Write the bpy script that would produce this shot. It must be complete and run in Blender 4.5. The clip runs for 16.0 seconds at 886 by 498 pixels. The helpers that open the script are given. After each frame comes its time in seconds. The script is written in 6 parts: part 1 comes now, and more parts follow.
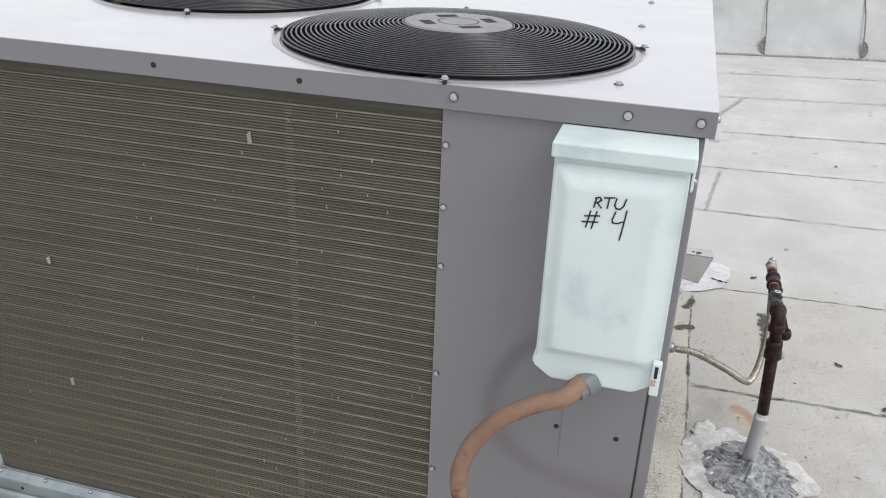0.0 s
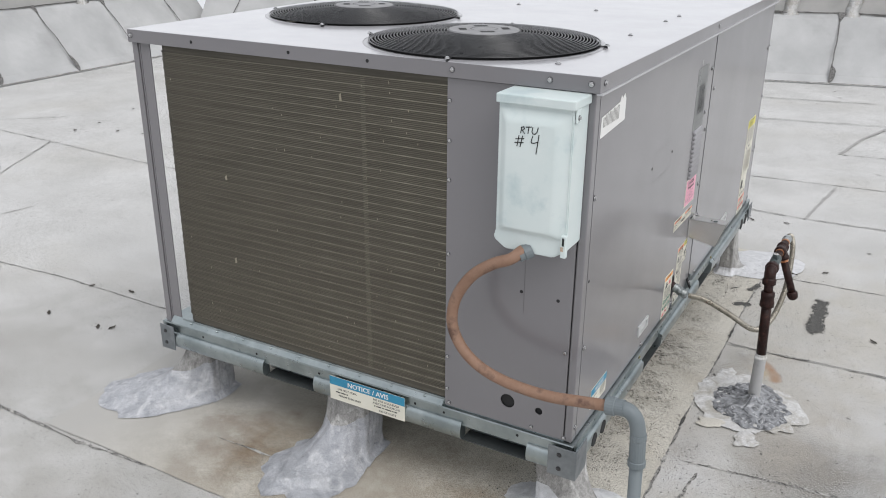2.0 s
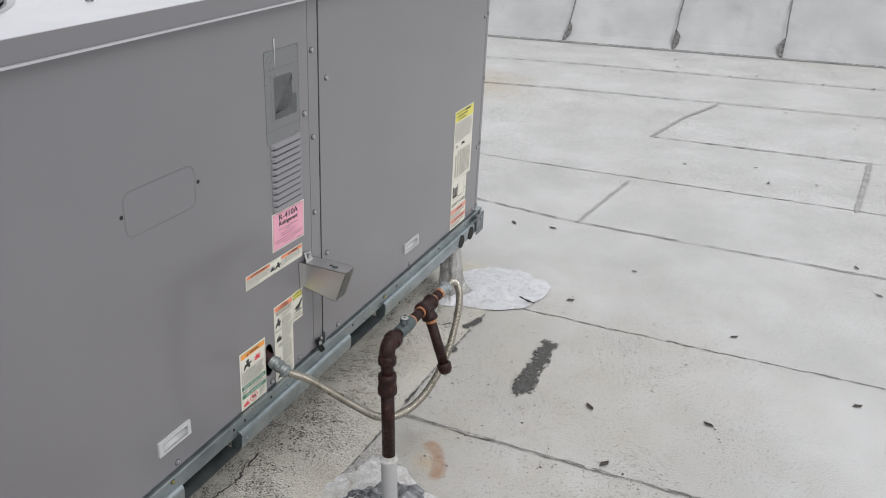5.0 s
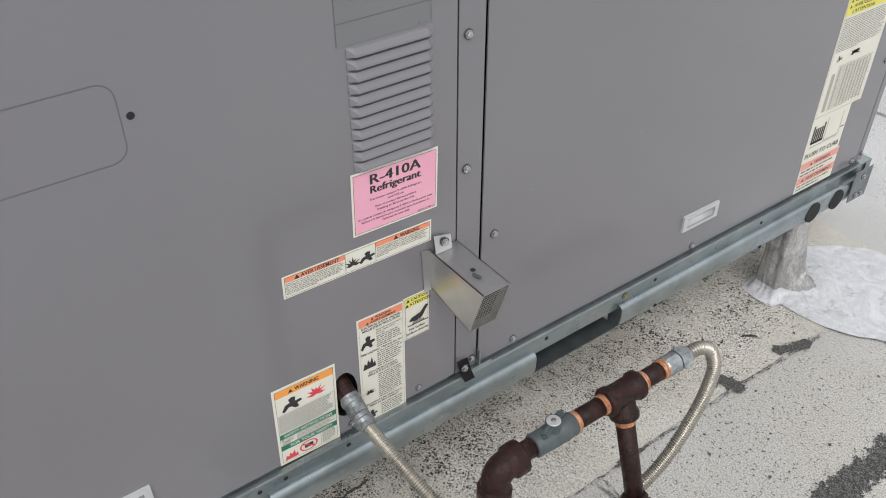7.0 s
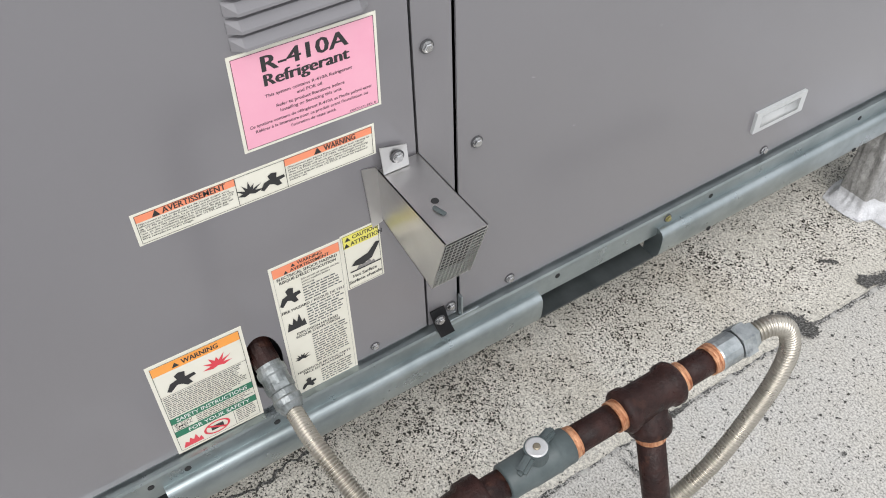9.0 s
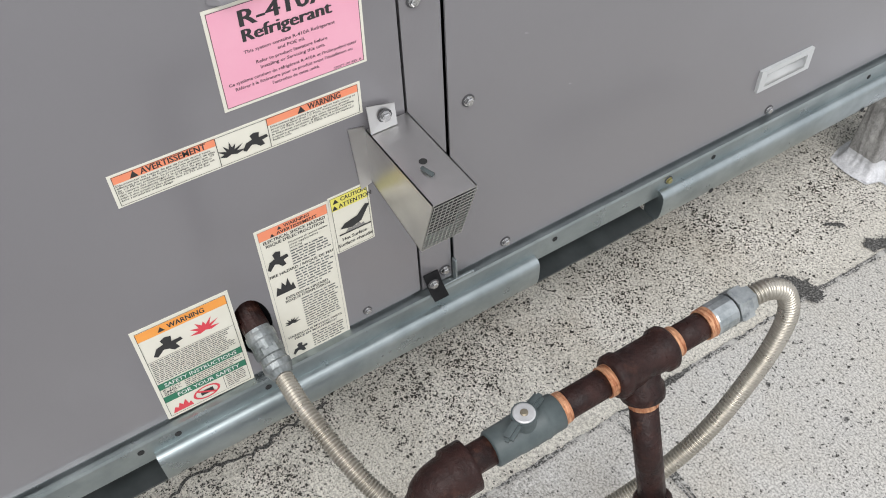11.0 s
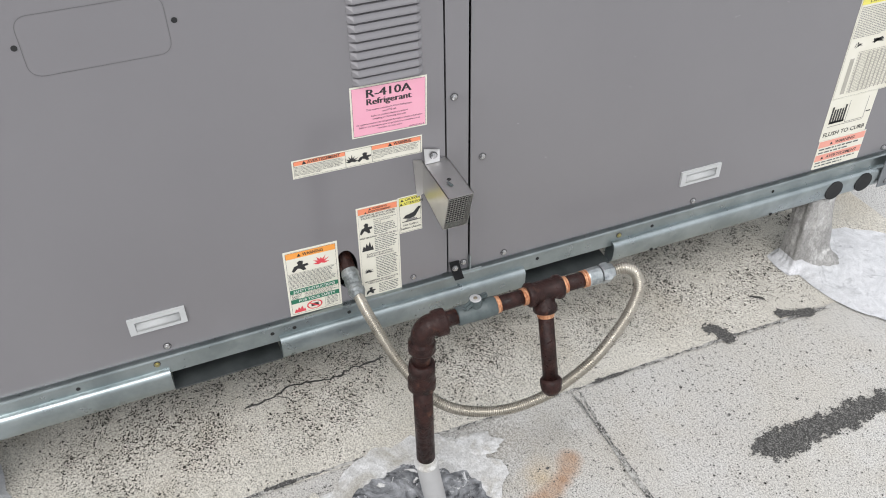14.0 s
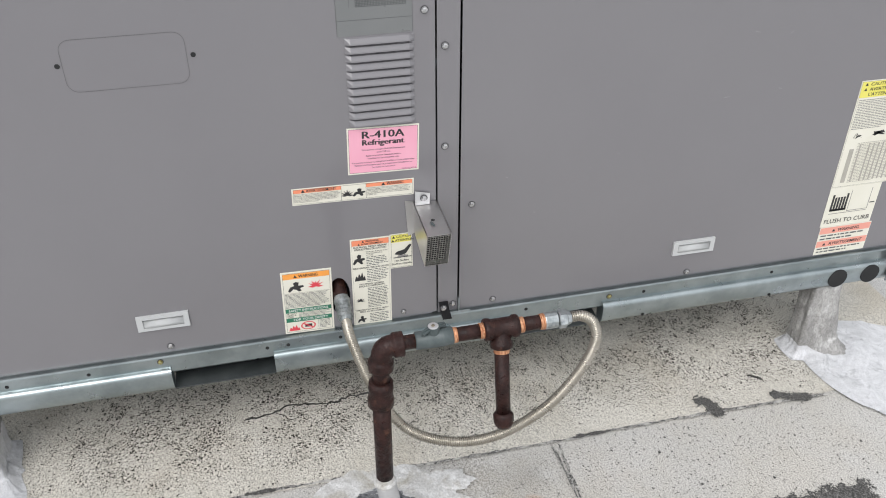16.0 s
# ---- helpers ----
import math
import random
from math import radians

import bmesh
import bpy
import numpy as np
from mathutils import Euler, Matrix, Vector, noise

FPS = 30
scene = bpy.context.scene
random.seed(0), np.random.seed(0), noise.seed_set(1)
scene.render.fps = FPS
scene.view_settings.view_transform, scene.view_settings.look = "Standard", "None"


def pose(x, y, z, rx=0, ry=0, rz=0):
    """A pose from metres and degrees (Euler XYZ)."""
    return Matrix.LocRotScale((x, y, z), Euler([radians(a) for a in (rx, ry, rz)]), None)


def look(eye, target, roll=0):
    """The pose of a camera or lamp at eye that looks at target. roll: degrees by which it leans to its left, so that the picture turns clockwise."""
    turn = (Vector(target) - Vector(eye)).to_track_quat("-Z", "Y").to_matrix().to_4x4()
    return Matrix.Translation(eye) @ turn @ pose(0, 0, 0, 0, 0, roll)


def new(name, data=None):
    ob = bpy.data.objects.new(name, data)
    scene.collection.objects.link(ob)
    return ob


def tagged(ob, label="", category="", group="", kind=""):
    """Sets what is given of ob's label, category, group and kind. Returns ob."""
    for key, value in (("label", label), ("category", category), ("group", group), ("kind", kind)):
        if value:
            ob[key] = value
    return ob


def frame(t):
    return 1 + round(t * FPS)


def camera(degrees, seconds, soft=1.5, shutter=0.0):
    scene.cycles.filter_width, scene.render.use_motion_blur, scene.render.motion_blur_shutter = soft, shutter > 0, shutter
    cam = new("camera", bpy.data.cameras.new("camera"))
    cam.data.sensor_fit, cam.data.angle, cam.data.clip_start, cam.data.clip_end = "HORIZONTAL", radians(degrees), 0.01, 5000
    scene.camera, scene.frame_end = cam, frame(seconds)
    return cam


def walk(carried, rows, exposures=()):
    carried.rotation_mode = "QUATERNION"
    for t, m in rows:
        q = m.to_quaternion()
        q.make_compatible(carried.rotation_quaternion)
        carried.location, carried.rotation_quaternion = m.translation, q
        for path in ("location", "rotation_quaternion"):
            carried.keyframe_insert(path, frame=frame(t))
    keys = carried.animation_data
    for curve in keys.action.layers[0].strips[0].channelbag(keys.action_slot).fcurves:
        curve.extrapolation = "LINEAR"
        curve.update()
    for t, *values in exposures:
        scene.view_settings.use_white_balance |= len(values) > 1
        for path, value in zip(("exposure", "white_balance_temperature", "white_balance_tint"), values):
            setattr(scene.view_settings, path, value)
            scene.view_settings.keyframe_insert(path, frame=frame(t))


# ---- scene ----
cam = camera(54.6, 16.0, 1.0)
PATH = [
    (0, (-0.058, -1.272, 1.651), (-0.517, 0.493, 0.83), 2.5),
    (0.2, (0.017, -1.392, 1.668), (-0.57, 0.345, 0.868), 2.6),
    (0.5, (0.117, -1.561, 1.68), (-0.571, 0.153, 0.913), 2.7),
    (1, (0.357, -1.799, 1.718), (-0.53, -0.161, 0.992), 2.0),
    (1.2, (0.453, -1.828, 1.694), (-0.477, -0.208, 0.982), 2.2),
    (1.5, (0.607, -1.883, 1.711), (-0.347, -0.286, 0.976), 1.6),
    (2, (0.658, -1.923, 1.712), (-0.242, -0.301, 0.964), 0.4),
    (2.5, (0.719, -1.907, 1.7), (-0.043, -0.228, 0.926), 0.4),
    (2.7, (0.751, -1.88, 1.676), (0.093, -0.164, 0.887), 1.0),
    (3, (0.769, -1.792, 1.669), (0.207, -0.055, 0.852), 0.7),
    (3.2, (0.739, -1.728, 1.631), (0.241, 0.038, 0.835), 0.1),
    (3.5, (0.734, -1.571, 1.67), (0.315, 0.199, 0.837), -0.1),
    (3.7, (0.771, -1.471, 1.663), (0.402, 0.304, 0.818), 0.8),
    (5.8, (1.242, 0.007, 1.566), (0.097, 1.412, 0.72), 2.4),
    (6, (1.176, 0.118, 1.534), (-0.064, 1.432, 0.678), 1.7),
    (6.2, (1.084, 0.213, 1.513), (-0.187, 1.477, 0.629), 1.4),
    (6.5, (0.937, 0.396, 1.47), (-0.359, 1.559, 0.487), 0.9),
    (6.7, (0.892, 0.47, 1.454), (-0.395, 1.554, 0.375), 0.7),
    (7, (0.845, 0.575, 1.412), (-0.443, 1.506, 0.197), -0.1),
    (7.5, (0.756, 0.707, 1.324), (-0.493, 1.499, -0.022), -1.2),
    (8, (0.664, 0.776, 1.276), (-0.519, 1.549, -0.139), -2.7),
    (8.5, (0.612, 0.836, 1.223), (-0.558, 1.586, -0.215), -2.3),
    (8.7, (0.607, 0.859, 1.212), (-0.575, 1.585, -0.229), -2.0),
    (10.8, (0.62, 0.895, 1.182), (-0.558, 1.566, -0.289), -2.7),
    (11, (0.608, 0.896, 1.182), (-0.539, 1.556, -0.318), -3.0),
    (11.5, (0.607, 0.895, 1.18), (-0.514, 1.541, -0.346), -2.7),
    (12, (0.604, 0.893, 1.176), (-0.503, 1.541, -0.358), -2.5),
    (12.5, (0.637, 0.89, 1.21), (-0.483, 1.547, -0.312), -2.8),
    (13, (0.813, 0.847, 1.375), (-0.407, 1.499, -0.069), -3.2),
    (13.2, (0.883, 0.823, 1.428), (-0.381, 1.474, 0.022), -2.7),
    (13.5, (1.06, 0.76, 1.475), (-0.303, 1.385, 0.151), -1.9),
    (14, (1.263, 0.703, 1.517), (-0.172, 1.269, 0.244), -1.1),
    (14.5, (1.386, 0.752, 1.532), (-0.107, 1.266, 0.304), 0.8),
    (15, (1.477, 0.829, 1.526), (-0.084, 1.254, 0.35), 1.8),
    (15.5, (1.479, 0.865, 1.515), (-0.12, 1.243, 0.375), 0.3),
    (16, (1.481, 0.871, 1.531), (-0.128, 1.255, 0.408), 0.0),
]
EXPOSURES = [(0, 0.06), (1.0, 0.09), (1.5, 0.0), (2.0, -0.09), (2.6, -0.10), (3.2, -0.03), (3.7, -0.02), (5.8, -0.26), (6.5, -0.23), (7.0, -0.04), (7.5, 0.2), (8.5, 0.28),
             (10.8, 0.20), (12.5, 0.16), (13.5, 0.24), (14.5, 0.23), (16.0, 0.20)]
walk(cam, [(t, look(eye, target, roll)) for t, eye, target, roll in PATH],
     EXPOSURES)

# ---- world and light: bright overcast ----
world = bpy.data.worlds.new("overcast_sky")
scene.world = world
world.use_nodes = True
wn = world.node_tree
sky = wn.nodes.new("ShaderNodeTexSky")
sky.sky_type = 'NISHITA'
sky.sun_disc = False
sky.sun_elevation = radians(51.4)
sky.sun_rotation = radians(119)
sky.dust_density = 4.0
pale = wn.nodes.new("ShaderNodeHueSaturation")
pale.inputs["Saturation"].default_value = 0.12
wn.links.new(sky.outputs[0], pale.inputs["Color"])
cloud = wn.nodes.new("ShaderNodeMix")
cloud.data_type = 'RGBA'
cloud.inputs[0].default_value = 0.75                      # even cloud cover
cloud.inputs[7].default_value = (8.55, 8.75, 9.25, 1)
wn.links.new(pale.outputs[0], cloud.inputs[6])
wn.links.new(cloud.outputs[2], wn.nodes["Background"].inputs[0])
wn.nodes["Background"].inputs[1].default_value = 0.13
sun = new("sun", bpy.data.lights.new("sun", 'SUN'))
sun.data.energy = 1.3
sun.data.angle = radians(35)
sun.data.color = (1.0, 0.98, 0.96)
sun.matrix_world = look((8, -4.5, 11.5), (0, 0, 0))


# ---- materials ----
def node(nt, kind, **values):
    n = nt.nodes.new(kind)
    for k, v in values.items():
        n.inputs[k.replace("_", " ")].default_value = v
    return n


def mat(name, c1, c2=None, scale=6.0, rough=0.5, metal=0.0, bump=0.0, bscale=80.0, stretch=(1, 1, 1),
        spec=0.5, specks=None, lo=0.35, hi=0.65, rvar=0.08, c3=None, c3scale=1.5, c3at=(0.55, 0.75), fade=None,
        grain=None, spots=(), coat=0.0, pits_from=None, distort=0.0):
    """Two-tone noise colour, an optional large stain tone, optional dark specks, roughness variation and fine relief."""
    m = bpy.data.materials.new(name)
    m.use_nodes = True
    nt = m.node_tree
    b = nt.nodes["Principled BSDF"]
    tc = nt.nodes.new("ShaderNodeTexCoord")
    mp = nt.nodes.new("ShaderNodeMapping")
    mp.inputs["Scale"].default_value = stretch
    nt.links.new(tc.outputs["Object"], mp.inputs[0])

    def noise_ramp(sc, detail, a, z, rough_=0.6):
        n = node(nt, "ShaderNodeTexNoise", Scale=sc, Detail=detail, Roughness=rough_, Distortion=distort)
        nt.links.new(mp.outputs[0], n.inputs["Vector"])
        r = nt.nodes.new("ShaderNodeMapRange")
        r.inputs[1].default_value, r.inputs[2].default_value = a, z
        nt.links.new(n.outputs["Fac"], r.inputs[0])
        return r.outputs[0]

    def mixed(fac, a, z):
        x = nt.nodes.new("ShaderNodeMix")
        x.data_type = 'RGBA'
        nt.links.new(fac, x.inputs[0])
        for sock, val in ((x.inputs[6], a), (x.inputs[7], z)):
            if isinstance(val, tuple):
                sock.default_value = (*val, 1)
            else:
                nt.links.new(val, sock)
        return x.outputs[2]

    col = mixed(noise_ramp(scale, 6, lo, hi), c1, c2 or tuple(v * 0.9 for v in c1))
    if c3:
        col = mixed(noise_ramp(c3scale, 5, *c3at), col, c3)
    for (px, py), radius, tone, share, ssc in spots:
        geo = nt.nodes.new("ShaderNodeVectorMath")
        geo.operation = 'DISTANCE'
        geo.inputs[1].default_value = (px, py, 0)
        nt.links.new(tc.outputs["Object"], geo.inputs[0])
        wob = node(nt, "ShaderNodeTexNoise", Scale=5.0, Detail=5, Roughness=0.6)
        nt.links.new(mp.outputs[0], wob.inputs["Vector"])
        add = nt.nodes.new("ShaderNodeMath")
        add.operation = 'MULTIPLY_ADD'
        add.inputs[1].default_value = radius * 1.6
        nt.links.new(wob.outputs["Fac"], add.inputs[0])
        nt.links.new(geo.outputs["Value"], add.inputs[2])
        near = nt.nodes.new("ShaderNodeMapRange")
        near.inputs[1].default_value, near.inputs[2].default_value = radius * 1.7, radius * 0.7
        near.inputs[3].default_value, near.inputs[4].default_value = 0.0, share
        nt.links.new(add.outputs[0], near.inputs[0])
        mul = nt.nodes.new("ShaderNodeMath")
        mul.operation = 'MULTIPLY'
        nt.links.new(near.outputs[0], mul.inputs[0])
        nt.links.new(noise_ramp(abs(ssc), 4, *((0.42, 0.58) if ssc > 0 else (0.30, 0.46)), 0.7), mul.inputs[1])
        col = mixed(mul.outputs[0], col, tone)
    if specks:
        ssc, at, tone, area, alo, ahi = specks
        f = noise_ramp(ssc, 3, at, at + 0.05, 0.7)
        g = noise_ramp(area, 5, alo, ahi)
        mul = nt.nodes.new("ShaderNodeMath")
        mul.operation = 'MULTIPLY'
        nt.links.new(f, mul.inputs[0])
        nt.links.new(g, mul.inputs[1])
        share_ = mul.outputs[0]
        if pits_from:
            px_ = nt.nodes.new("ShaderNodeSeparateXYZ")
            nt.links.new(tc.outputs["Object"], px_.inputs[0])
            pr_ = nt.nodes.new("ShaderNodeMapRange")
            pr_.inputs[1].default_value, pr_.inputs[2].default_value = pits_from[:2]
            nt.links.new(px_.outputs[0], pr_.inputs[0])
            mul2 = nt.nodes.new("ShaderNodeMath")
            mul2.operation = 'MULTIPLY'
            nt.links.new(share_, mul2.inputs[0])
            nt.links.new(pr_.outputs[0], mul2.inputs[1])
            pe_ = nt.nodes.new("ShaderNodeMapRange")      # thinner again towards the seam
            pe_.inputs[1].default_value, pe_.inputs[2].default_value = pits_from[2:]
            pe_.inputs[3].default_value, pe_.inputs[4].default_value = 1.0, 0.35
            nt.links.new(px_.outputs[0], pe_.inputs[0])
            mul3 = nt.nodes.new("ShaderNodeMath")
            mul3.operation = 'MULTIPLY'
            nt.links.new(mul2.outputs[0], mul3.inputs[0])
            nt.links.new(pe_.outputs[0], mul3.inputs[1])
            share_ = mul3.outputs[0]
        col = mixed(share_, col, tone)
    if grain:
        gsc, depth = grain
        g = noise_ramp(gsc, 2, 0.38, 0.66, 0.5)
        gm = nt.nodes.new("ShaderNodeMapRange")
        gm.inputs[3].default_value, gm.inputs[4].default_value = 1.0 + depth * 0.5, 1.0 - depth
        nt.links.new(g, gm.inputs[0])
        vm = nt.nodes.new("ShaderNodeVectorMath")
        vm.operation = 'SCALE'
        nt.links.new(col, vm.inputs[0])
        nt.links.new(gm.outputs[0], vm.inputs["Scale"])
        col = vm.outputs[0]
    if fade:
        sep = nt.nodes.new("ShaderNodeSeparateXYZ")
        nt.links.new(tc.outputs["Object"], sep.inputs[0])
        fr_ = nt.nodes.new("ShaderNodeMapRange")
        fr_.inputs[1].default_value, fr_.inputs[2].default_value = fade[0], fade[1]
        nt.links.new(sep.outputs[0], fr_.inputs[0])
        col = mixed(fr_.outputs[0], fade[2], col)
    nt.links.new(col, b.inputs["Base Color"])
    rr = noise_ramp(scale * 1.7, 4, 0.3, 0.7)
    rm = nt.nodes.new("ShaderNodeMapRange")
    rm.inputs[3].default_value, rm.inputs[4].default_value = max(rough - rvar, 0.02), min(rough + rvar, 1)
    nt.links.new(rr, rm.inputs[0])
    nt.links.new(rm.outputs[0], b.inputs["Roughness"])
    b.inputs["Coat Weight"].default_value = coat
    b.inputs["Coat Roughness"].default_value = 0.16
    b.inputs["Metallic"].default_value = metal
    b.inputs["Specular IOR Level"].default_value = spec
    if bump:
        n = node(nt, "ShaderNodeTexNoise", Scale=bscale, Detail=5, Roughness=0.65)
        nt.links.new(mp.outputs[0], n.inputs["Vector"])
        bp = node(nt, "ShaderNodeBump", Strength=bump, Distance=0.003)
        nt.links.new(n.outputs["Fac"], bp.inputs["Height"])
        nt.links.new(bp.outputs[0], b.inputs["Normal"])
    return m


M_ROOF = mat("granulated_roof_membrane", (0.485, 0.482, 0.47), (0.585, 0.582, 0.572), 2.2, 0.9, bump=0.10, bscale=300, grain=(300, 0.42),
             specks=(110, 0.60, (0.06, 0.058, 0.055), 1.6, 0.28, 0.52), c3=(0.46, 0.445, 0.41), c3scale=0.7, c3at=(0.5, 0.85),
             spots=(((0.68, 0.70), 0.55, (0.12, 0.117, 0.11), 0.9, 150), ((0.60, 0.70), 0.36, (0.06, 0.058, 0.054), 1.6, 210), ((0.20, 1.22), 0.16, (0.12, 0.115, 0.105), 1.0, 140), ((0.20, 0.62), 0.12, (0.14, 0.135, 0.12), 0.8, 140), ((1.10, 0.98), 0.36, (0.15, 0.147, 0.14), 0.6, 150), ((0.235, 1.37), 0.11, (0.24, 0.232, 0.215), 0.85, -9), ((0.335, 1.285), 0.06, (0.46, 0.33, 0.17), 1.0, -20), ((0.312, 1.362), 0.033, (0.33, 0.135, 0.035), 1.6, -12), ((0.333, 1.345), 0.033, (0.33, 0.135, 0.035), 1.6, -12), ((0.352, 1.322), 0.033, (0.33, 0.135, 0.035), 1.6, -12), ((0.366, 1.298), 0.033, (0.33, 0.135, 0.035), 1.6, -12), ((0.376, 1.272), 0.033, (0.33, 0.135, 0.035), 1.6, -12), ((0.381, 1.245), 0.033, (0.33, 0.135, 0.035), 1.6, -12),
                    ((0.5, 1.9), 1.1, (0.47, 0.445, 0.395), 0.8, -1.5), ((0.45, 0.95), 0.75, (0.44, 0.41, 0.36), 0.75, -1.5), ((0.35, 0.0), 0.6, (0.45, 0.42, 0.37), 0.7, -1.5), ((-1.4, 5.55), 0.75, (0.50, 0.42, 0.30), 0.9, -5), ((-1.3, -0.9), 1.1, (0.34, 0.325, 0.295), 0.9, -1.5), ((-2.3, -0.1), 1.0, (0.37, 0.36, 0.34), 0.8, -1.5)))
M_STRIP = mat("weathered_roof_membrane", (0.52, 0.495, 0.435), (0.64, 0.615, 0.555), 5, 0.92, bump=0.15, bscale=300, grain=(330, 0.36),
              pits_from=(-0.24, -0.10, 0.07, 0.15), specks=(240, 0.56, (0.05, 0.046, 0.04), 10.0, 0.30, 0.56), c3=(0.43, 0.385, 0.31), c3scale=2.6, c3at=(0.5, 0.8),
              spots=(((-0.85, -0.05), 0.8, (0.26, 0.222, 0.172), 1.0, -2.5), ((-1.12, -0.10), 0.30, (0.20, 0.135, 0.08), 0.9, 4), ((-1.30, -0.02), 0.14, (0.20, 0.14, 0.085), 0.9, 9), ((-0.45, -0.12), 0.34, (0.27, 0.21, 0.14), 0.8, 5), ((-0.30, 0.05), 0.25, (0.30, 0.24, 0.17), 0.7, 7)),
              fade=(-1.7, -1.05, (0.42, 0.41, 0.39)))
M_CANT = mat("cant_membrane", (0.365, 0.368, 0.368), (0.47, 0.473, 0.473), 1.6, 0.9, bump=0.4, bscale=120,
             c3=(0.33, 0.33, 0.33), c3scale=2.5, c3at=(0.55, 0.8))
M_CONCRETE = mat("parapet_concrete", (0.33, 0.33, 0.32), (0.42, 0.41, 0.40), 2.5, 0.9, bump=0.5, bscale=60)
M_TAR = mat("black_tar", (0.040, 0.039, 0.037), (0.22, 0.215, 0.205), 300, 0.88, bump=0.6, bscale=300, lo=0.46, hi=0.66)
M_SEAM = mat("gritty_seam_tar", (0.045, 0.044, 0.042), (0.42, 0.41, 0.39), 300, 0.9, bump=0.3, bscale=260, lo=0.45, hi=0.60, c3=(0.45, 0.44, 0.415), c3scale=30, c3at=(0.50, 0.62))
M_SEAL = mat("translucent_grey_sealant", (0.28, 0.29, 0.315), (0.46, 0.47, 0.50), 12, 0.34, bump=1.0, bscale=70, lo=0.30, hi=0.70, distort=1.6, grain=(200, 0.2),
             c3=(0.62, 0.625, 0.64), c3scale=16, c3at=(0.50, 0.78))
M_SEALPALE = mat("fresh_white_sealant", (0.50, 0.505, 0.52), (0.66, 0.665, 0.68), 14, 0.34, bump=1.0, bscale=70, lo=0.34, hi=0.66, distort=2.2, grain=(200, 0.12),
                 c3=(0.40, 0.405, 0.42), c3scale=20, c3at=(0.58, 0.68))
M_WHITE = mat("white_roof_coating", (0.49, 0.485, 0.475), (0.66, 0.66, 0.655), 24, 0.6, bump=0.8, bscale=45, distort=1.0, grain=(230, 0.22),
              c3=(0.40, 0.38, 0.34), c3scale=14, c3at=(0.48, 0.66))
M_POST = mat("dirty_wrapped_sealant", (0.19, 0.185, 0.178), (0.40, 0.393, 0.38), 14, 0.55, bump=0.9, bscale=70, lo=0.30, hi=0.66, stretch=(1, 1, 0.6), distort=1.0, grain=(160, 0.25),
             c3=(0.58, 0.575, 0.565), c3scale=18, c3at=(0.55, 0.72))
M_SEALDARK = mat("grey_mastic", (0.05, 0.052, 0.057), (0.42, 0.43, 0.45), 15, 0.30, bump=1.0, bscale=70, lo=0.36, hi=0.70, distort=2.6,
                 c3=(0.66, 0.665, 0.67), c3scale=30, c3at=(0.60, 0.68))
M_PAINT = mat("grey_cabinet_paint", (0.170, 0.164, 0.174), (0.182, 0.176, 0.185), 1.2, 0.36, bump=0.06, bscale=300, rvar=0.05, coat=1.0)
# Cabinet grey made paler: sky light on the top is in the colour.
M_TOP = mat("sky_lit_cover_paint", (0.44, 0.435, 0.455), (0.49, 0.485, 0.505), 3.0, 0.38, bump=0.06, bscale=300, rvar=0.08, coat=1.0)
M_ZINC = mat("galvanised_steel", (0.31, 0.352, 0.36), (0.40, 0.445, 0.452), 14, 0.33, 0.92, bump=0.03, bscale=24, rvar=0.08, c3=(0.26, 0.30, 0.306), c3scale=9, c3at=(0.48, 0.72))
M_STAINLESS = mat("bright_sheet_steel", (0.60, 0.59, 0.58), (0.68, 0.67, 0.66), 9, 0.36, 1.0, bump=0.06, bscale=14, rvar=0.10)
M_SCREW = mat("plated_screw", (0.46, 0.46, 0.46), (0.62, 0.62, 0.62), 90, 0.25, 1.0)
M_COIL = mat("dusty_coil_fins", (0.070, 0.064, 0.050), (0.112, 0.101, 0.080), 34, 0.75, 0.1, bump=0.4, bscale=60,
             stretch=(0.08, 1, 3.0), c3=(0.095, 0.088, 0.072), c3scale=3)
# Tube rows grow darker toward the left corner.
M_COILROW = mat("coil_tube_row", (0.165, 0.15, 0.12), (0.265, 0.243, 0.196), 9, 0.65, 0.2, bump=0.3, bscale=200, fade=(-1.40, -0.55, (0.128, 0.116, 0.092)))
M_COILFIN = mat("coil_fin_edge", (0.098, 0.089, 0.069), (0.150, 0.136, 0.107), 20, 0.75, 0.1, stretch=(0.15, 1, 3))
M_COILBAND = mat("coil_bracket_band", (0.11, 0.10, 0.079), (0.19, 0.173, 0.138), 30, 0.7, 0.1, stretch=(0.3, 1, 4))
M_BENTFIN = mat("bent_fin", (0.26, 0.235, 0.18), (0.42, 0.385, 0.31), 60, 0.5, 0.4)
M_BLACK = mat("black_wire", (0.02, 0.021, 0.023), (0.03, 0.03, 0.032), 20, 0.33, spec=0.6)
# Near-black in place of the shade inside holes, slots, fan throats and cabinet.
M_DARK = mat("inside_shade_black", (0.012, 0.013, 0.014), (0.02, 0.02, 0.02), 9, 0.8)
M_HUB = mat("grille_hub", (0.24, 0.24, 0.245), (0.28, 0.28, 0.285), 30, 0.6, 0.0, spec=0.25)
M_BOX = mat("pale_enclosure_plastic", (0.56, 0.64, 0.635), (0.63, 0.69, 0.68), 5, 0.5, bump=0.05, bscale=60,
            c3=(0.47, 0.56, 0.57), c3scale=9, c3at=(0.55, 0.72))
M_MARKER = mat("black_marker", (0.012, 0.012, 0.014), (0.02, 0.02, 0.02), 40, 0.5)
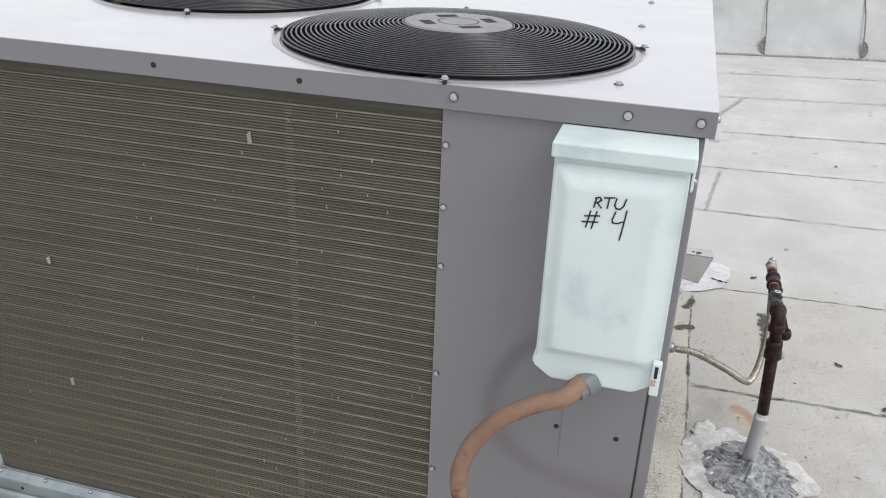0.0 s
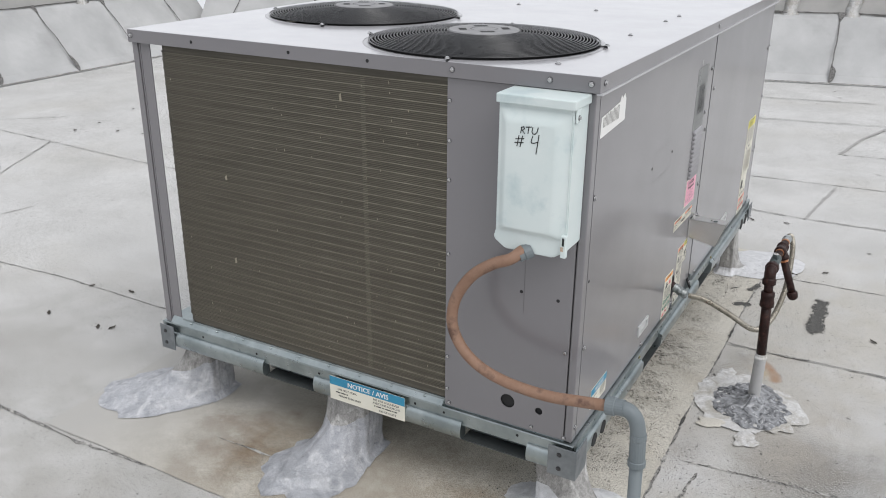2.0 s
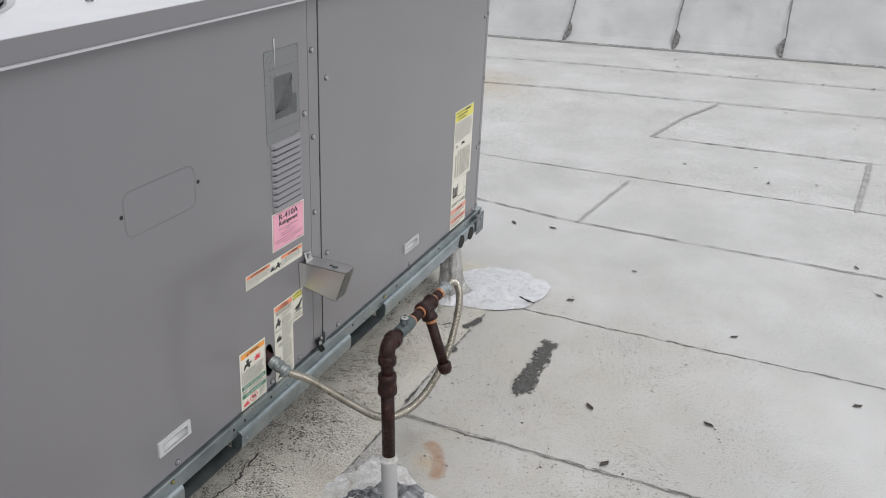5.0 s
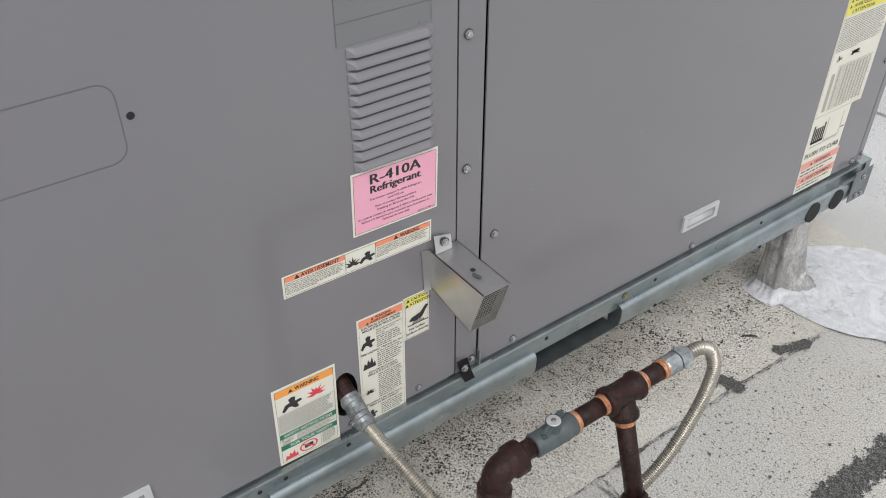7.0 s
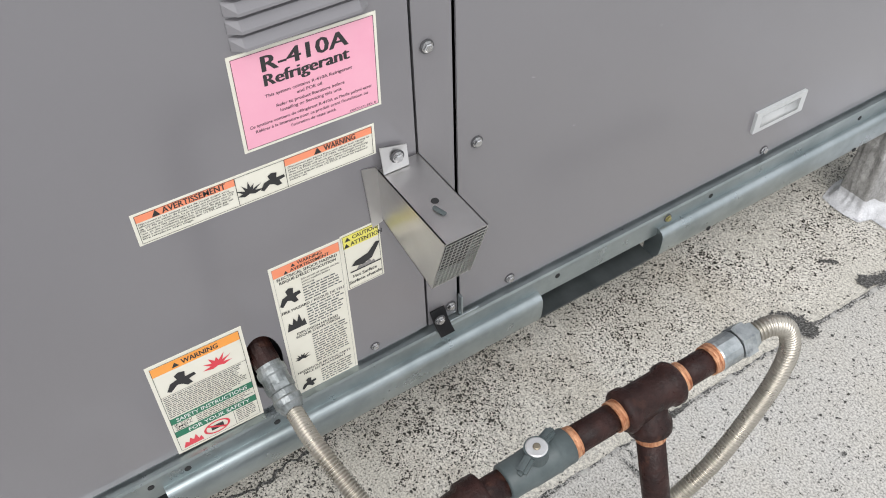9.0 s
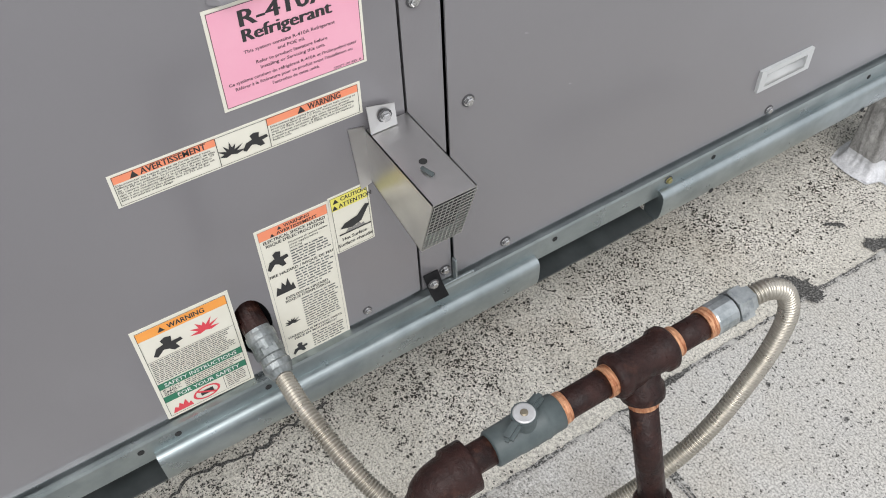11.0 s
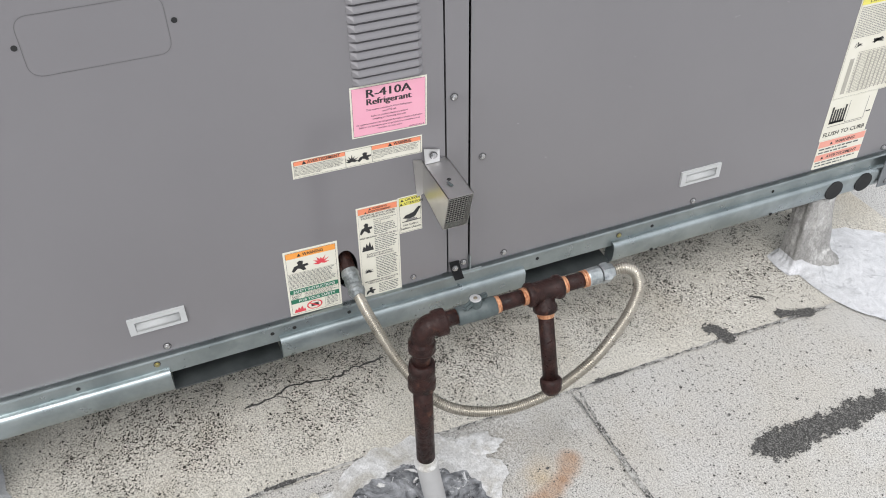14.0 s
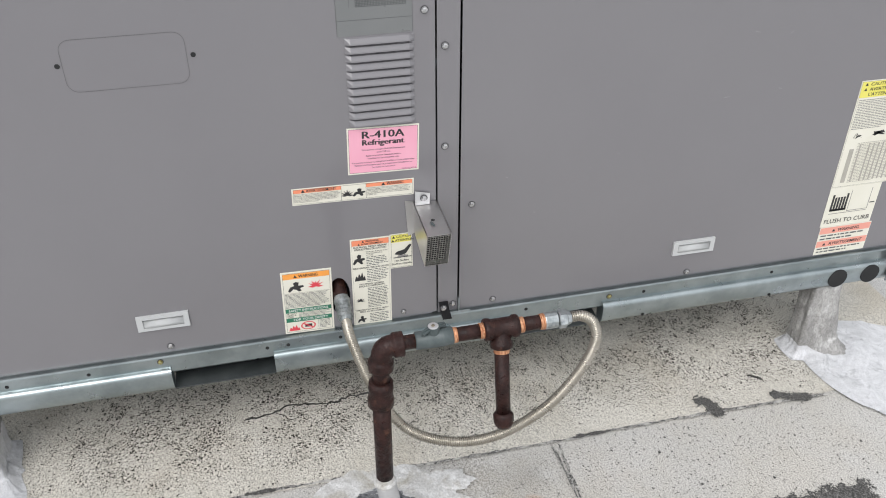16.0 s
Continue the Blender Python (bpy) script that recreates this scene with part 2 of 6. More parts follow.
M_CONDUIT = mat("faded_orange_conduit", (0.215, 0.122, 0.08), (0.29, 0.18, 0.125), 16, 0.65, bump=0.1, bscale=70,
                c3=(0.11, 0.06, 0.042), c3scale=16, c3at=(0.52, 0.66))
M_PVC = mat("grey_pvc", (0.135, 0.16, 0.172), (0.165, 0.19, 0.20), 9, 0.5)
M_RUSTPIPE = mat("dark_rusted_iron", (0.013, 0.0052, 0.0045), (0.034, 0.0135, 0.011), 60, 0.42, 0.0, bump=0.7, bscale=110, spec=0.24, rvar=0.18,
                 c3=(0.085, 0.036, 0.023), c3scale=38, c3at=(0.58, 0.74))
M_THREAD = mat("orange_rust_thread", (0.30, 0.085, 0.03), (0.74, 0.42, 0.24), 75, 0.42, 0.5, bump=0.5, bscale=200, stretch=(1, 6, 1))
M_VALVE = mat("grey_valve_paint", (0.045, 0.06, 0.062), (0.085, 0.104, 0.105), 30, 0.5, bump=0.1, bscale=60)
M_FLEX = mat("ribbed_flex_hose", (0.36, 0.335, 0.285), (0.46, 0.43, 0.375), 30, 0.30, 0.9)
M_FITTING = mat("dull_zinc_fitting", (0.30, 0.33, 0.335), (0.52, 0.545, 0.55), 60, 0.36, 0.85, bump=0.3, bscale=90, c3=(0.24, 0.26, 0.27), c3scale=50, c3at=(0.52, 0.66))
M_UNION = mat("dirty_zinc_union", (0.20, 0.22, 0.222), (0.33, 0.35, 0.35), 70, 0.40, 0.75, bump=0.25, bscale=120, c3=(0.15, 0.165, 0.165), c3scale=45, c3at=(0.5, 0.66))
M_RUBBER = mat("black_rubber", (0.010, 0.010, 0.011), (0.016, 0.016, 0.017), 40, 0.7, spec=0.12)
M_CAPDISC = mat("dull_aluminium", (0.50, 0.50, 0.50), (0.60, 0.60, 0.60), 90, 0.42, 0.6, bump=0.1, bscale=200)
M_PIN = mat("worn_brass_pin", (0.19, 0.165, 0.12), (0.30, 0.265, 0.20), 120, 0.4, 0.8)
M_SLEEVE = mat("grey_painted_sleeve", (0.40, 0.40, 0.40), (0.46, 0.46, 0.46), 14, 0.6, bump=0.2, bscale=60)
M_PULL = mat("light_grey_plastic", (0.46, 0.47, 0.47), (0.50, 0.51, 0.51), 20, 0.4)
M_RUSTSTAIN = mat("rust_stain", (0.40, 0.20, 0.075), (0.53, 0.50, 0.45), 60, 0.9, bump=0.5, bscale=240, lo=0.40, hi=0.64)
M_LITTER = mat("dead_leaf", (0.03, 0.025, 0.02), (0.06, 0.05, 0.04), 60, 0.8)
M_CREAM = mat("cream_label", (0.70, 0.68, 0.58), (0.74, 0.72, 0.63), 12, 0.45)
M_PINK = mat("pink_label", (0.78, 0.36, 0.47), (0.80, 0.40, 0.50), 14, 0.4)
M_ORANGE = mat("orange_ink", (0.80, 0.25, 0.13), (0.82, 0.28, 0.15), 14, 0.45)
M_AMBER = mat("amber_ink", (0.85, 0.33, 0.06), (0.86, 0.36, 0.08), 14, 0.45)
M_YELLOW = mat("yellow_ink", (0.72, 0.66, 0.12), (0.76, 0.70, 0.16), 14, 0.45)
M_GREEN = mat("green_ink", (0.02, 0.16, 0.09), (0.025, 0.18, 0.10), 14, 0.45)
M_RED = mat("red_ink", (0.65, 0.05, 0.07), (0.68, 0.07, 0.09), 14, 0.45)
M_BLUE = mat("blue_ink", (0.03, 0.22, 0.36), (0.035, 0.25, 0.40), 14, 0.45)
M_INK = mat("black_ink", (0.02, 0.02, 0.022), (0.03, 0.03, 0.03), 40, 0.5)
M_GREYINK = mat("grey_print", (0.22, 0.215, 0.20), (0.26, 0.25, 0.24), 40, 0.5)
M_WHITEINK = mat("white_ink", (0.75, 0.75, 0.73), (0.78, 0.78, 0.76), 14, 0.45)
M_DIAGRAM = mat("dark_grey_diagram_print", (0.085, 0.09, 0.092), (0.11, 0.115, 0.115), 30, 0.4)
M_PALEINK = mat("pale_print", (0.36, 0.345, 0.30), (0.42, 0.40, 0.35), 40, 0.5)
M_SALMON = mat("salmon_ink", (0.76, 0.33, 0.26), (0.78, 0.36, 0.29), 14, 0.45)
# Galvanised steel coloured dark to hold the shade inside the fork pockets.
M_POCKET = mat("galvanised_pocket_shade", (0.05, 0.057, 0.058), (0.085, 0.094, 0.095), 12, 0.45, 0.4)
M_BRACKET = mat("dull_grey_bracket", (0.15, 0.165, 0.175), (0.21, 0.225, 0.235), 25, 0.5, 0.3)
M_SCORE = mat("scored_paint", (0.10, 0.097, 0.10), (0.12, 0.117, 0.12), 20, 0.5)
M_LAP = mat("grey_lap_strip", (0.27, 0.265, 0.255), (0.40, 0.395, 0.385), 16, 0.9, bump=0.5, bscale=150)
M_JOINT = mat("worn_joint_tar", (0.06, 0.058, 0.056), (0.24, 0.235, 0.23), 60, 0.9, bump=0.4, bscale=120, lo=0.40, hi=0.66)
M_YZINC = mat("yellow_zinc_plate", (0.34, 0.30, 0.13), (0.50, 0.46, 0.24), 90, 0.35, 0.9)
M_PIT = mat("bare_black_felt", (0.022, 0.020, 0.018), (0.075, 0.070, 0.062), 90, 0.9)
# Handle plastic coloured darker for the shadow at the top of the recess.
M_RECESS = mat("plastic_recess_shade", (0.14, 0.142, 0.145), (0.18, 0.182, 0.185), 30, 0.45)
M_SCUFF = mat("chalky_scuff", (0.24, 0.235, 0.24), (0.30, 0.295, 0.30), 60, 0.5)
M_WASHER = mat("dark_sealing_washer", (0.05, 0.05, 0.053), (0.08, 0.08, 0.084), 60, 0.6)
M_MESH = mat("dull_wire_mesh", (0.28, 0.275, 0.255), (0.38, 0.375, 0.35), 60, 0.4, 0.8)
M_GHOST = mat("faded_clear_label", (0.165, 0.172, 0.172), (0.178, 0.184, 0.184), 6, 0.3)


# ---- helpers ----
def part(name, bm, material, parent, label="", smooth=False):
    me = bpy.data.meshes.new(name)
    if smooth:
        for f in bm.faces:
            f.smooth = True
    bm.to_mesh(me)
    bm.free()
    me.materials.append(material)
    return put(name, me, parent, label)


def put(name, me, parent, label="", m=None):
    ob = new(name, me)
    if m is not None:
        ob.matrix_basis = m
    if parent is not None:
        ob.parent = parent
        if parent.type == 'EMPTY':
            ob.matrix_parent_inverse = Matrix.Translation(-parent.location)
    if label:
        ob["label"] = label
    return ob


def thing(name, at, label, category, group="", kind=""):
    e = new(name)
    e.empty_display_size = 0.05
    e.location = at
    return tagged(e, label, category, group, kind)


def solo(name, bm, material, label, category, group="", kind="", smooth=False):
    return tagged(part(name, bm, material, None, "", smooth), label, category, group, kind)


def block(bm, x0, x1, y0, y1, z0, z1, bevel=0.0):
    r = bmesh.ops.create_cube(bm, size=1.0, matrix=Matrix.LocRotScale(
        ((x0 + x1) / 2, (y0 + y1) / 2, (z0 + z1) / 2), None, (x1 - x0, y1 - y0, z1 - z0)))
    if bevel:
        es = list({e for v in r["verts"] for e in v.link_edges})
        bmesh.ops.bevel(bm, geom=es, offset=bevel, segments=2, affect='EDGES', profile=0.5)
    return bm


def cube(*a, bevel=0.0):
    return block(bmesh.new(), *a, bevel=bevel)


def rod(bm, p0, p1, r0, r1=None, segs=20):
    p0, p1 = Vector(p0), Vector(p1)
    d = p1 - p0
    bmesh.ops.create_cone(bm, cap_ends=True, segments=segs, radius1=r0, radius2=r0 if r1 is None else r1, depth=d.length,
                          matrix=Matrix.Translation((p0 + p1) / 2) @ d.to_track_quat("Z", "Y").to_matrix().to_4x4())
    return bm


def lathe(bm, p0, p1, profile, segs=20):
    """Rings (way along p0-p1 in metres, radius)."""
    p0, p1 = Vector(p0), Vector(p1)
    d = (p1 - p0).normalized()
    q = d.to_track_quat("Z", "Y")
    loops = []
    for s, r in profile:
        loops.append([bm.verts.new(p0 + d * s + q @ Vector((r * math.cos(a), r * math.sin(a), 0)))
                      for a in (2 * math.pi * k / segs for k in range(segs))])
    for a, b in zip(loops, loops[1:]):
        for k in range(segs):
            bm.faces.new((a[k], a[(k + 1) % segs], b[(k + 1) % segs], b[k]))
    bm.faces.new(loops[0][::-1])
    bm.faces.new(loops[-1])
    return bm


def spline(pts, n):
    """Catmull-Rom points, evenly spaced."""
    p = [Vector(v) for v in pts]
    p = [p[0] * 2 - p[1], *p, p[-1] * 2 - p[-2]]
    fine = []
    for i in range(1, len(p) - 2):
        for k in range(40):
            u = k / 40
            a, b, c, d = p[i - 1:i + 3]
            fine.append(0.5 * (2 * b + (c - a) * u + (2 * a - 5 * b + 4 * c - d) * u * u + (3 * b - a - 3 * c + d) * u ** 3))
    fine.append(p[-2])
    length = [0.0]
    for a, b in zip(fine, fine[1:]):
        length.append(length[-1] + (b - a).length)
    out, j = [], 0
    for k in range(n):
        s = length[-1] * k / (n - 1)
        while j < len(fine) - 2 and length[j + 1] < s:
            j += 1
        u = (s - length[j]) / max(length[j + 1] - length[j], 1e-9)
        out.append(fine[j].lerp(fine[j + 1], min(u, 1)))
    return out


def sweep(bm, pts, radius, segs=12):
    """A tube along pts; radius(i) gives each ring's radius."""
    up = Vector((0.13, 0.2, 1)).normalized()
    loops = []
    for i, p in enumerate(pts):
        d = (pts[min(i + 1, len(pts) - 1)] - pts[max(i - 1, 0)]).normalized()
        s = d.cross(up)
        if s.length < 0.1:
            s = d.cross(Vector((1, 0, 0)))
        s.normalize()
        w = s.cross(d)
        up = w
        r = radius(i)
        loops.append([bm.verts.new(p + r * (math.cos(a) * s + math.sin(a) * w))
                      for a in (2 * math.pi * k / segs for k in range(segs))])
    for a, b in zip(loops, loops[1:]):
        for k in range(segs):
            bm.faces.new((a[k], a[(k + 1) % segs], b[(k + 1) % segs], b[k]))
    bm.faces.new(loops[0][::-1])
    bm.faces.new(loops[-1])
    return bm


SIDE = Matrix(((0, 0, 1, 0), (1, 0, 0, 0), (0, 1, 0, 0), (0, 0, 0, 1)))     # across -> +y, up -> +z, out -> +x
FRONT = Matrix(((1, 0, 0, 0), (0, 0, -1, 0), (0, 1, 0, 0), (0, 0, 0, 1)))   # across -> +x, up -> +z, out -> -y
FLAT = Matrix.Identity(4)


def sheet(bm, a0, a1, b0, b1, out, thick, plane, holes=()):
    """A plate across a0..a1, up b0..b1, its face at out; holes: (a, b, ra, rb) ellipses."""
    loops = [[(a0, b0), (a1, b0), (a1, b1), (a0, b1)]]
    for a, b, ra, rb in holes:
        loops.append([(a + ra * math.cos(w), b + rb * math.sin(w)) for w in (2 * math.pi * k / 40 for k in range(40))])
    edges = []
    for lp in loops:
        vs = [bm.verts.new(plane @ Vector((a, b, out))) for a, b in lp]
        edges += [bm.edges.new((vs[i], vs[(i + 1) % len(vs)])) for i in range(len(vs))]
    if holes:
        r = bmesh.ops.triangle_fill(bm, edges=edges, use_beauty=True, use_dissolve=False)
        faces = [f for f in r["geom"] if isinstance(f, bmesh.types.BMFace)]
    else:
        faces = [bm.faces.new([e.verts[0] for e in edges])]
    n = (plane.to_3x3() @ Vector((0, 0, 1))).normalized()
    ext = bmesh.ops.extrude_face_region(bm, geom=faces)
    for v in ext["geom"]:
        if isinstance(v, bmesh.types.BMVert):
            v.co -= n * thick
    bmesh.ops.recalc_face_normals(bm, faces=bm.faces)
    return bm


def rail_prism(bm, profile, s0, s1, along, at):
    """Extrudes (out, z) profile from s0 to s1; along 'x' (faces -y at y=at) or 'y' (faces +x at x=at); the ends are faces of their own."""
    at_ = lambda s, o, z: (s, at - o, z) if along == 'x' else (at + o, s, z)
    ends = [[bm.verts.new(at_(s, o, z)) for o, z in profile] for s in (s0, s1)]
    n = len(profile)
    for i in range(n):
        bm.faces.new((ends[0][i], ends[0][(i + 1) % n], ends[1][(i + 1) % n], ends[1][i]))
    for s in (s0, s1):
        bm.faces.new([bm.verts.new(at_(s, o, z)) for o, z in profile])
    bmesh.ops.recalc_face_normals(bm, faces=bm.faces)
    return bm


def tilted(plane, a, b, degrees):
    """The plane turned about (a, b) in itself."""
    return plane @ Matrix.Translation((a, b, 0)) @ Matrix.Rotation(radians(degrees), 4, 'Z') @ Matrix.Translation((-a, -b, 0))


def text_into(bm, body, a, b, height, plane, out, width=None, align='LEFT', bold=0.0, lift=0.0003):
    """Lettering of the built-in font: baseline start (or middle) at a, b; height of capitals; optional full width."""
    cu = bpy.data.curves.new("text", 'FONT')
    cu.body, cu.size, cu.resolution_u, cu.fill_mode = body, 1.0, 2, 'FRONT'
    cu.offset = bold
    ob = bpy.data.objects.new("text", cu)
    scene.collection.objects.link(ob)
    me = bpy.data.meshes.new_from_object(ob)
    xs = [v.co.x for v in me.vertices] or [0.0, 1.0]
    x0, x1 = min(xs), max(xs)
    sy = height / 0.70
    sx = width / (x1 - x0) if width else sy
    shift = {'LEFT': 0.0, 'CENTER': -(x1 - x0) / 2 * sx, 'RIGHT': -(x1 - x0) * sx}[align]
    m = plane @ Matrix.Translation((a + shift - x0 * sx, b, out + lift)) @ Matrix.Diagonal((sx, sy, 1, 1))
    me.transform(m)
    bm.from_mesh(me)
    bpy.data.objects.remove(ob)
    bpy.data.curves.remove(cu)
    bpy.data.meshes.remove(me)


def poly_into(bm, pts, plane, out, lift=0.0003):
    bm.faces.new([bm.verts.new(plane @ Vector((a, b, out + lift))) for a, b in pts])


def bars_into(bm, rnd, a0, a1, b0, b1, rows, plane, out, fill=0.5, lift=0.0003):
    """Plain bars of word length in place of small print."""
    step = (b1 - b0) / rows
    for k in range(rows):
        b = b1 - (k + 0.5) * step
        a = a0
        stop = a1 - rnd.uniform(0, 0.12) * (a1 - a0) if k < rows - 1 else a0 + rnd.uniform(0.4, 0.9) * (a1 - a0)
        while a < stop - step * 0.5:
            w = min(rnd.uniform(0.45, 2.3) * step, stop - a)
            poly_into(bm, [(a, b - step * fill / 2), (a + w, b - step * fill / 2), (a + w, b + step * fill / 2), (a, b + step * fill / 2)],
                      plane, out, lift)
            a += w + step * 0.34


def ribbon(bm, pts, width, z, rnd, ragged=0.4, step=0.04, wander=0.004):
    """A low irregular bead along pts on the ground."""
    p = [Vector((x, y, 0)) for x, y in pts]
    line = []
    for a, b in zip(p, p[1:]):
        n = max(2, int((b - a).length / step))
        line += [a.lerp(b, k / n) for k in range(n)]
    line.append(p[-1])
    rows = []
    for i, c in enumerate(line):
        d = (line[min(i + 1, len(line) - 1)] - line[max(i - 1, 0)]).normalized()
        s = Vector((-d.y, d.x, 0))
        c = c + s * rnd.uniform(-wander, wander)
        w = width * (0.35 if i in (0, len(line) - 1) else 1) / 2
        e = [rnd.uniform(-ragged, ragged)] * 2
        if step < 0.01:                                   # close steps follow a smooth outline
            e = [ragged * (1.3 * noise.noise(c * 28 + Vector((q, 0, 1))) + 0.6 * noise.noise(c * 120 + Vector((q, 0, 2)))) for q in (0.3, 7.7)]
        rows.append([bm.verts.new(c + s * w * u * (1 + e[0 if u < 0 else 1]) + Vector((0, 0, z + h))) for u, h in ((-1, 0.0), (0, 0.0003), (1, 0.0))])
    for a, b in zip(rows, rows[1:]):
        for k in range(2):
            bm.faces.new((a[k], a[k + 1], b[k + 1], b[k]))
    return bm


def blob(bm, cx, cy, rx, ry, turn, z, rnd, top=0.004, seg=44, rings=5, ragged=0.22, peak=None, torn=0.0):
    """A low patch with an uneven outline; peak: (height, share of the radius) of a mound in its middle."""
    ph = [rnd.uniform(0, 6.28) for _ in range(6)]
    rows = []
    for j in range(rings + 1):
        u = j / rings
        row = []
        for k in range(seg):
            a = 2 * math.pi * k / seg
            e = 1 + ragged * sum(math.sin((i + 2) * a + ph[i]) / (i + 1.6) for i in range(6)) + torn * noise.noise(Vector((math.cos(a) * 5, math.sin(a) * 5, ph[0]))) + rnd.uniform(-0.02, 0.02)
            x, y = u * e * rx * math.cos(a), u * e * ry * math.sin(a)
            h = top * (1 - u ** 4) + (0 if not peak else peak[0] * max(0.0, 1 - u / peak[1]) ** 1.4)
            h += (0.004 if peak else 0.001) * noise.noise(Vector((x * 18 + ph[0], y * 18, 0))) * (1 - u)
            row.append(bm.verts.new((cx + x * math.cos(turn) - y * math.sin(turn), cy + x * math.sin(turn) + y * math.cos(turn), z + max(h, 0.0))))
        rows.append(row)
    for a, b in zip(rows, rows[1:]):
        for k in range(seg):
            bm.faces.new((a[k], b[k], b[(k + 1) % seg], a[(k + 1) % seg]))
    bmesh.ops.remove_doubles(bm, verts=rows[0], dist=1e-5)
    return bm


def grit(bm, pts, half, z, cell=0.0024, seed=0, rough=1.7):
    """A crumbled patch of tar round a line of points: many small cells kept where an uneven field allows."""
    p = [Vector((x, y, 0)) for x, y in pts]
    x0, x1 = min(v.x for v in p) - half * 1.6, max(v.x for v in p) + half * 1.6
    y0, y1 = min(v.y for v in p) - half * 1.6, max(v.y for v in p) + half * 1.6
    made = {}

    def corner(i, j):
        if (i, j) not in made:
            w = Vector((x0 + i * cell, y0 + j * cell, seed))
            made[i, j] = bm.verts.new((w.x + cell * 0.45 * noise.noise(w * 700), w.y + cell * 0.45 * noise.noise(w * 650 + Vector((9, 0, 0))), z + 0.0007 * noise.noise(w * 300)))
        return made[i, j]

    for i in range(int((x1 - x0) / cell)):
        for j in range(int((y1 - y0) / cell)):
            c = Vector((x0 + (i + 0.5) * cell, y0 + (j + 0.5) * cell, 0))
            d = 9.0
            for a, b in zip(p, p[1:]):
                u = min(1.0, max(0.0, (c - a).dot(b - a) / (b - a).length_squared))
                d = min(d, (c - a.lerp(b, u)).length)
            q = c + Vector((0, 0, seed * 1.7))
            f = 1 - d / half + rough * (0.34 * noise.noise(q * 30) + 0.30 * noise.noise(q * 85) + 0.34 * noise.noise(q * 240))
            if f > 0:
                bm.faces.new((corner(i, j), corner(i + 1, j), corner(i + 1, j + 1), corner(i, j + 1)))
    return bm


def hex_screw_mesh(name, r, material):
    bm = bmesh.new()
    lathe(bm, (0, 0, 0), (0, 0, 1), [(0, r * 1.5), (r * 0.25, r * 1.5), (r * 0.3, r * 1.0)], 12)
    for f in bm.faces:
        f.material_index = 1
    lathe(bm, (0, 0, 0), (0, 0, 1), [(r * 0.28, r * 1.22), (r * 0.42, r * 1.18)], 12)
    lathe(bm, (0, 0, 0), (0, 0, 1), [(r * 0.3, r), (r * 0.95, r), (r * 1.1, r * 0.75)], 6)
    me = bpy.data.meshes.new(name)
    bm.to_mesh(me)
    bm.free()
    me.materials.append(material)
    me.materials.append(M_WASHER)
    return me


SCREW = hex_screw_mesh("screw", 0.0052, M_SCREW)
SMALLSCREW = hex_screw_mesh("small_screw", 0.0042, M_SCREW)

RAILSCREW = hex_screw_mesh("rail_screw", 0.0046, M_YZINC)


def screw(parent, a, b, out, plane, me=None):
    return put("screw", me or SCREW, parent, "", Matrix.Translation(plane @ Vector((a, b, out))) @ plane.to_3x3().to_4x4())

# ---- the roof ----
rnd = random.Random(4)
bm = bmesh.new()
bmesh.ops.create_grid(bm, x_segments=60, y_segments=60, size=12, matrix=Matrix.Translation((2, 1, 0)))
for v in bm.verts:
    far_ = min(1.0, max(0.0, (math.hypot(v.co.x + 0.3, v.co.y - 1) - 2.6) / 3))      # even near the unit, wavy farther off
    v.co.z = far_ * (0.006 * noise.noise(Vector((v.co.x * 0.6, v.co.y * 0.6, 3))) - 0.006)
solo_roof = solo("roof", bm, M_ROOF, "pale grey granulated roof membrane with dark lapped seams", "roof", kind="structure", smooth=True)

bm = bmesh.new()
bmesh.ops.create_grid(bm, x_segments=40, y_segments=60, size=0.5, matrix=Matrix.Translation((-0.83, 1.12, 0.004)) @ Matrix.Diagonal((1.955, 2.94, 1, 1)))
for v in bm.verts:
    v.co.z = 0.004 + 0.0015 * noise.noise(Vector((v.co.x * 4, v.co.y * 4, 0)))
    if v.co.x > 0.15 or v.co.y < -0.34 or v.co.y > 2.58 or v.co.x < -1.8:
        v.co.x += 0.006 * noise.noise(Vector((v.co.y * 5, 1, 0)))
        v.co.y += 0.006 * noise.noise(Vector((v.co.x * 5, 2, 0)))
part("membrane_strip", bm, M_STRIP, solo_roof, "weathered beige membrane with black pitting")


def seam(pts, width=0.012, material=M_SEAM, name="seam", z=0.003, ragged=0.75):
    near = all(-0.4 < x < 2.7 and -0.5 < y < 2.6 for x, y in pts)
    part(name, ribbon(bmesh.new(), pts, width, z, rnd, ragged, 0.007 if near else 0.04, 0.0012 if near else 0.004), material, solo_roof)


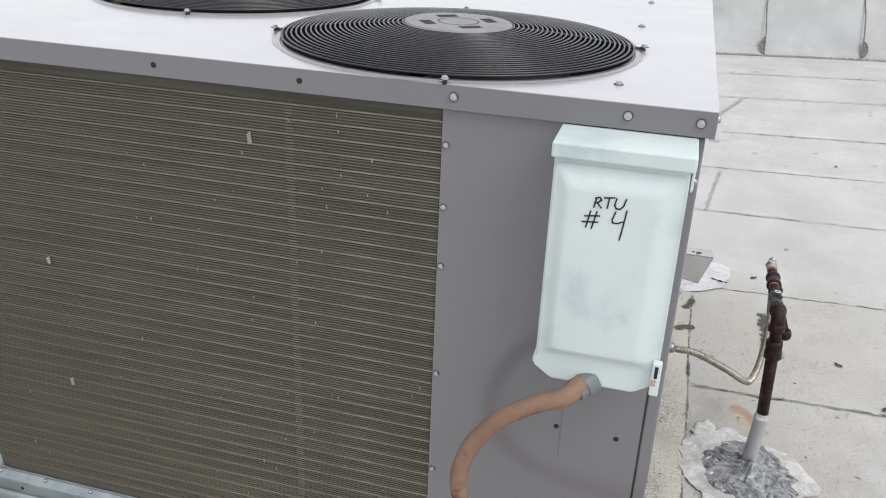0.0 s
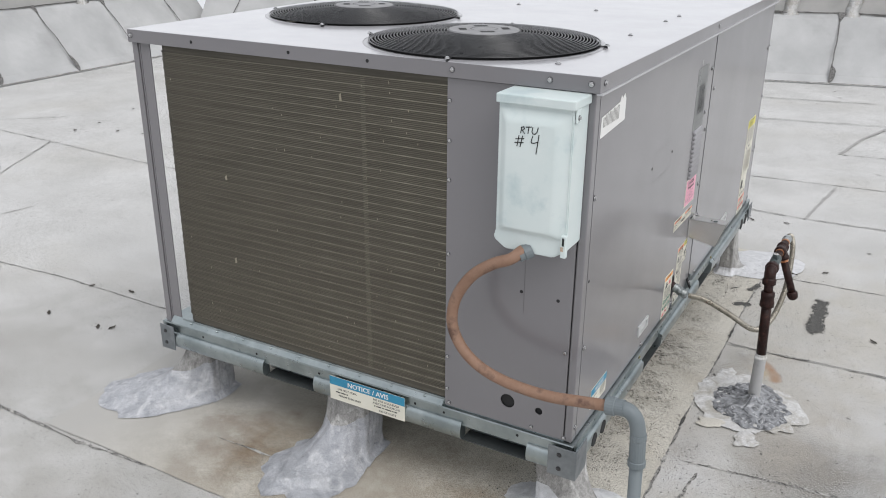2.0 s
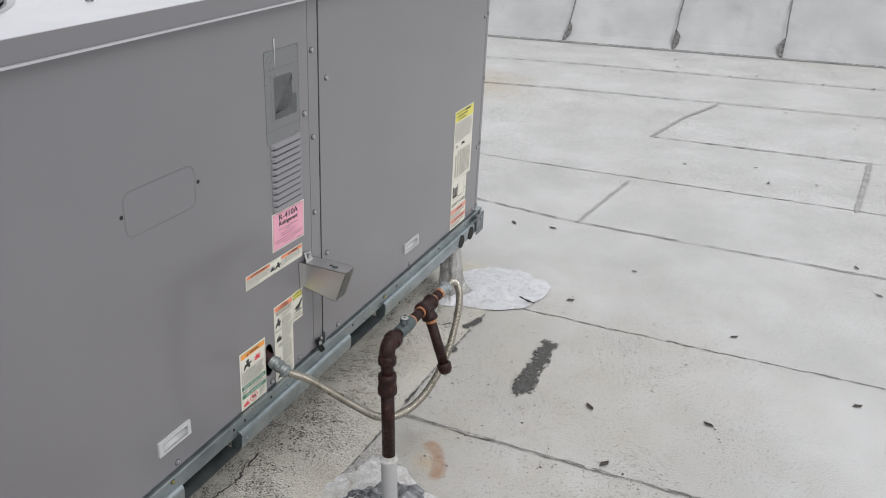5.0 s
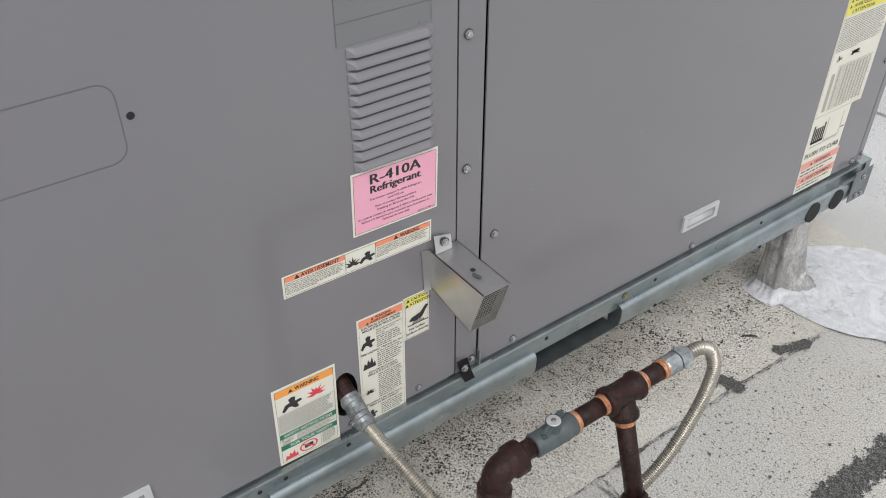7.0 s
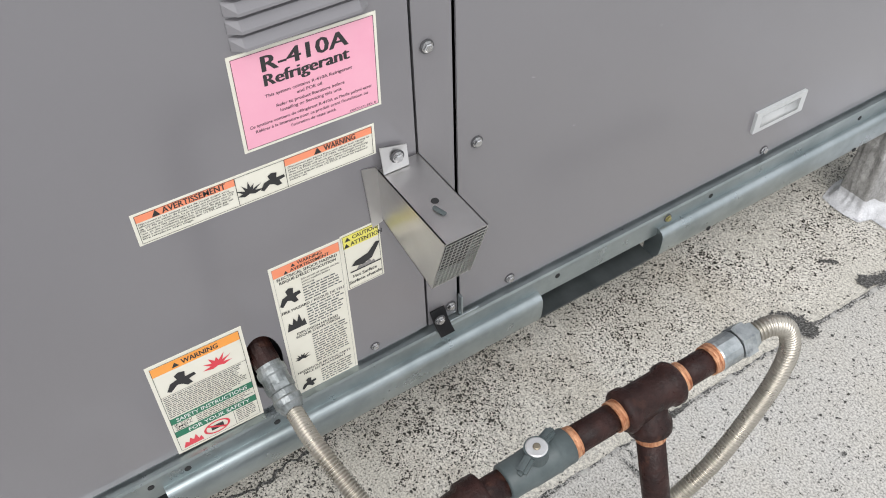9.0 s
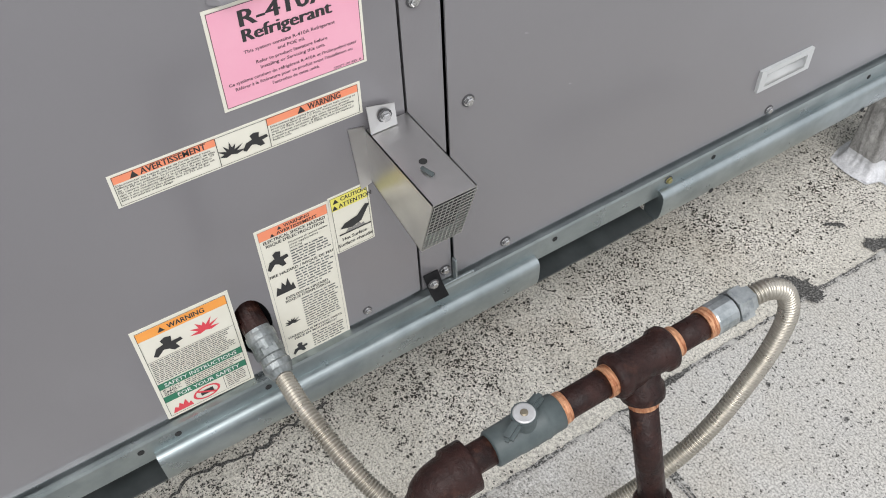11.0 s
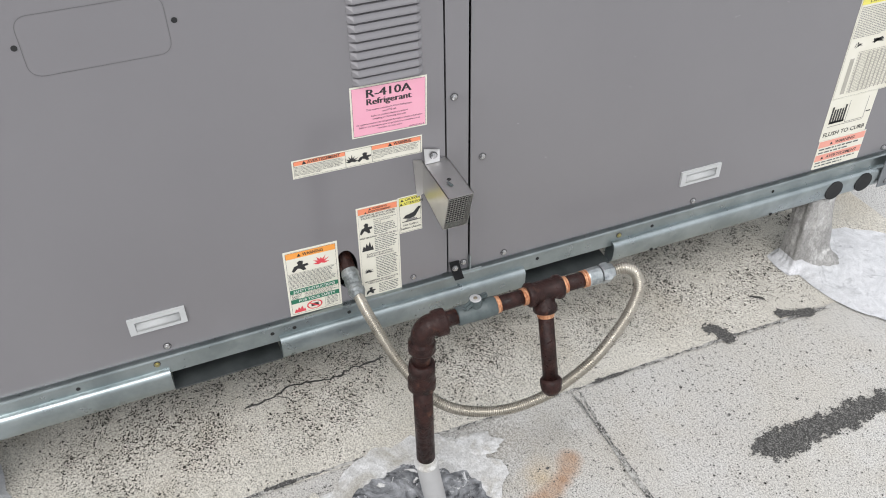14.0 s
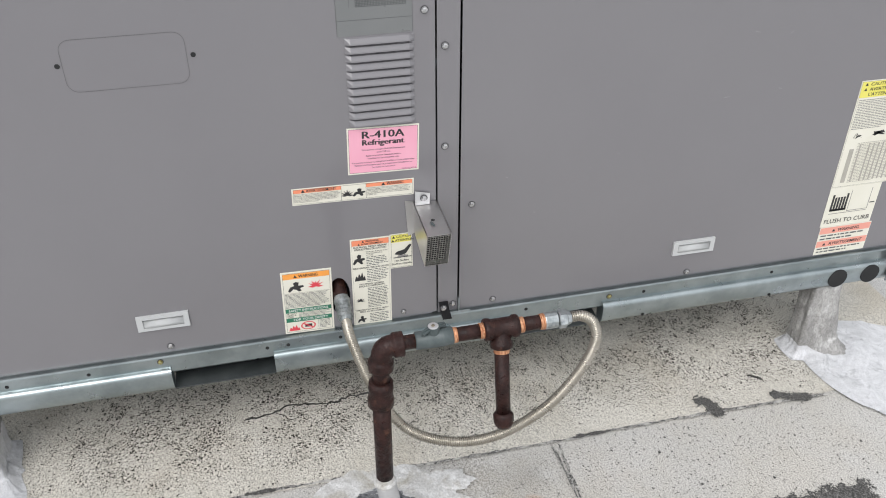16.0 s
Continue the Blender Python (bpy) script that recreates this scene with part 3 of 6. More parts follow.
for pts, w in (
        ([(0.155, -0.33), (0.150, 0.2), (0.147, 0.66), (0.141, 0.8)], 0.013),
        ([(0.141, 0.8), (0.142, 0.93), (0.148, 1.2), (0.150, 1.45), (0.147, 1.65), (0.148, 1.9), (0.158, 2.2)], 0.010),
        ([(-4.2, -0.40), (-2.05, -0.36), (-1.62, -0.37), (-1.22, -0.343), (-0.92, -0.31), (0.15, -0.33)], 0.014),
        ([(-1.23, -0.117), (-0.99, -0.114)], 0.011),
        ([(-5.6, 0.47), (-3.27, 0.50), (-2.88, 0.535), (-2.16, 0.525), (-1.85, 0.53)], 0.010),
        ([(-6.9, 2.3), (-5.08, 2.21), (-4.1, 2.156), (-2.2, 2.14)], 0.008), ([(-4.65, 1.475), (-5.08, 2.21)], 0.010),
        ([(-3.92, 0.96), (-3.87, 1.156)], 0.009), ([(-6.04, 2.46), (-5.55, 2.92)], 0.009),
        ([(-2.9, 5.15), (-0.60, 5.80), (2.75, 6.55), (4.3, 6.9)], 0.013), ([(-2.5, 6.2), (-0.7, 6.73), (3.0, 7.55), (4.5, 7.9)], 0.013),
        ([(0.228, 4.90), (2.48, 5.22), (4.2, 5.4)], 0.015), ([(0.228, 4.90), (0.33, 5.45), (0.5, 6.0)], 0.024),
        ([(-2.5, 3.9), (-0.30, 4.0), (1.35, 4.16), (3.4, 4.3)], 0.008), ([(1.47, 4.138), (1.54, 5.09)], 0.032),
        ([(-1.9, 3.32), (-0.37, 3.30), (0.21, 3.26), (2.1, 3.36), (3.2, 3.4)], 0.008), ([(0.21, 3.26), (0.3, 4.0)], 0.020),
        ([(0.24, 2.30), (0.9, 2.33), (1.9, 2.39), (3.0, 2.42)], 0.011), ([(1.64, 3.42), (1.651, 2.423)], 0.036),
        ([(0.158, 1.452), (0.8, 1.475), (1.7, 1.52), (3.0, 1.55)], 0.012),
        ([(0.20, 0.545), (0.58, 0.59), (1.5, 0.63), (2.6, 0.66)], 0.014), ([(0.235, 0.28), (0.26, 0.50)], 0.014),
        ([(0.2, -0.35), (0.9, -0.36), (2.4, -0.3)], 0.012)):
    seam(pts, w * 0.9, M_LAP, z=0.003, ragged=0.18) if 0.018 < w and pts[0][1] > 2 else seam(pts, w * (0.72 if pts[0][1] < 3.0 else 0.85), z=0.0058 if pts[0][0] < 0.17 and pts[0][0] > -2 else 0.0015)
# long cracks in the weathered strip
for pts, w in (([(-0.088, 0.747), (-0.102, 0.815), (-0.119, 0.867), (-0.1, 0.942), (-0.113, 1.008), (-0.12, 1.089)], 0.0052), ([(-0.102, 0.815), (-0.07, 0.86), (-0.075, 0.90)], 0.0025)):
    part("crack", ribbon(bmesh.new(), pts, w, 0.0062, rnd, 0.9, 0.009, 0.0045), M_TAR, solo_roof)
part("crack", ribbon(bmesh.new(), [(0.155, 1.47), (0.25, 1.464), (0.377, 1.465), (0.468, 1.463)], 0.008, 0.0012, rnd, 0.8, 0.006, 0.002), M_SEAM, solo_roof)
# worn dark patches and crumbs of tar
for pts, half, z, sd in (([(0.447, 1.778), (0.452, 1.85), (0.454, 1.96), (0.448, 2.09)], 0.026, 0.0022, 1), ([(0.452, 1.775), (0.450, 1.83)], 0.034, 0.0024, 2),
                         ([(0.104, 1.866), (0.128, 1.878), (0.147, 1.885)], 0.017, 0.0068, 3), ([(0.132, 2.06), (0.145, 2.09), (0.153, 2.13)], 0.013, 0.0068, 4),
                         ([(0.148, 1.52), (0.147, 1.60)], 0.0055, 0.0068, 5), ([(0.05, 2.03), (0.066, 2.05)], 0.005, 0.0068, 7), ([(0.142, 0.74), (0.141, 0.80)], 0.005, 0.0068, 8)):
    part("tar_patch", grit(bmesh.new(), pts, half, z, seed=sd), M_TAR, solo_roof)
# black pits where the granules have gone, crowded towards the unit
cr = random.Random(61)
co, fc = [], []
while len(fc) < 30500:
    sparse = len(fc) >= 27000                     # then a thin scatter over the near roof
    x, y = (cr.uniform(0.17, 1.15), cr.uniform(0.2, 2.5)) if sparse else (cr.uniform(-0.30, 0.148), cr.uniform(-0.05, 2.38))
    q = Vector((x, y, 0.0))
    dens = 0.46 + 0.75 * noise.noise(q * 6) + 0.7 * noise.noise(q * 17 + Vector((4, 0, 0))) + 0.7 * noise.noise(q * 42)
    dens *= min(1.0, max(0.1, (0.11 - x) / 0.16)) * min(1.0, (x + 0.34) / 0.12) * (0.25 if y < 0.35 else 1.0)
    if cr.random() > (0.25 + 1.2 * noise.noise(q * 5) if sparse else dens):
        continue
    r, n, tw = cr.uniform(0.0006, 0.0016) * (1.8 if cr.random() < 0.10 else 1), cr.randint(4, 6), cr.uniform(0, 6.28)
    lx, zz = cr.uniform(1.0, 1.8), 0.0019 if sparse else 0.0051 + 0.0015 * noise.noise(Vector((x * 4, y * 4, 0)))
    k0 = len(co)
    for k in range(n):
        w = 6.283 * k / n
        u, v = r * lx * cr.uniform(0.6, 1.2) * math.cos(w), r * cr.uniform(0.6, 1.2) * math.sin(w)
        co.append((x + u * math.cos(tw) - v * math.sin(tw), y + u * math.sin(tw) + v * math.cos(tw), zz))
    fc.append(tuple(range(k0, k0 + n)))
pit_me = bpy.data.meshes.new("pits")
pit_me.from_pydata(co, [], fc)
pit_me.materials.append(M_PIT)
tagged(put("pits", pit_me, solo_roof), kind="stuff")
cr = random.Random(15)
bm = bmesh.new()
for k in range(900):
    x, y = 0.17 + abs(cr.gauss(0, 0.42)), cr.uniform(0.55, 2.5)
    if (x - 0.335) ** 2 + (y - 1.0) ** 2 < 0.05:
        continue
    r, n = cr.uniform(0.0008, 0.0024) * (2.4 if cr.random() < 0.07 else 1), cr.randint(5, 8)
    bm.faces.new([bm.verts.new((x + r * cr.uniform(0.4, 1.2) * math.cos(6.283 * q / n), y + r * cr.uniform(0.4, 1.2) * math.sin(6.283 * q / n), 0.0016)) for q in range(n)])
tagged(part("tar_crumbs", bm, M_TAR, solo_roof), kind="stuff")

# cant strips and parapets round the roof
U = Vector((0.9705, 0.241, 0)).normalized()          # run of the far parapet
NF = Vector((-U.y, U.x, 0))


def parapet(name, start, run, length, back, joints_at):
    """Sloping cant 0.6 deep and 0.64 high, then an upright wall."""
    s, r, b = Vector(start), Vector(run), Vector(back)
    prof = [(-0.02, -0.03), (0.0, 0.01), (0.10, 0.07), (0.52, 0.58), (0.60, 0.64), (0.605, 1.20), (0.9, 1.20), (0.9, -0.03)]
    for nm, idx, material in (("", (0, 1, 2, 3, 4, 7), M_CANT), ("_wall", (4, 5, 6, 7), M_CONCRETE)):
        bm_ = bmesh.new()
        n = int(length / 0.25)
        rows = []
        for k in range(n + 1):
            rows.append([bm_.verts.new(s + r * length * k / n + b * (prof[i][0] + 0.012 * noise.noise(Vector((k * 0.7, i, 5)))) + Vector((0, 0, prof[i][1]))) for i in idx])
        m_ = len(idx)
        for a, c in zip(rows, rows[1:]):
            for i in range(m_):
                bm_.faces.new((a[i], a[(i + 1) % m_], c[(i + 1) % m_], c[i]))
        bm_.faces.new(rows[0][::-1])
        bm_.faces.new(rows[-1])
        bmesh.ops.recalc_face_normals(bm_, faces=bm_.faces)
        if nm:
            part("upper_wall", bm_, material, base, "grey weathered concrete")
        else:
            base = solo(name, bm_, material, "sloping grey membrane flashing below a concrete parapet", "parapet", kind="structure")
    jr = random.Random(9)
    for k in joints_at:
        bm_ = bmesh.new()
        rows = []
        lean, side = (0.11 if name == "wall_north" else 0.0) + jr.uniform(-0.03, 0.03), jr.choice((-1, 1, 1))
        scab, top = jr.uniform(0.03, 0.075), jr.uniform(0.03, 0.06)
        for i in range(45):
            u = i / 44
            w0 = w1 = 0.005 + jr.uniform(0, 0.003)
            if u < 0.24:
                w1 += scab * (math.sin(math.pi * min(1, u / 0.24)) ** 0.6) * jr.uniform(0.75, 1.0)
            if u > 0.86:
                w0 += top * 0.3 * (u - 0.86) / 0.14
                w1 += top * (u - 0.86) / 0.14
            if side < 0:
                w0, w1 = w1, w0
            c = s + r * (k + lean * (u - 0.6) + 0.012 * noise.noise(Vector((k, u * 5, 2)))) + b * (0.60 * u - 0.035 + 0.03 * abs(2 * u - 1)) + Vector((0, 0, 0.645 * u + 0.012))
            rows.append([bm_.verts.new(c - r * w0), bm_.verts.new(c + r * w1)])
        for a, c in zip(rows, rows[1:]):
            bm_.faces.new((a[0], a[1], c[1], c[0]))
        part("joint", bm_, M_JOINT, base)
    # ragged tar line where the cant meets the wall
    bm_ = bmesh.new()
    rows = []
    n = int(length / 0.06)
    for k in range(n + 1):
        c = s + r * length * k / n + b * 0.592 + Vector((0, 0, 0.648))
        lo = 0.003 + 0.03 * max(0.0, noise.noise(Vector((k * 0.11, 3, len(name))))) + jr.uniform(0, 0.006)
        rows.append([bm_.verts.new(c - b * lo + Vector((0, 0, -lo * 0.6))), bm_.verts.new(c + Vector((0, 0, jr.uniform(0.002, 0.008))))])
    for a, c in zip(rows, rows[1:]):
        bm_.faces.new((a[0], a[1], c[1], c[0]))
    part("tar_line", bm_, M_TAR, base)
    # thin tar line where the cant meets the roof
    bm_ = bmesh.new()
    rows = []
    n = int(length / 0.08)
    for k in range(n + 1):
        c = s + r * length * k / n - b * 0.02 + Vector((0, 0, 0.008))
        w = jr.uniform(0.001, 0.006)
        rows.append([bm_.verts.new(c - b * w), bm_.verts.new(c + b * 0.008 + Vector((0, 0, 0.008)))])
    for a, c in zip(rows, rows[1:]):
        bm_.faces.new((a[0], a[1], c[1], c[0]))
    part("tar_line", bm_, M_SEAM, base)
    # white sealant runs brushed down the wall
    for k in [x + d for x in joints_at[::2] for d in (0.0, 0.62)]:
        bm_ = bmesh.new()
        rows = []
        for i in range(13):
            h = 1.12 - 0.046 * i
            w0, w1 = (0.062 + jr.uniform(0, 0.014) + (0.03 if i == 11 else 0) for _ in range(2))
            c = s + r * (k + 0.61 - 0.008 * i) + b * (0.593 - 0.018 * (i > 10)) + Vector((0, 0, h))
            rows.append([bm_.verts.new(c - r * w0), bm_.verts.new(c - b * 0.016), bm_.verts.new(c + r * w1), bm_.verts.new(c + b * 0.02)])
        for a, c in zip(rows, rows[1:]):
            for i in range(4):
                bm_.faces.new((a[i], a[(i + 1) % 4], c[(i + 1) % 4], c[i]))
        bm_.faces.new(rows[0])
        bm_.faces.new(rows[-1])
        bmesh.ops.recalc_face_normals(bm_, faces=bm_.faces)
        part("sealant_run", bm_, M_WHITE, base, "white sealant run", True)
    return base


parapet("wall_north", Vector((-7.35, 5.99, 0)), U, 17.5, NF, [k * 1.0 + 0.45 for k in range(17)])
parapet("wall_west", (-7.28, 6.6, 0), (0, -1, 0), 17.0, (-1, 0, 0), [k * 0.9 + 0.53 for k in range(18)])
parapet("wall_south", (-7.9, -9.8, 0), (1, 0, 0), 21.0, (0, -1, 0), [k * 0.95 + 0.5 for k in range(21)])
parapet("wall_east", (12.9, -10.4, 0), (0, 1, 0), 22.5, (1, 0, 0), [k * 0.95 + 0.5 for k in range(22)])

# ---- rooftop unit ----
W, L, ZB, ZR, ZP, ZT = 1.523, 2.426, 0.231, 0.325, 0.331, 1.342
unit = thing("rooftop_unit", (-W / 2, L / 2, ZB), "large grey rooftop air conditioner with two fans, standing on sealed posts", "air conditioner")

# top cover with two fan openings
FANS = ((-0.465, 0.335), (-1.118, 0.69))
FR = 0.335
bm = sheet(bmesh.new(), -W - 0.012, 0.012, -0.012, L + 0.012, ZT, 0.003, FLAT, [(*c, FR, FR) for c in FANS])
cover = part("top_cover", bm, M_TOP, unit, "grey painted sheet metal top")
for x0, x1, y0, y1 in ((-W - 0.012, 0.012, -0.0125, -0.0095), (-W - 0.012, 0.012, L + 0.0095, L + 0.0125),
                       (0.0095, 0.0125, -0.012, L + 0.012), (-W - 0.0125, -W - 0.0095, -0.012, L + 0.012)):
    part("flange", cube(x0, x1, y0, y1, ZT - 0.040, ZT - 0.001, bevel=0.0008), M_PAINT, cover)
# Lip for the bright line under the flange; its light is in the pale colour.
part("pale_lit_lip", block(cube(0.0125, 0.0190, -0.012, L + 0.012, ZT - 0.044, ZT - 0.040), 0.004, 0.0125, -0.012, L + 0.012, ZT - 0.044, ZT - 0.0405), M_TOP, cover)
for a in (-0.379, -0.114, -0.010, -W + 0.002):
    screw(cover, a, ZT - 0.019, 0.0125, FRONT)
for a in (-0.636, -0.901, -1.267):
    part("screw_hole", rod(bmesh.new(), (a, -0.0118, ZT - 0.02), (a, -0.0132, ZT - 0.02), 0.005, segs=12), M_DARK, cover)
for b in (0.02, 1.20, 2.40):
    screw(cover, b, ZT - 0.019, 0.0125, SIDE)
for a, b in ((-0.140, 0.100), (-0.141, 0.683), (-0.141, 1.07), (-0.141, 1.243), (-0.454, 1.247), (-0.786, 1.28), (-1.11, 1.295),):
    screw(cover, a, b, ZT, FLAT)

# fans: collar, blades, wire guard
for cx, cy in FANS:
    bm = bmesh.new()
    rows = []
    for rr, zz in ((FR + 0.014, ZT + 0.0003), (FR + 0.008, ZT + 0.0025), (FR, ZT + 0.003), (FR - 0.006, ZT), (FR - 0.008, ZT - 0.14)):
        rows.append([bm.verts.new((cx + rr * math.cos(w), cy + rr * math.sin(w), zz)) for w in (2 * math.pi * k / 64 for k in range(64))])
    for a, b in zip(rows[:3], rows[1:4]):
        for k in range(64):
            bm.faces.new((a[k], a[(k + 1) % 64], b[(k + 1) % 64], b[k]))
    ring_ = part("fan_collar", bm, M_PAINT, unit, smooth=True)
    bm = bmesh.new()
    rows = []
    for rr, zz in ((FR - 0.005, ZT + 0.002), (FR - 0.012, ZT - 0.03), (FR - 0.012, ZT - 0.16)):
        rows.append([bm.verts.new((cx + rr * math.cos(w), cy + rr * math.sin(w), zz)) for w in (2 * math.pi * k / 64 for k in range(64))])
    for a, b in zip(rows, rows[1:]):
        for k in range(64):
            bm.faces.new((a[k], a[(k + 1) % 64], b[(k + 1) % 64], b[k]))
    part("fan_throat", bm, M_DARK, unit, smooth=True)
    fan = part("fan", rod(bmesh.new(), (cx, cy, ZT - 0.2), (cx, cy, ZT - 0.08), 0.075, segs=24), M_DARK, unit, "dark propeller fan")
    for k in range(4):
        w = k * math.pi / 2 + 0.5
        bm = bmesh.new()
        rows = []
        for i in range(7):
            rr = 0.07 + 0.235 * i / 6
            spread = 0.55 - 0.12 * i / 6
            rows.append([bm.verts.new((cx + rr * math.cos(w + s_), cy + rr * math.sin(w + s_), ZT - 0.13 + 0.05 * s_ / 0.55)) for s_ in (-spread, 0, spread)])
        for a, b in zip(rows, rows[1:]):
            for q in range(2):
                bm.faces.new((a[q], a[q + 1], b[q + 1], b[q]))
        ext = bmesh.ops.extrude_face_region(bm, geom=list(bm.faces))
        for v in ext["geom"]:
            if isinstance(v, bmesh.types.BMVert):
                v.co.z -= 0.002
        bmesh.ops.recalc_face_normals(bm, faces=bm.faces)
        part("blade", bm, M_DARK, fan)
    guard = part("fan_guard", lathe(bmesh.new(), (cx, cy, ZT + 0.030), (cx, cy, 9), [(0, 0.10), (0.003, 0.103), (0.006, 0.10)], 40), M_HUB, unit, "domed black wire fan guard with grey hub")
    bm = bmesh.new()
    for k in range(4):
        w = k * math.pi / 2 + 0.62
        c_, s_ = math.cos(w), math.sin(w)
        poly_into(bm, [(cx + 0.062 * c_ + 0.02 * p * -s_ + 0.011 * q * c_, cy + 0.062 * s_ + 0.02 * p * c_ + 0.011 * q * s_) for p, q in ((-1, -1), (1, -1), (1, 1), (-1, 1))], FLAT, ZT + 0.0363)
    for q in range(32):
        w, w2 = 2 * math.pi * q / 32, 2 * math.pi * (q + 1) / 32
        poly_into(bm, [(cx + r_ * math.cos(v), cy + r_ * math.sin(v)) for r_, v in ((0.0375, w), (0.0395, w), (0.0395, w2), (0.0375, w2))], FLAT, ZT + 0.0363)
    part("hub_slot", bm, M_DARK, guard)
    nring = 26
    for k in range(nring):
        rr = 0.106 + (FR - 0.004 - 0.106) * k / (nring - 1)
        zz = ZT + 0.032 - 0.024 * ((rr - 0.1) / (FR - 0.1)) ** 1.6
        bm = bmesh.new()
        rows = []
        for i in range(72):
            w = 2 * math.pi * i / 72
            rows.append([bm.verts.new((cx + (rr + 0.0021 * math.cos(p)) * math.cos(w), cy + (rr + 0.0021 * math.cos(p)) * math.sin(w), zz + 0.0021 * math.sin(p))) for p in (0.8, 2.4, 3.9, 5.5)])
        for i in range(72):
            a, b = rows[i], rows[(i + 1) % 72]
            for q in range(4):
                bm.faces.new((a[q], b[q], b[(q + 1) % 4], a[(q + 1) % 4]))
        part("ring", bm, M_BLACK, guard, smooth=True)
    for k in range(4):
        w = k * math.pi / 2 + 0.20
        bm = bmesh.new()
        pts = []
        for i in range(9):
            rr = 0.09 + (FR + 0.02 - 0.09) * i / 8
            pts.append(Vector((cx + rr * math.cos(w), cy + rr * math.sin(w), ZT + 0.028 - 0.024 * (max(rr - 0.1, 0) / (FR - 0.1)) ** 1.6)))
        sweep(bm, pts, lambda i: 0.0038, 6)
        part("spoke", bm, M_BLACK, guard, smooth=True)
        screw(guard, cx + (FR + 0.018) * math.cos(w), cy + (FR + 0.018) * math.sin(w), ZT + 0.006, FLAT)

# side panels
ZTOP = ZT - 0.043
HOLE = (0.996, 0.412, 0.023, 0.047)
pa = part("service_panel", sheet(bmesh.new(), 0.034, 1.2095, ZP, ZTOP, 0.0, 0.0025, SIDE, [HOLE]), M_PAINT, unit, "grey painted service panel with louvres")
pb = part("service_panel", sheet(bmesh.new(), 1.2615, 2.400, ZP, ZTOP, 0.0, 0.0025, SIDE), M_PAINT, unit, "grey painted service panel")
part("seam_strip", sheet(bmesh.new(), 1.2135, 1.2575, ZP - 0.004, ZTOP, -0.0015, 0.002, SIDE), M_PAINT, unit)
# rounded corner posts
part("corner_post", cube(-0.0212, 0.0005, -0.0013, 0.0318, ZP - 0.002, ZTOP, bevel=0.0035), M_PAINT, unit)
part("corner_post", cube(-0.02, 0.0005, 2.403, 2.426, ZP - 0.002, ZTOP, bevel=0.004), M_PAINT, unit)
# open left corner post: folded channel
bm = bmesh.new()
x = -W - 0.01
block(bm, x, x + 0.022, 0.0, 0.004, ZR, ZTOP, 0.001)
cp = part("corner_post", bm, M_PAINT, unit)
for x0, x1, y0, y1 in ((0.028, 0.068, 0.006, 0.010), (0.0001, 0.003, 0.0042, 0.05), (0.0222, 0.0278, 0.0042, 0.03)):
    part("post_fold", cube(x + x0, x + x1, y0, y1, ZR, ZTOP, bevel=0.001), M_PAINT, cp)
# inner frame, partition, back and closed left side of the rear half
for b_ in ((-W, -0.004, 1.215, 1.255, ZR, ZT - 0.01), (-W, -W + 0.02, 1.257, L - 0.012, ZP, ZT - 0.01), (-W, -0.004, L - 0.01, L - 0.002, ZP, ZT - 0.01),
           (-0.395, -0.014, 0.012, 0.0158, ZR, ZT - 0.01), (-0.012, -0.0035, 0.016, 1.2, ZR, 0.35), (-0.012, -0.0035, 1.265, 2.398, ZR, 0.35)):
    part("inner_wall", cube(*b_), M_PAINT, unit)
part("base_pan", cube(-W + 0.004, -0.022, 0.004, L - 0.01, ZR - 0.03, ZR + 0.006), M_ZINC, unit)
# Dark plates added to give the cabinet's inside its shade.
part("inner_shade_side", cube(-0.05, -0.046, 0.03, 1.2, ZR + 0.01, ZT - 0.02), M_DARK, unit)
part("inner_shade_floor", cube(-1.40, -0.06, 0.07, 1.2, ZR + 0.008, ZR + 0.012), M_DARK, unit)

# front: condenser coil
CX0, CX1, CZ0, CZ1 = -1.449, -0.398, 0.352, ZTOP + 0.002
BEND = 0.065
LINE = [(CX1, 0.0, 0.0, -1.0)] + [(CX0 + BEND - BEND * math.sin(w), BEND - BEND * math.cos(w), -math.sin(w), -math.cos(w)) for w in (math.pi / 2 * k / 8 for k in range(9))] + [(CX0, 1.2, -1.0, 0.0)]


def wrapped_fin(bm_, d0, d1, z0, z1):
    """A strip along the front and round the corner, from depth d0 to d1 behind the outer face."""
    rows_ = [[bm_.verts.new((x_ - nx * d, y_ - ny * d, z_)) for d, z_ in ((d1, z0), (d0, z0), (d0, z1), (d1, z1))] for x_, y_, nx, ny in LINE]
    for p_, q_ in zip(rows_, rows_[1:]):
        for i_ in range(3):
            bm_.faces.new((p_[i_], p_[i_ + 1], q_[i_ + 1], q_[i_]))
    bm_.faces.new(rows_[0])
    bm_.faces.new(rows_[-1])
    return bm_


coil = part("condenser_coil", wrapped_fin(bmesh.new(), 0.004, 0.045, CZ0, CZ1), M_COIL, unit, "dusty brown finned condenser coil bent round the corner")
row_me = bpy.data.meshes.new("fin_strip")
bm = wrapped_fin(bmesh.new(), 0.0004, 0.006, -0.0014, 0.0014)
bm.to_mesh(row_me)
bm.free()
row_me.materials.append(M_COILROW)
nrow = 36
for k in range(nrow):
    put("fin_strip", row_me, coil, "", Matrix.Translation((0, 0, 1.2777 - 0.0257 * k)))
fr = random.Random(3)
bm, bm2 = bmesh.new(), bmesh.new()
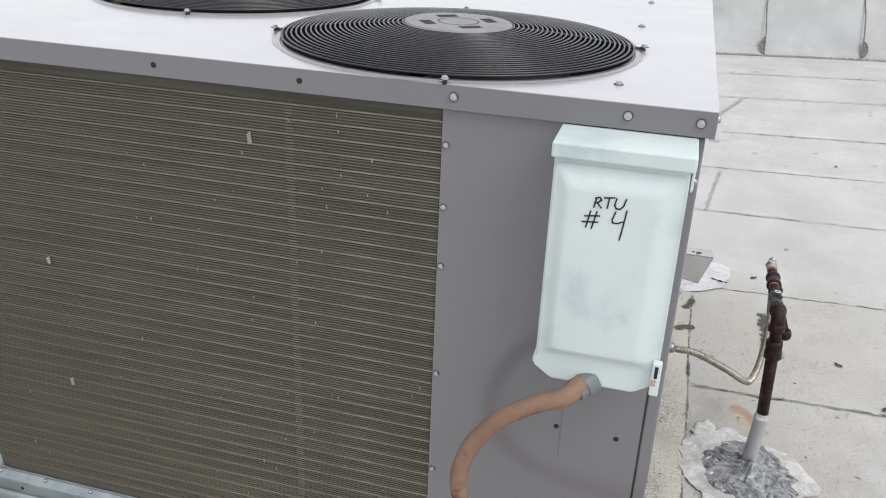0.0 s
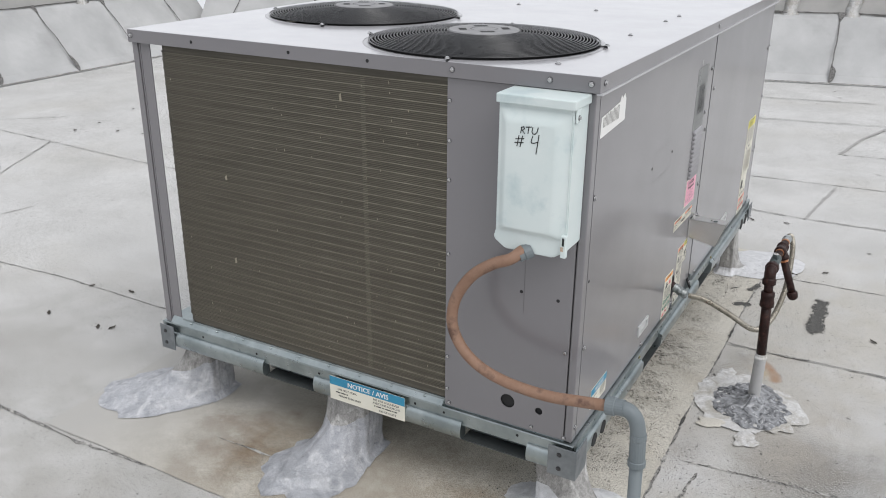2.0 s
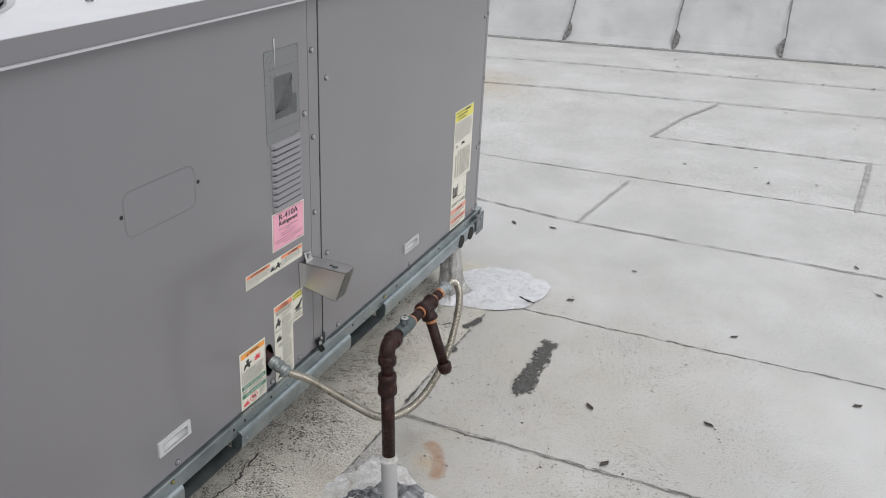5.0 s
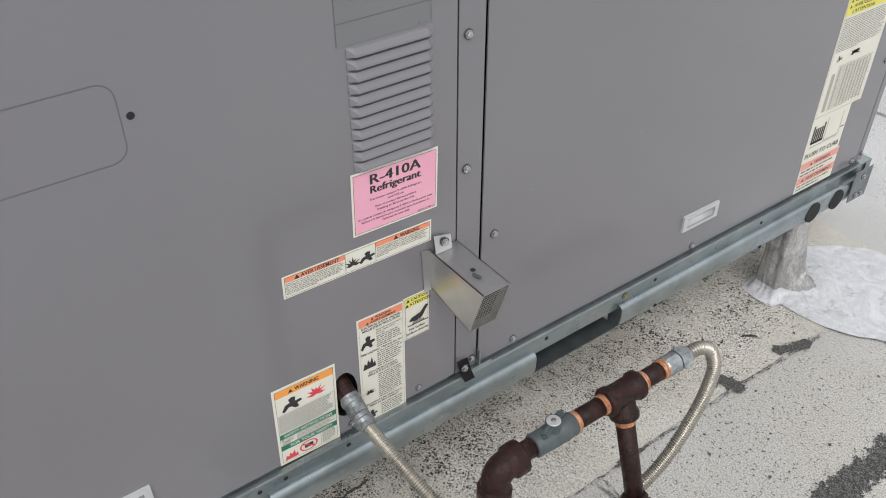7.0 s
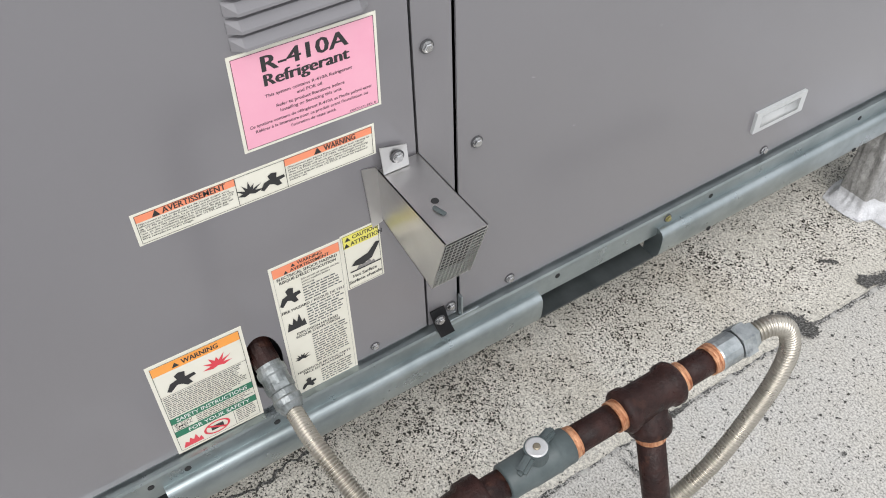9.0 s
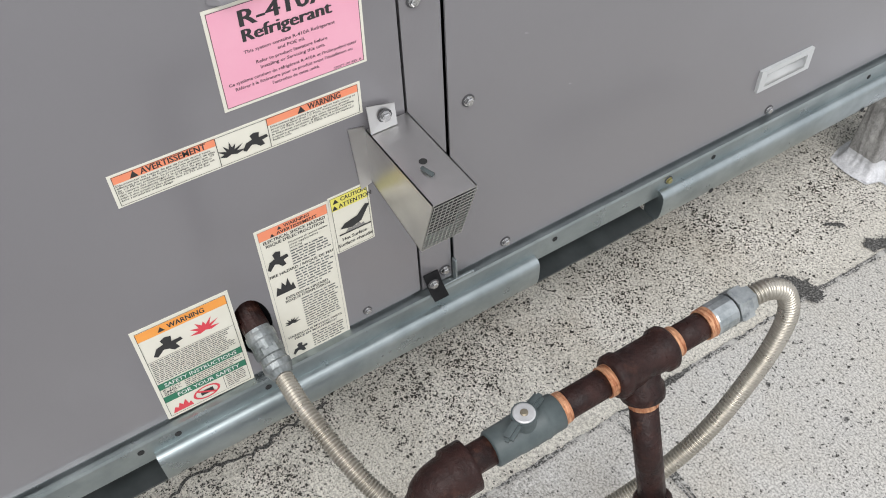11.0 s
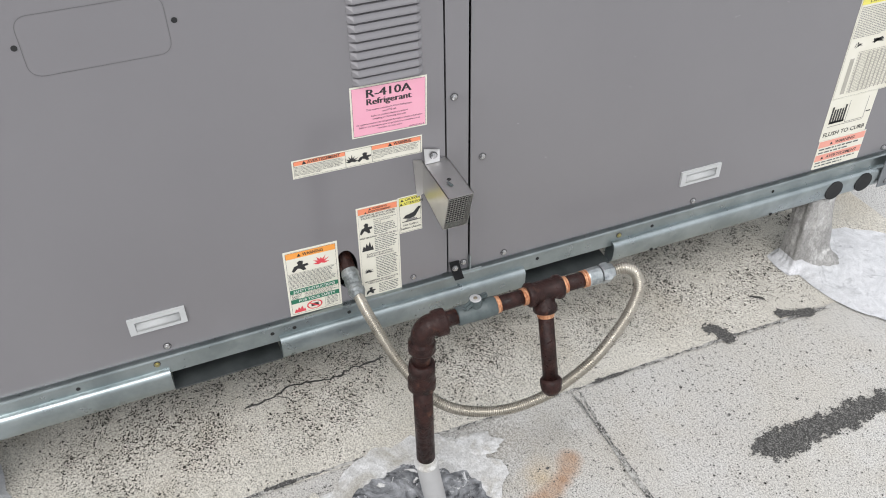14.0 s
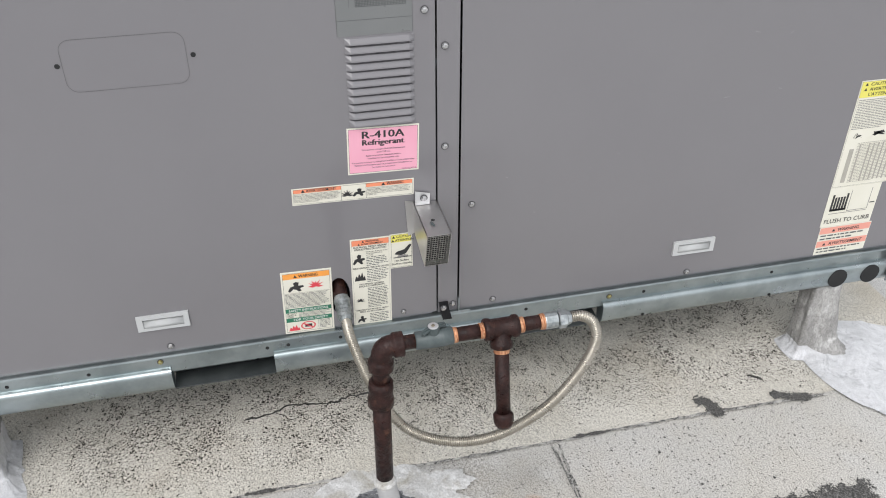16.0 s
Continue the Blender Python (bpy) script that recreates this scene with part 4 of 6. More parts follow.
for k in range(nrow * 5 - 4):
    z = 1.2777 - 0.0257 / 5 * k
    if k % 5:
        wrapped_fin(bm, 0.0019, 0.006, z - 0.0011, z + 0.0011)
    block(bm2, -0.671, -0.656, 0.0009, 0.0055, z - 0.0013, z + 0.0013)
tagged(part("fin_edges", bm, M_COILFIN, coil), kind="stuff")
tagged(part("bracket_band", bm2, M_COILBAND, coil), kind="stuff")
bm = bmesh.new()
for k in range(70):
    a, b = fr.uniform(CX0 + 0.02, CX1 - 0.01), fr.uniform(CZ0 + 0.03, CZ1 - 0.02)
    if k % 3 == 0:
        a = fr.uniform(-0.75, CX1 - 0.01)
    h = fr.uniform(0.003, 0.009)
    poly_into(bm, [(a, b), (a + fr.uniform(0.0008, 0.003), b + 0.001), (a + fr.uniform(0.0005, 0.002), b + h), (a - 0.001, b + h * 0.8)], FRONT, 0.0008)
for a, b, h in ((-1.18, 0.62, 0.022), (-1.19, 0.90, 0.018), (-0.74, 1.20, 0.025)):
    poly_into(bm, [(a, b), (a + 0.008, b + 0.002), (a + 0.006, b + h), (a - 0.002, b + h * 0.7)], FRONT, 0.001)
tagged(part("bent_fins", bm, M_BENTFIN, coil), kind="stuff")


part("coil_ledge", block(cube(-1.455, -0.399, -0.003, 0.003, ZR - 0.002, ZR + 0.014), -1.455, -0.399, 0.0, 0.05, ZR + 0.012, ZR + 0.026, 0.002), M_ZINC, unit, "galvanised ledge under the coil")
part("ledge_lip", rail_prism(bmesh.new(), [(-0.006, ZR + 0.025), (0.0055, ZR + 0.015), (0.0125, ZR + 0.005), (0.013, ZR + 0.002), (-0.006, ZR + 0.002)], -1.50, -0.402, 'x', 0.0), M_ZINC, unit, "sloping galvanised drip lip")
for k in range(9):
    part("ledge_rivet", lathe(bmesh.new(), (-1.41 + 0.118 * k, -0.0045, ZR + 0.0165), (-1.41 + 0.118 * k, -0.3, ZR + 0.316), [(0, 0.0045), (0.003, 0.004), (0.0045, 0.002)], 10), M_ZINC, unit)
# Dark plate added behind the knockouts so the holes read as shaded.
part("hole_shade_plate", cube(-0.24, -0.07, 0.006, 0.008, 0.36, 0.45), M_DARK, unit)

# front panel beside the coil
fp = part("front_panel", sheet(bmesh.new(), -0.398, -0.024, ZP, ZTOP, 0.0015, 0.0025, FRONT,
                               [(-0.196, 0.405, 0.0215, 0.0215), (-0.100, 0.401, 0.011, 0.011)]), M_PAINT, unit, "grey painted corner panel with knockout holes")
for a, b in ((-0.168, 0.752), (-0.063, 0.749)):
    part("screw_hole", rod(bmesh.new(), (a, 0, b), (a, -0.0021, b), 0.0048, segs=12), M_DARK, fp)
bm = bmesh.new()
block(bm, -0.1605, -0.1595, -0.0019, -0.001, 0.69, 0.86)
part("knockout_score", bm, M_SCORE, fp)
for b in (1.241, 1.135, 1.028, 0.815, 0.603, 0.495, 0.389):
    screw(fp, -0.391, b, 0.0015, FRONT, SMALLSCREW)
for a, b in ((-0.384, 0.342), (-0.120, 0.344), (-0.034, 0.602), (-0.022, 0.340)):
    screw(fp, a, b, 0.0015, FRONT, SMALLSCREW)

# screws and small marks on the side
for b, z in ((0.045, 0.606), (0.040, 1.030), (0.02, 0.37), (1.190, 1.022), (0.633, 0.343), (1.134, 0.344), (1.004, 0.342)):
    screw(pa, b, z, 0.0, SIDE, SMALLSCREW if b == 1.134 else None)
for z in (1.172, 0.951, 0.743, 0.53):
    screw(pa, 1.2285, z, -0.001, SIDE)
for b, z in ((1.294, 1.09), (1.286, 0.601), (1.340, 0.343), (1.820, 0.339), (2.38, 0.34), (2.385, 0.597), (2.385, 1.09)):
    screw(pb, b, z, 0.0, SIDE)
for z in (0.35, 0.861, 0.609, 1.1):
    screw(pb, 2.414, z, 0.001, SIDE, SMALLSCREW)
for b, z in ((0.5565, 0.9735), (0.7795, 0.9745), (0.047, 0.80)):
    part("screw_hole", rod(bmesh.new(), (0, b, z), (0.0006, b, z), 0.0046, segs=12), M_DARK, pa)
# scored outline of the gauge knockout
bm = bmesh.new()
pts = []
y0, y1, z0, z1, rr = 0.564, 0.769, 0.924, 1.018, 0.02
for cx, cy, st in ((y1 - rr, z1 - rr, 0), (y0 + rr, z1 - rr, 90), (y0 + rr, z0 + rr, 180), (y1 - rr, z0 + rr, 270)):
    for k in range(7):
        w = radians(st + 15 * k)
        pts.append((cx + rr * math.cos(w), cy + rr * math.sin(w), cx + (rr - 0.0011) * math.cos(w), cy + (rr - 0.0011) * math.sin(w)))
for p, q in zip(pts, pts[1:] + pts[:1]):
    poly_into(bm, [(p[0], p[1]), (q[0], q[1]), (q[2], q[3]), (p[2], p[3])], SIDE, 0.0)
part("knockout_score", bm, M_SCORE, pa)

# louvres: pressed-out shells, open underneath
bm = bmesh.new()
prof = [(0.0, 0.0), (0.004, -0.002), (0.0085, -0.010), (0.0090, -0.0125), (0.0, -0.0125)]
y0, y1 = 1.042, 1.170
ends = []
for s_, k in ((y0, 0.15), (y0 + 0.010, 1.0), (y1 - 0.010, 1.0), (y1, 0.15)):
    ends.append([bm.verts.new((o * k, s_, z)) for o, z in prof])
for a, b in zip(ends, ends[1:]):
    for i in range(4):
        bm.faces.new((a[i], b[i], b[i + 1], a[i + 1]))
bm.faces.new(ends[0])
bm.faces.new(ends[-1][::-1])
bmesh.ops.recalc_face_normals(bm, faces=bm.faces)
louvre = bpy.data.meshes.new("louvre")
bm.to_mesh(louvre)
bm.free()
louvre.materials.append(M_PAINT)
for k in range(11):
    put("louvre", louvre, pa, "", Matrix.Translation((0.0002, 0, 0.9815 - 0.0161 * k)))

# base rail: upper band, ridge, lower band with fork pockets
UP = [(0.0, 0.278), (0.0, ZR), (-0.02, ZR), (-0.02, 0.278)]
UP2 = [(-0.018, ZR - 0.004), (-0.018, ZR), (0.004, ZR + 0.001), (0.0055, ZR - 0.003)]
LOW = [(-0.001, 0.2915), (0.005, 0.2908), (0.0098, 0.2885), (0.0128, 0.2845), (0.0140, 0.279), (0.0140, 0.270), (0.0132, 0.256), (0.0115, 0.246), (0.0085, 0.2385),
       (0.004, 0.2335), (-0.003, ZB), (-0.02, ZB), (-0.02, 0.2915)]
FRONTLOW = [(-0.001, 0.2915), (0.0035, 0.2903), (0.0072, 0.2875), (0.0102, 0.2830), (0.0124, 0.2775), (0.0139, 0.2710), (0.0147, 0.2640), (0.0146, 0.2560), (0.0134, 0.2475), (0.0105, 0.2395),
            (0.005, 0.2335), (-0.003, ZB), (-0.02, ZB), (-0.02, 0.2915)]


def rail(name, along, at, s0, s1, pockets):
    r_ = part(name, rail_prism(rail_prism(bmesh.new(), UP, s0, s1, along, at), UP2, s0, s1, along, at), M_ZINC, unit, "galvanised folded steel base rail")
    cuts = [s0, *[v for p in pockets for v in p], s1]
    for a, b in zip(cuts[::2], cuts[1::2]):
        part("lower_band", rail_prism(bmesh.new(), FRONTLOW if along == 'x' else LOW, a, b, along, at), M_ZINC, r_, smooth=True)
    for a, b in pockets:
        bm_ = bmesh.new()
        if along == 'x':
            block(bm_, a, b, at + 0.070, at + 0.073, ZB + 0.003, 0.289)
            floor_ = cube(a, b, at - 0.004, at + 0.070, ZB, ZB + 0.003)
        else:
            block(bm_, at - 0.073, at - 0.070, a, b, ZB + 0.003, 0.289)
            floor_ = cube(at - 0.070, at + 0.004, a, b, ZB, ZB + 0.003)
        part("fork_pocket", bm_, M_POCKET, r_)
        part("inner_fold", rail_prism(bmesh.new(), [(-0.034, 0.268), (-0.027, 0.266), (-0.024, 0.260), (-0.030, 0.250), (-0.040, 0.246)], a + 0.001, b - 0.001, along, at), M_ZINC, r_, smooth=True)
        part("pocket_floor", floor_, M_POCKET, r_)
    return r_


fr_rail = rail("front_rail", 'x', -0.004, -W - 0.015, 0.010, [(-1.085, -0.876), (-0.337, -0.126)])
sd_rail = rail("side_rail", 'y', 0.006, -0.008, L + 0.012, [(0.625, 0.842), (1.386, 1.608)])
bm = bmesh.new()
rail_prism(bm, [(0.0, ZB), (0.0, ZR), (-0.02, ZR), (-0.02, ZB)], -W - 0.015, 0.01, 'x', L + 0.012)
rail_prism(bm, [(0.0, ZB), (0.0, ZR), (-0.02, ZR), (-0.02, ZB)], -0.008, L + 0.01, 'y', -W - 0.002)
part("rear_rail", bm, M_ZINC, unit)
# Holes drawn as near-black discs, standing for shaded openings.
for b, r_ in ((0.145, 0.021), (0.222, 0.021), (2.236, 0.026), (2.328, 0.026)):
    part("lifting_hole", lathe(bmesh.new(), (0.0180, b, 0.262), (0.03, b, 0.262), [(0, r_), (0.0031, r_)], 28), M_DARK, sd_rail)
for b in (0.30, 0.46, 0.83, 0.875, 0.99, 1.42, 1.713, 2.051):
    part("punched_hole", rod(bmesh.new(), (0.005, b, 0.303), (0.0066, b, 0.303), 0.0042, segs=10), M_DARK, sd_rail)
    if b > 1.6:
        part("punched_hole", rod(bmesh.new(), (0.017, b, 0.243), (0.0186, b, 0.243), 0.0042, segs=10), M_DARK, sd_rail)
for a in (-1.36, -1.12, -0.86, -0.5, -0.40, -0.16):
    part("punched_hole", rod(bmesh.new(), (a, -0.003, 0.303), (a, -0.0046, 0.303), 0.0042, segs=10), M_DARK, fr_rail)
put("screw", RAILSCREW, sd_rail, "", Matrix.Translation(SIDE @ Vector((0.606, 0.309, 0.006))) @ SIDE.to_3x3().to_4x4())
put("screw", RAILSCREW, sd_rail, "", Matrix.Translation(SIDE @ Vector((1.625, 0.304, 0.006))) @ SIDE.to_3x3().to_4x4())
for x0, x1 in ((-0.058, 0.026), (-W - 0.024, -W + 0.040)):
    bk = part("corner_bracket", cube(x0, x1, -0.0225, -0.0195, ZB - 0.006, ZR - 0.006, bevel=0.001), M_BRACKET, unit, "dull galvanised corner bracket")
    for b in (0.25, 0.295):
        part("bolt", lathe(bmesh.new(), ((x0 + x1) / 2 - 0.008, -0.0222, b), ((x0 + x1) / 2 - 0.008, -1, b), [(0, 0.0075), (0.001, 0.0075), (0.0015, 0.005), (0.004, 0.0045)], 12), M_BLACK, bk, "black bolt")
part("corner_bracket", cube(0.0235, 0.0265, -0.0225, 0.060, ZB - 0.006, ZR - 0.006, bevel=0.001), M_BRACKET, unit)
bk = part("corner_bracket", cube(0.0225, 0.0255, 2.375, L + 0.02, ZB + 0.004, ZR - 0.006, bevel=0.001), M_BRACKET, unit)
for b, z in ((2.40, 0.25), (2.42, 0.25), (2.41, 0.30)):
    put("bolt", SCREW, bk, "", Matrix.Translation(SIDE @ Vector((b, z, 0.0255))) @ SIDE.to_3x3().to_4x4())
# latch foot under the seam strip
ft = part("latch_foot", block(cube(0.006, 0.010, 1.236, 1.285, 0.320, 0.330, bevel=0.001), 0.0005, 0.009, 1.2575, 1.2605, 0.326, 0.364, 0.0008), M_ZINC, unit)
for b, o_ in ((1.223, 0.011), (1.247, -0.001)):
    screw(ft, b, 0.346, o_, SIDE)
bm = bmesh.new()
rows = [[bm.verts.new((x_, y_ + dy, z_)) for dy in (0.0, 0.021)] for x_, y_, z_ in ((0.0008, 1.2145, 0.356), (0.0075, 1.2155, 0.340), (0.0115, 1.218, 0.328), (0.0160, 1.220, 0.318))]
for p, q in zip(rows, rows[1:]):
    bm.faces.new((p[0], q[0], q[1], p[1]))
r_ = bmesh.ops.extrude_face_region(bm, geom=list(bm.faces))
for v in r_["geom"]:
    if isinstance(v, bmesh.types.BMVert):
        v.co.x += 0.0025
bmesh.ops.recalc_face_normals(bm, faces=bm.faces)
part("rubber_tab", bm, M_RUBBER, ft, "black rubber tab")

# pull handles: raised rim round a scoop that slopes out to its foot
for y0 in (0.578, 1.772):
    bm = bmesh.new()
    for a0, a1, b0, b1 in ((0, 0.104, 0, 0.0065), (0, 0.104, 0.0285, 0.037), (0, 0.012, 0.0065, 0.0285), (0.093, 0.104, 0.0065, 0.0285)):
        block(bm, 0.0001, 0.0055, y0 + a0, y0 + a1, 0.394 + b0, 0.394 + b1)
    hd = part("pull_handle", bm, M_PULL, pa if y0 < 1 else pb, "light grey recessed pull")
    part("recess", cube(0.0002, 0.0006, y0 + 0.012, y0 + 0.093, 0.4006, 0.4224), M_RECESS, hd)
    bm = bmesh.new()
    ends = [[bm.verts.new((x_, y0 + y_, z_)) for x_, z_ in ((0.0007, 0.4203), (0.0022, 0.4140), (0.0042, 0.4070), (0.0053, 0.4008), (0.0007, 0.4008))] for y_ in (0.0122, 0.0928)]
    for k in range(5):
        bm.faces.new((ends[0][k], ends[0][(k + 1) % 5], ends[1][(k + 1) % 5], ends[1][k]))
    bm.faces.new(ends[0])
    bm.faces.new(ends[1])
    bmesh.ops.recalc_face_normals(bm, faces=bm.faces)
    part("scoop", bm, M_PULL, hd, smooth=True)


# ---- stickers on the unit ----
def plate(name, parent, a0, a1, b0, b1, plane, out, material, label, thick=0.0007):
    bm_ = sheet(bmesh.new(), a0, a1, b0, b1, out + thick, thick, plane)
    return part(name, bm_, material, parent, label)


def ink(parent, material, polys, plane, out, name="ink_band"):
    for p in polys:
        bm_ = bmesh.new()
        poly_into(bm_, p, plane, out)
        ob = part(name, bm_, material, parent)
    return ob


def rect(a0, a1, b0, b1):
    return [(a0, b0), (a1, b0), (a1, b1), (a0, b1)]


def outline(parent, a0, a1, b0, b1, plane, out, material=None, w=0.0005):
    ink(parent, material or M_INK, [rect(a0, a1, b0, b0 + w), rect(a0, a1, b1 - w, b1), rect(a0, a0 + w, b0, b1), rect(a1 - w, a1, b0, b1)], plane, out, "border")


def lettering(parent, rows, plane, out, material=None, lift=0.0005):
    """rows: (words, a, b, height, width or None, align, bold)."""
    bm_ = bmesh.new()
    for words, a, b, h, w, al, bold in rows:
        if bold > 0:
            for k in (-1, 0, 1):                        # heavy strokes
                text_into(bm_, words, a + k * 0.028 * h, b, h, plane, out, w, al, 0.004, lift + k * 0.00002)
        else:
            text_into(bm_, words, a, b, h, plane, out, w, al, 0.010 if bold == 0 else 0.0, lift)
    return tagged(part("lettering", bm_, material or M_INK, parent), kind="stuff")


def small_print(parent, seed, a0, a1, b0, b1, rows, plane, out, material=None):
    bm_ = bmesh.new()
    bars_into(bm_, random.Random(seed), a0, a1, b0, b1, rows, plane, out, 0.42, 0.0004)
    return tagged(part("small_print", bm_, material or M_DIAGRAM, parent), kind="stuff")


def burst(a, b, r, n=6, seed=1, sy=1.0):
    """A fan of spikes over a ragged foot."""
    q = random.Random(seed)
    out = [(a + r * 0.42, b - sy * r * 0.52), (a, b - sy * r * 0.36), (a - r * 0.42, b - sy * r * 0.52)]
    for k in range(2 * n + 1):
        w = math.pi * (1.0 - 1.0 * k / (2 * n))
        rr = r * (q.uniform(0.9, 1.3) if k % 2 == 0 else q.uniform(0.42, 0.6))
        out.append((a + rr * math.cos(w), b - sy * r * 0.30 + sy * rr * math.sin(w)))
    return out


def flame(a, b, w, h):
    return [(a - w / 2, b), (a + w / 2, b), (a + w * 0.42, b + h * 0.55), (a + w * 0.3, b + h * 0.35), (a + w * 0.2, b + h), (a + w * 0.05, b + h * 0.5),
            (a - w * 0.1, b + h * 0.85), (a - w * 0.2, b + h * 0.4), (a - w * 0.36, b + h * 0.6)]


def alert(a, b, s):
    return [(a - s / 2, b), (a + s / 2, b), (a, b + s * 0.9)]


def lump(a, b, w, h):
    """Plain dark pictogram shape, a broad notched cross."""
    return [(a + w * u, b + h * v) for u, v in ((-0.5, 0.12), (-0.38, 0.0), (-0.14, 0.30), (0.02, 0.22), (0.16, 0.02), (0.34, 0.06), (0.26, 0.36), (0.5, 0.44), (0.46, 0.62),
                                                (0.16, 0.60), (0.20, 0.92), (0.0, 1.0), (-0.16, 0.88), (-0.10, 0.62), (-0.34, 0.52))]


O = 0.0007
# pink refrigerant label
y0, y1, z0, z1 = 1.034, 1.1755, 0.7010, 0.8015
PINKSIDE = tilted(SIDE, (y0 + y1) / 2, (z0 + z1) / 2, -1.6)
lb = plate("refrigerant_label", pa, y0, y1, z0, z1, PINKSIDE, 0.0, M_CREAM, "pink label with black lettering")
ink(lb, M_PINK, [rect(y0 + 0.003, y1 - 0.003, z0 + 0.003, z1 - 0.003)], PINKSIDE, O)
outline(lb, y0 + 0.003, y1 - 0.003, z0 + 0.003, z1 - 0.003, PINKSIDE, O + 0.0002)
cm = (y0 + y1) / 2
lettering(lb, [("R-410A", cm, z1 - 0.0235, 0.0155, 0.082, 'CENTER', -1), ("Refrigerant", cm, z1 - 0.038, 0.0118, 0.082, 'CENTER', -1),
               ("This system contains R-410A Refrigerant", cm, z1 - 0.0495, 0.0033, 0.086, 'CENTER', 0),
               ("and POE oil.", cm, z1 - 0.0555, 0.0033, 0.026, 'CENTER', 0),
               ("Refer to product literature before", cm, z1 - 0.0625, 0.0033, 0.068, 'CENTER', 0),
               ("Installing or Servicing this unit.", cm, z1 - 0.0685, 0.0033, 0.062, 'CENTER', 0),
               ("Ce système contient du réfrigérant R-410A et l'huile polyol ester", cm, z1 - 0.0765, 0.0032, 0.124, 'CENTER', 0),
               ("Référer à la littérature pour ce produit avant l'installation ou", cm, z1 - 0.0825, 0.0032, 0.114, 'CENTER', 0),
               ("l'entretien de cette unité.", cm, z1 - 0.0885, 0.0032, 0.046, 'CENTER', 0),
               ("330377-101 REV. B", y1 - 0.006, z0 + 0.0045, 0.0022, 0.028, 'RIGHT', 0)], PINKSIDE, O)
for sh_, lf_ in ((-0.0008, 0.00056), (-0.0004, 0.00058), (0.0004, 0.00062), (0.0008, 0.00064)):        # heavy strokes
    lettering(lb, [("R-410A", cm + sh_, z1 - 0.0235, 0.0155, 0.082, 'CENTER', -1), ("Refrigerant", cm + sh_, z1 - 0.038, 0.0118, 0.082, 'CENTER', -1)], PINKSIDE, O, lift=lf_)

# gas pressure warning, in two languages
y0, y1, z0, z1 = 0.919, 1.1635, 0.6455, 0.6830
GASSIDE = tilted(SIDE, (y0 + y1) / 2, (z0 + z1) / 2, -1.3)
lb = plate("warning_label", pa, y0, y1, z0, z1, GASSIDE, 0.0, M_CREAM, "cream label with orange headings, two languages")
ya, yb, ym = y0 + 0.003, y1 - 0.003, (y0 + y1) / 2
ink(lb, M_ORANGE, [rect(ya, y0 + 0.097, z1 - 0.0105, z1 - 0.002), rect(y0 + 0.147, yb, z1 - 0.0105, z1 - 0.002)], GASSIDE, O)
outline(lb, ya, yb, z0 + 0.002, z1 - 0.002, GASSIDE, O + 0.0002)
ink(lb, M_INK, [rect(y0 + 0.097, y0 + 0.0976, z0 + 0.002, z1 - 0.002), rect(y0 + 0.147, y0 + 0.1476, z0 + 0.002, z1 - 0.002), alert(y0 + 0.022, z1 - 0.0098, 0.008), alert(y0 + 0.182, z1 - 0.0098, 0.008),
                burst(y0 + 0.109, z0 + 0.016, 0.012), lump(y0 + 0.133, z0 + 0.008, 0.026, 0.018)], GASSIDE, O + 0.0003, "pictogram")
lettering(lb, [("AVERTISSEMENT", y0 + 0.028, z1 - 0.0095, 0.0066, 0.060, 'LEFT', 0.015), ("WARNING", y0 + 0.189, z1 - 0.0095, 0.0066, 0.034, 'LEFT', 0.015)]
          + [(s_, ya + 0.0015, z1 - 0.0138 - 0.0029 * k, 0.0021, w_, 'LEFT', 0) for k, (s_, w_) in enumerate((
              ("Déconnecter les tuyaux de gaz de l'unité quand vous", 0.086), ("effectuez les testes de fuites lorsqu'une pression de plus", 0.090),
              ("de 1/2 PSI est présente. La pression plus grande que 1/2", 0.089), ("PSI causera des dommages à la soupape de gaz résul-", 0.086),
              ("tant en des conditions risquées. Si la soupape de gaz est", 0.088), ("sujet à une pression plus grande que 1/2 PSI, elle doit", 0.083), ("être remplacée avant usage.", 0.048)))]
          + [(s_, y0 + 0.150, z1 - 0.0138 - 0.0031 * k, 0.0021, w_, 'LEFT', 0) for k, (s_, w_) in enumerate((
              ("Disconnect gas piping from unit when leak testing at", 0.088), ("pressure greater than 1/2 PSIG. Pressures greater", 0.082),
              ("than 1/2 PSIG will cause gas valve damage resulting", 0.086), ("in hazardous condition. If gas valve is subjected to", 0.083),
              ("pressure greater than 1/2 PSIG, it must be replaced", 0.085), ("before use.", 0.019)))], GASSIDE, O)

# smell-gas safety label
y0, y1, z0, z1 = 0.875, 0.981, 0.3275, 0.4900
SAFESIDE = tilted(SIDE, (y0 + y1) / 2, (z0 + z1) / 2, -1.4)
lb = plate("safety_label", pa, y0, y1, z0, z1, SAFESIDE, 0.0, M_CREAM, "cream safety label with amber and green bands")
ya, yb = y0 + 0.004, y1 - 0.004
ink(lb, M_AMBER, [rect(ya, yb, z1 - 0.0185, z1 - 0.005)], SAFESIDE, O)
ink(lb, M_GREEN, [rect(ya, yb, z0 + 0.056, z0 + 0.067), rect(ya, yb, z0 + 0.031, z0 + 0.042)], SAFESIDE, O)
outline(lb, ya, yb, z0 + 0.004, z1 - 0.004, SAFESIDE, O + 0.0002)
ink(lb, M_RED, [burst(y1 - 0.034, z1 - 0.038, 0.015, 6, 5), flame(y0 + 0.020, z0 + 0.007, 0.024, 0.016)], SAFESIDE, O, "pictogram")
bm = bmesh.new()
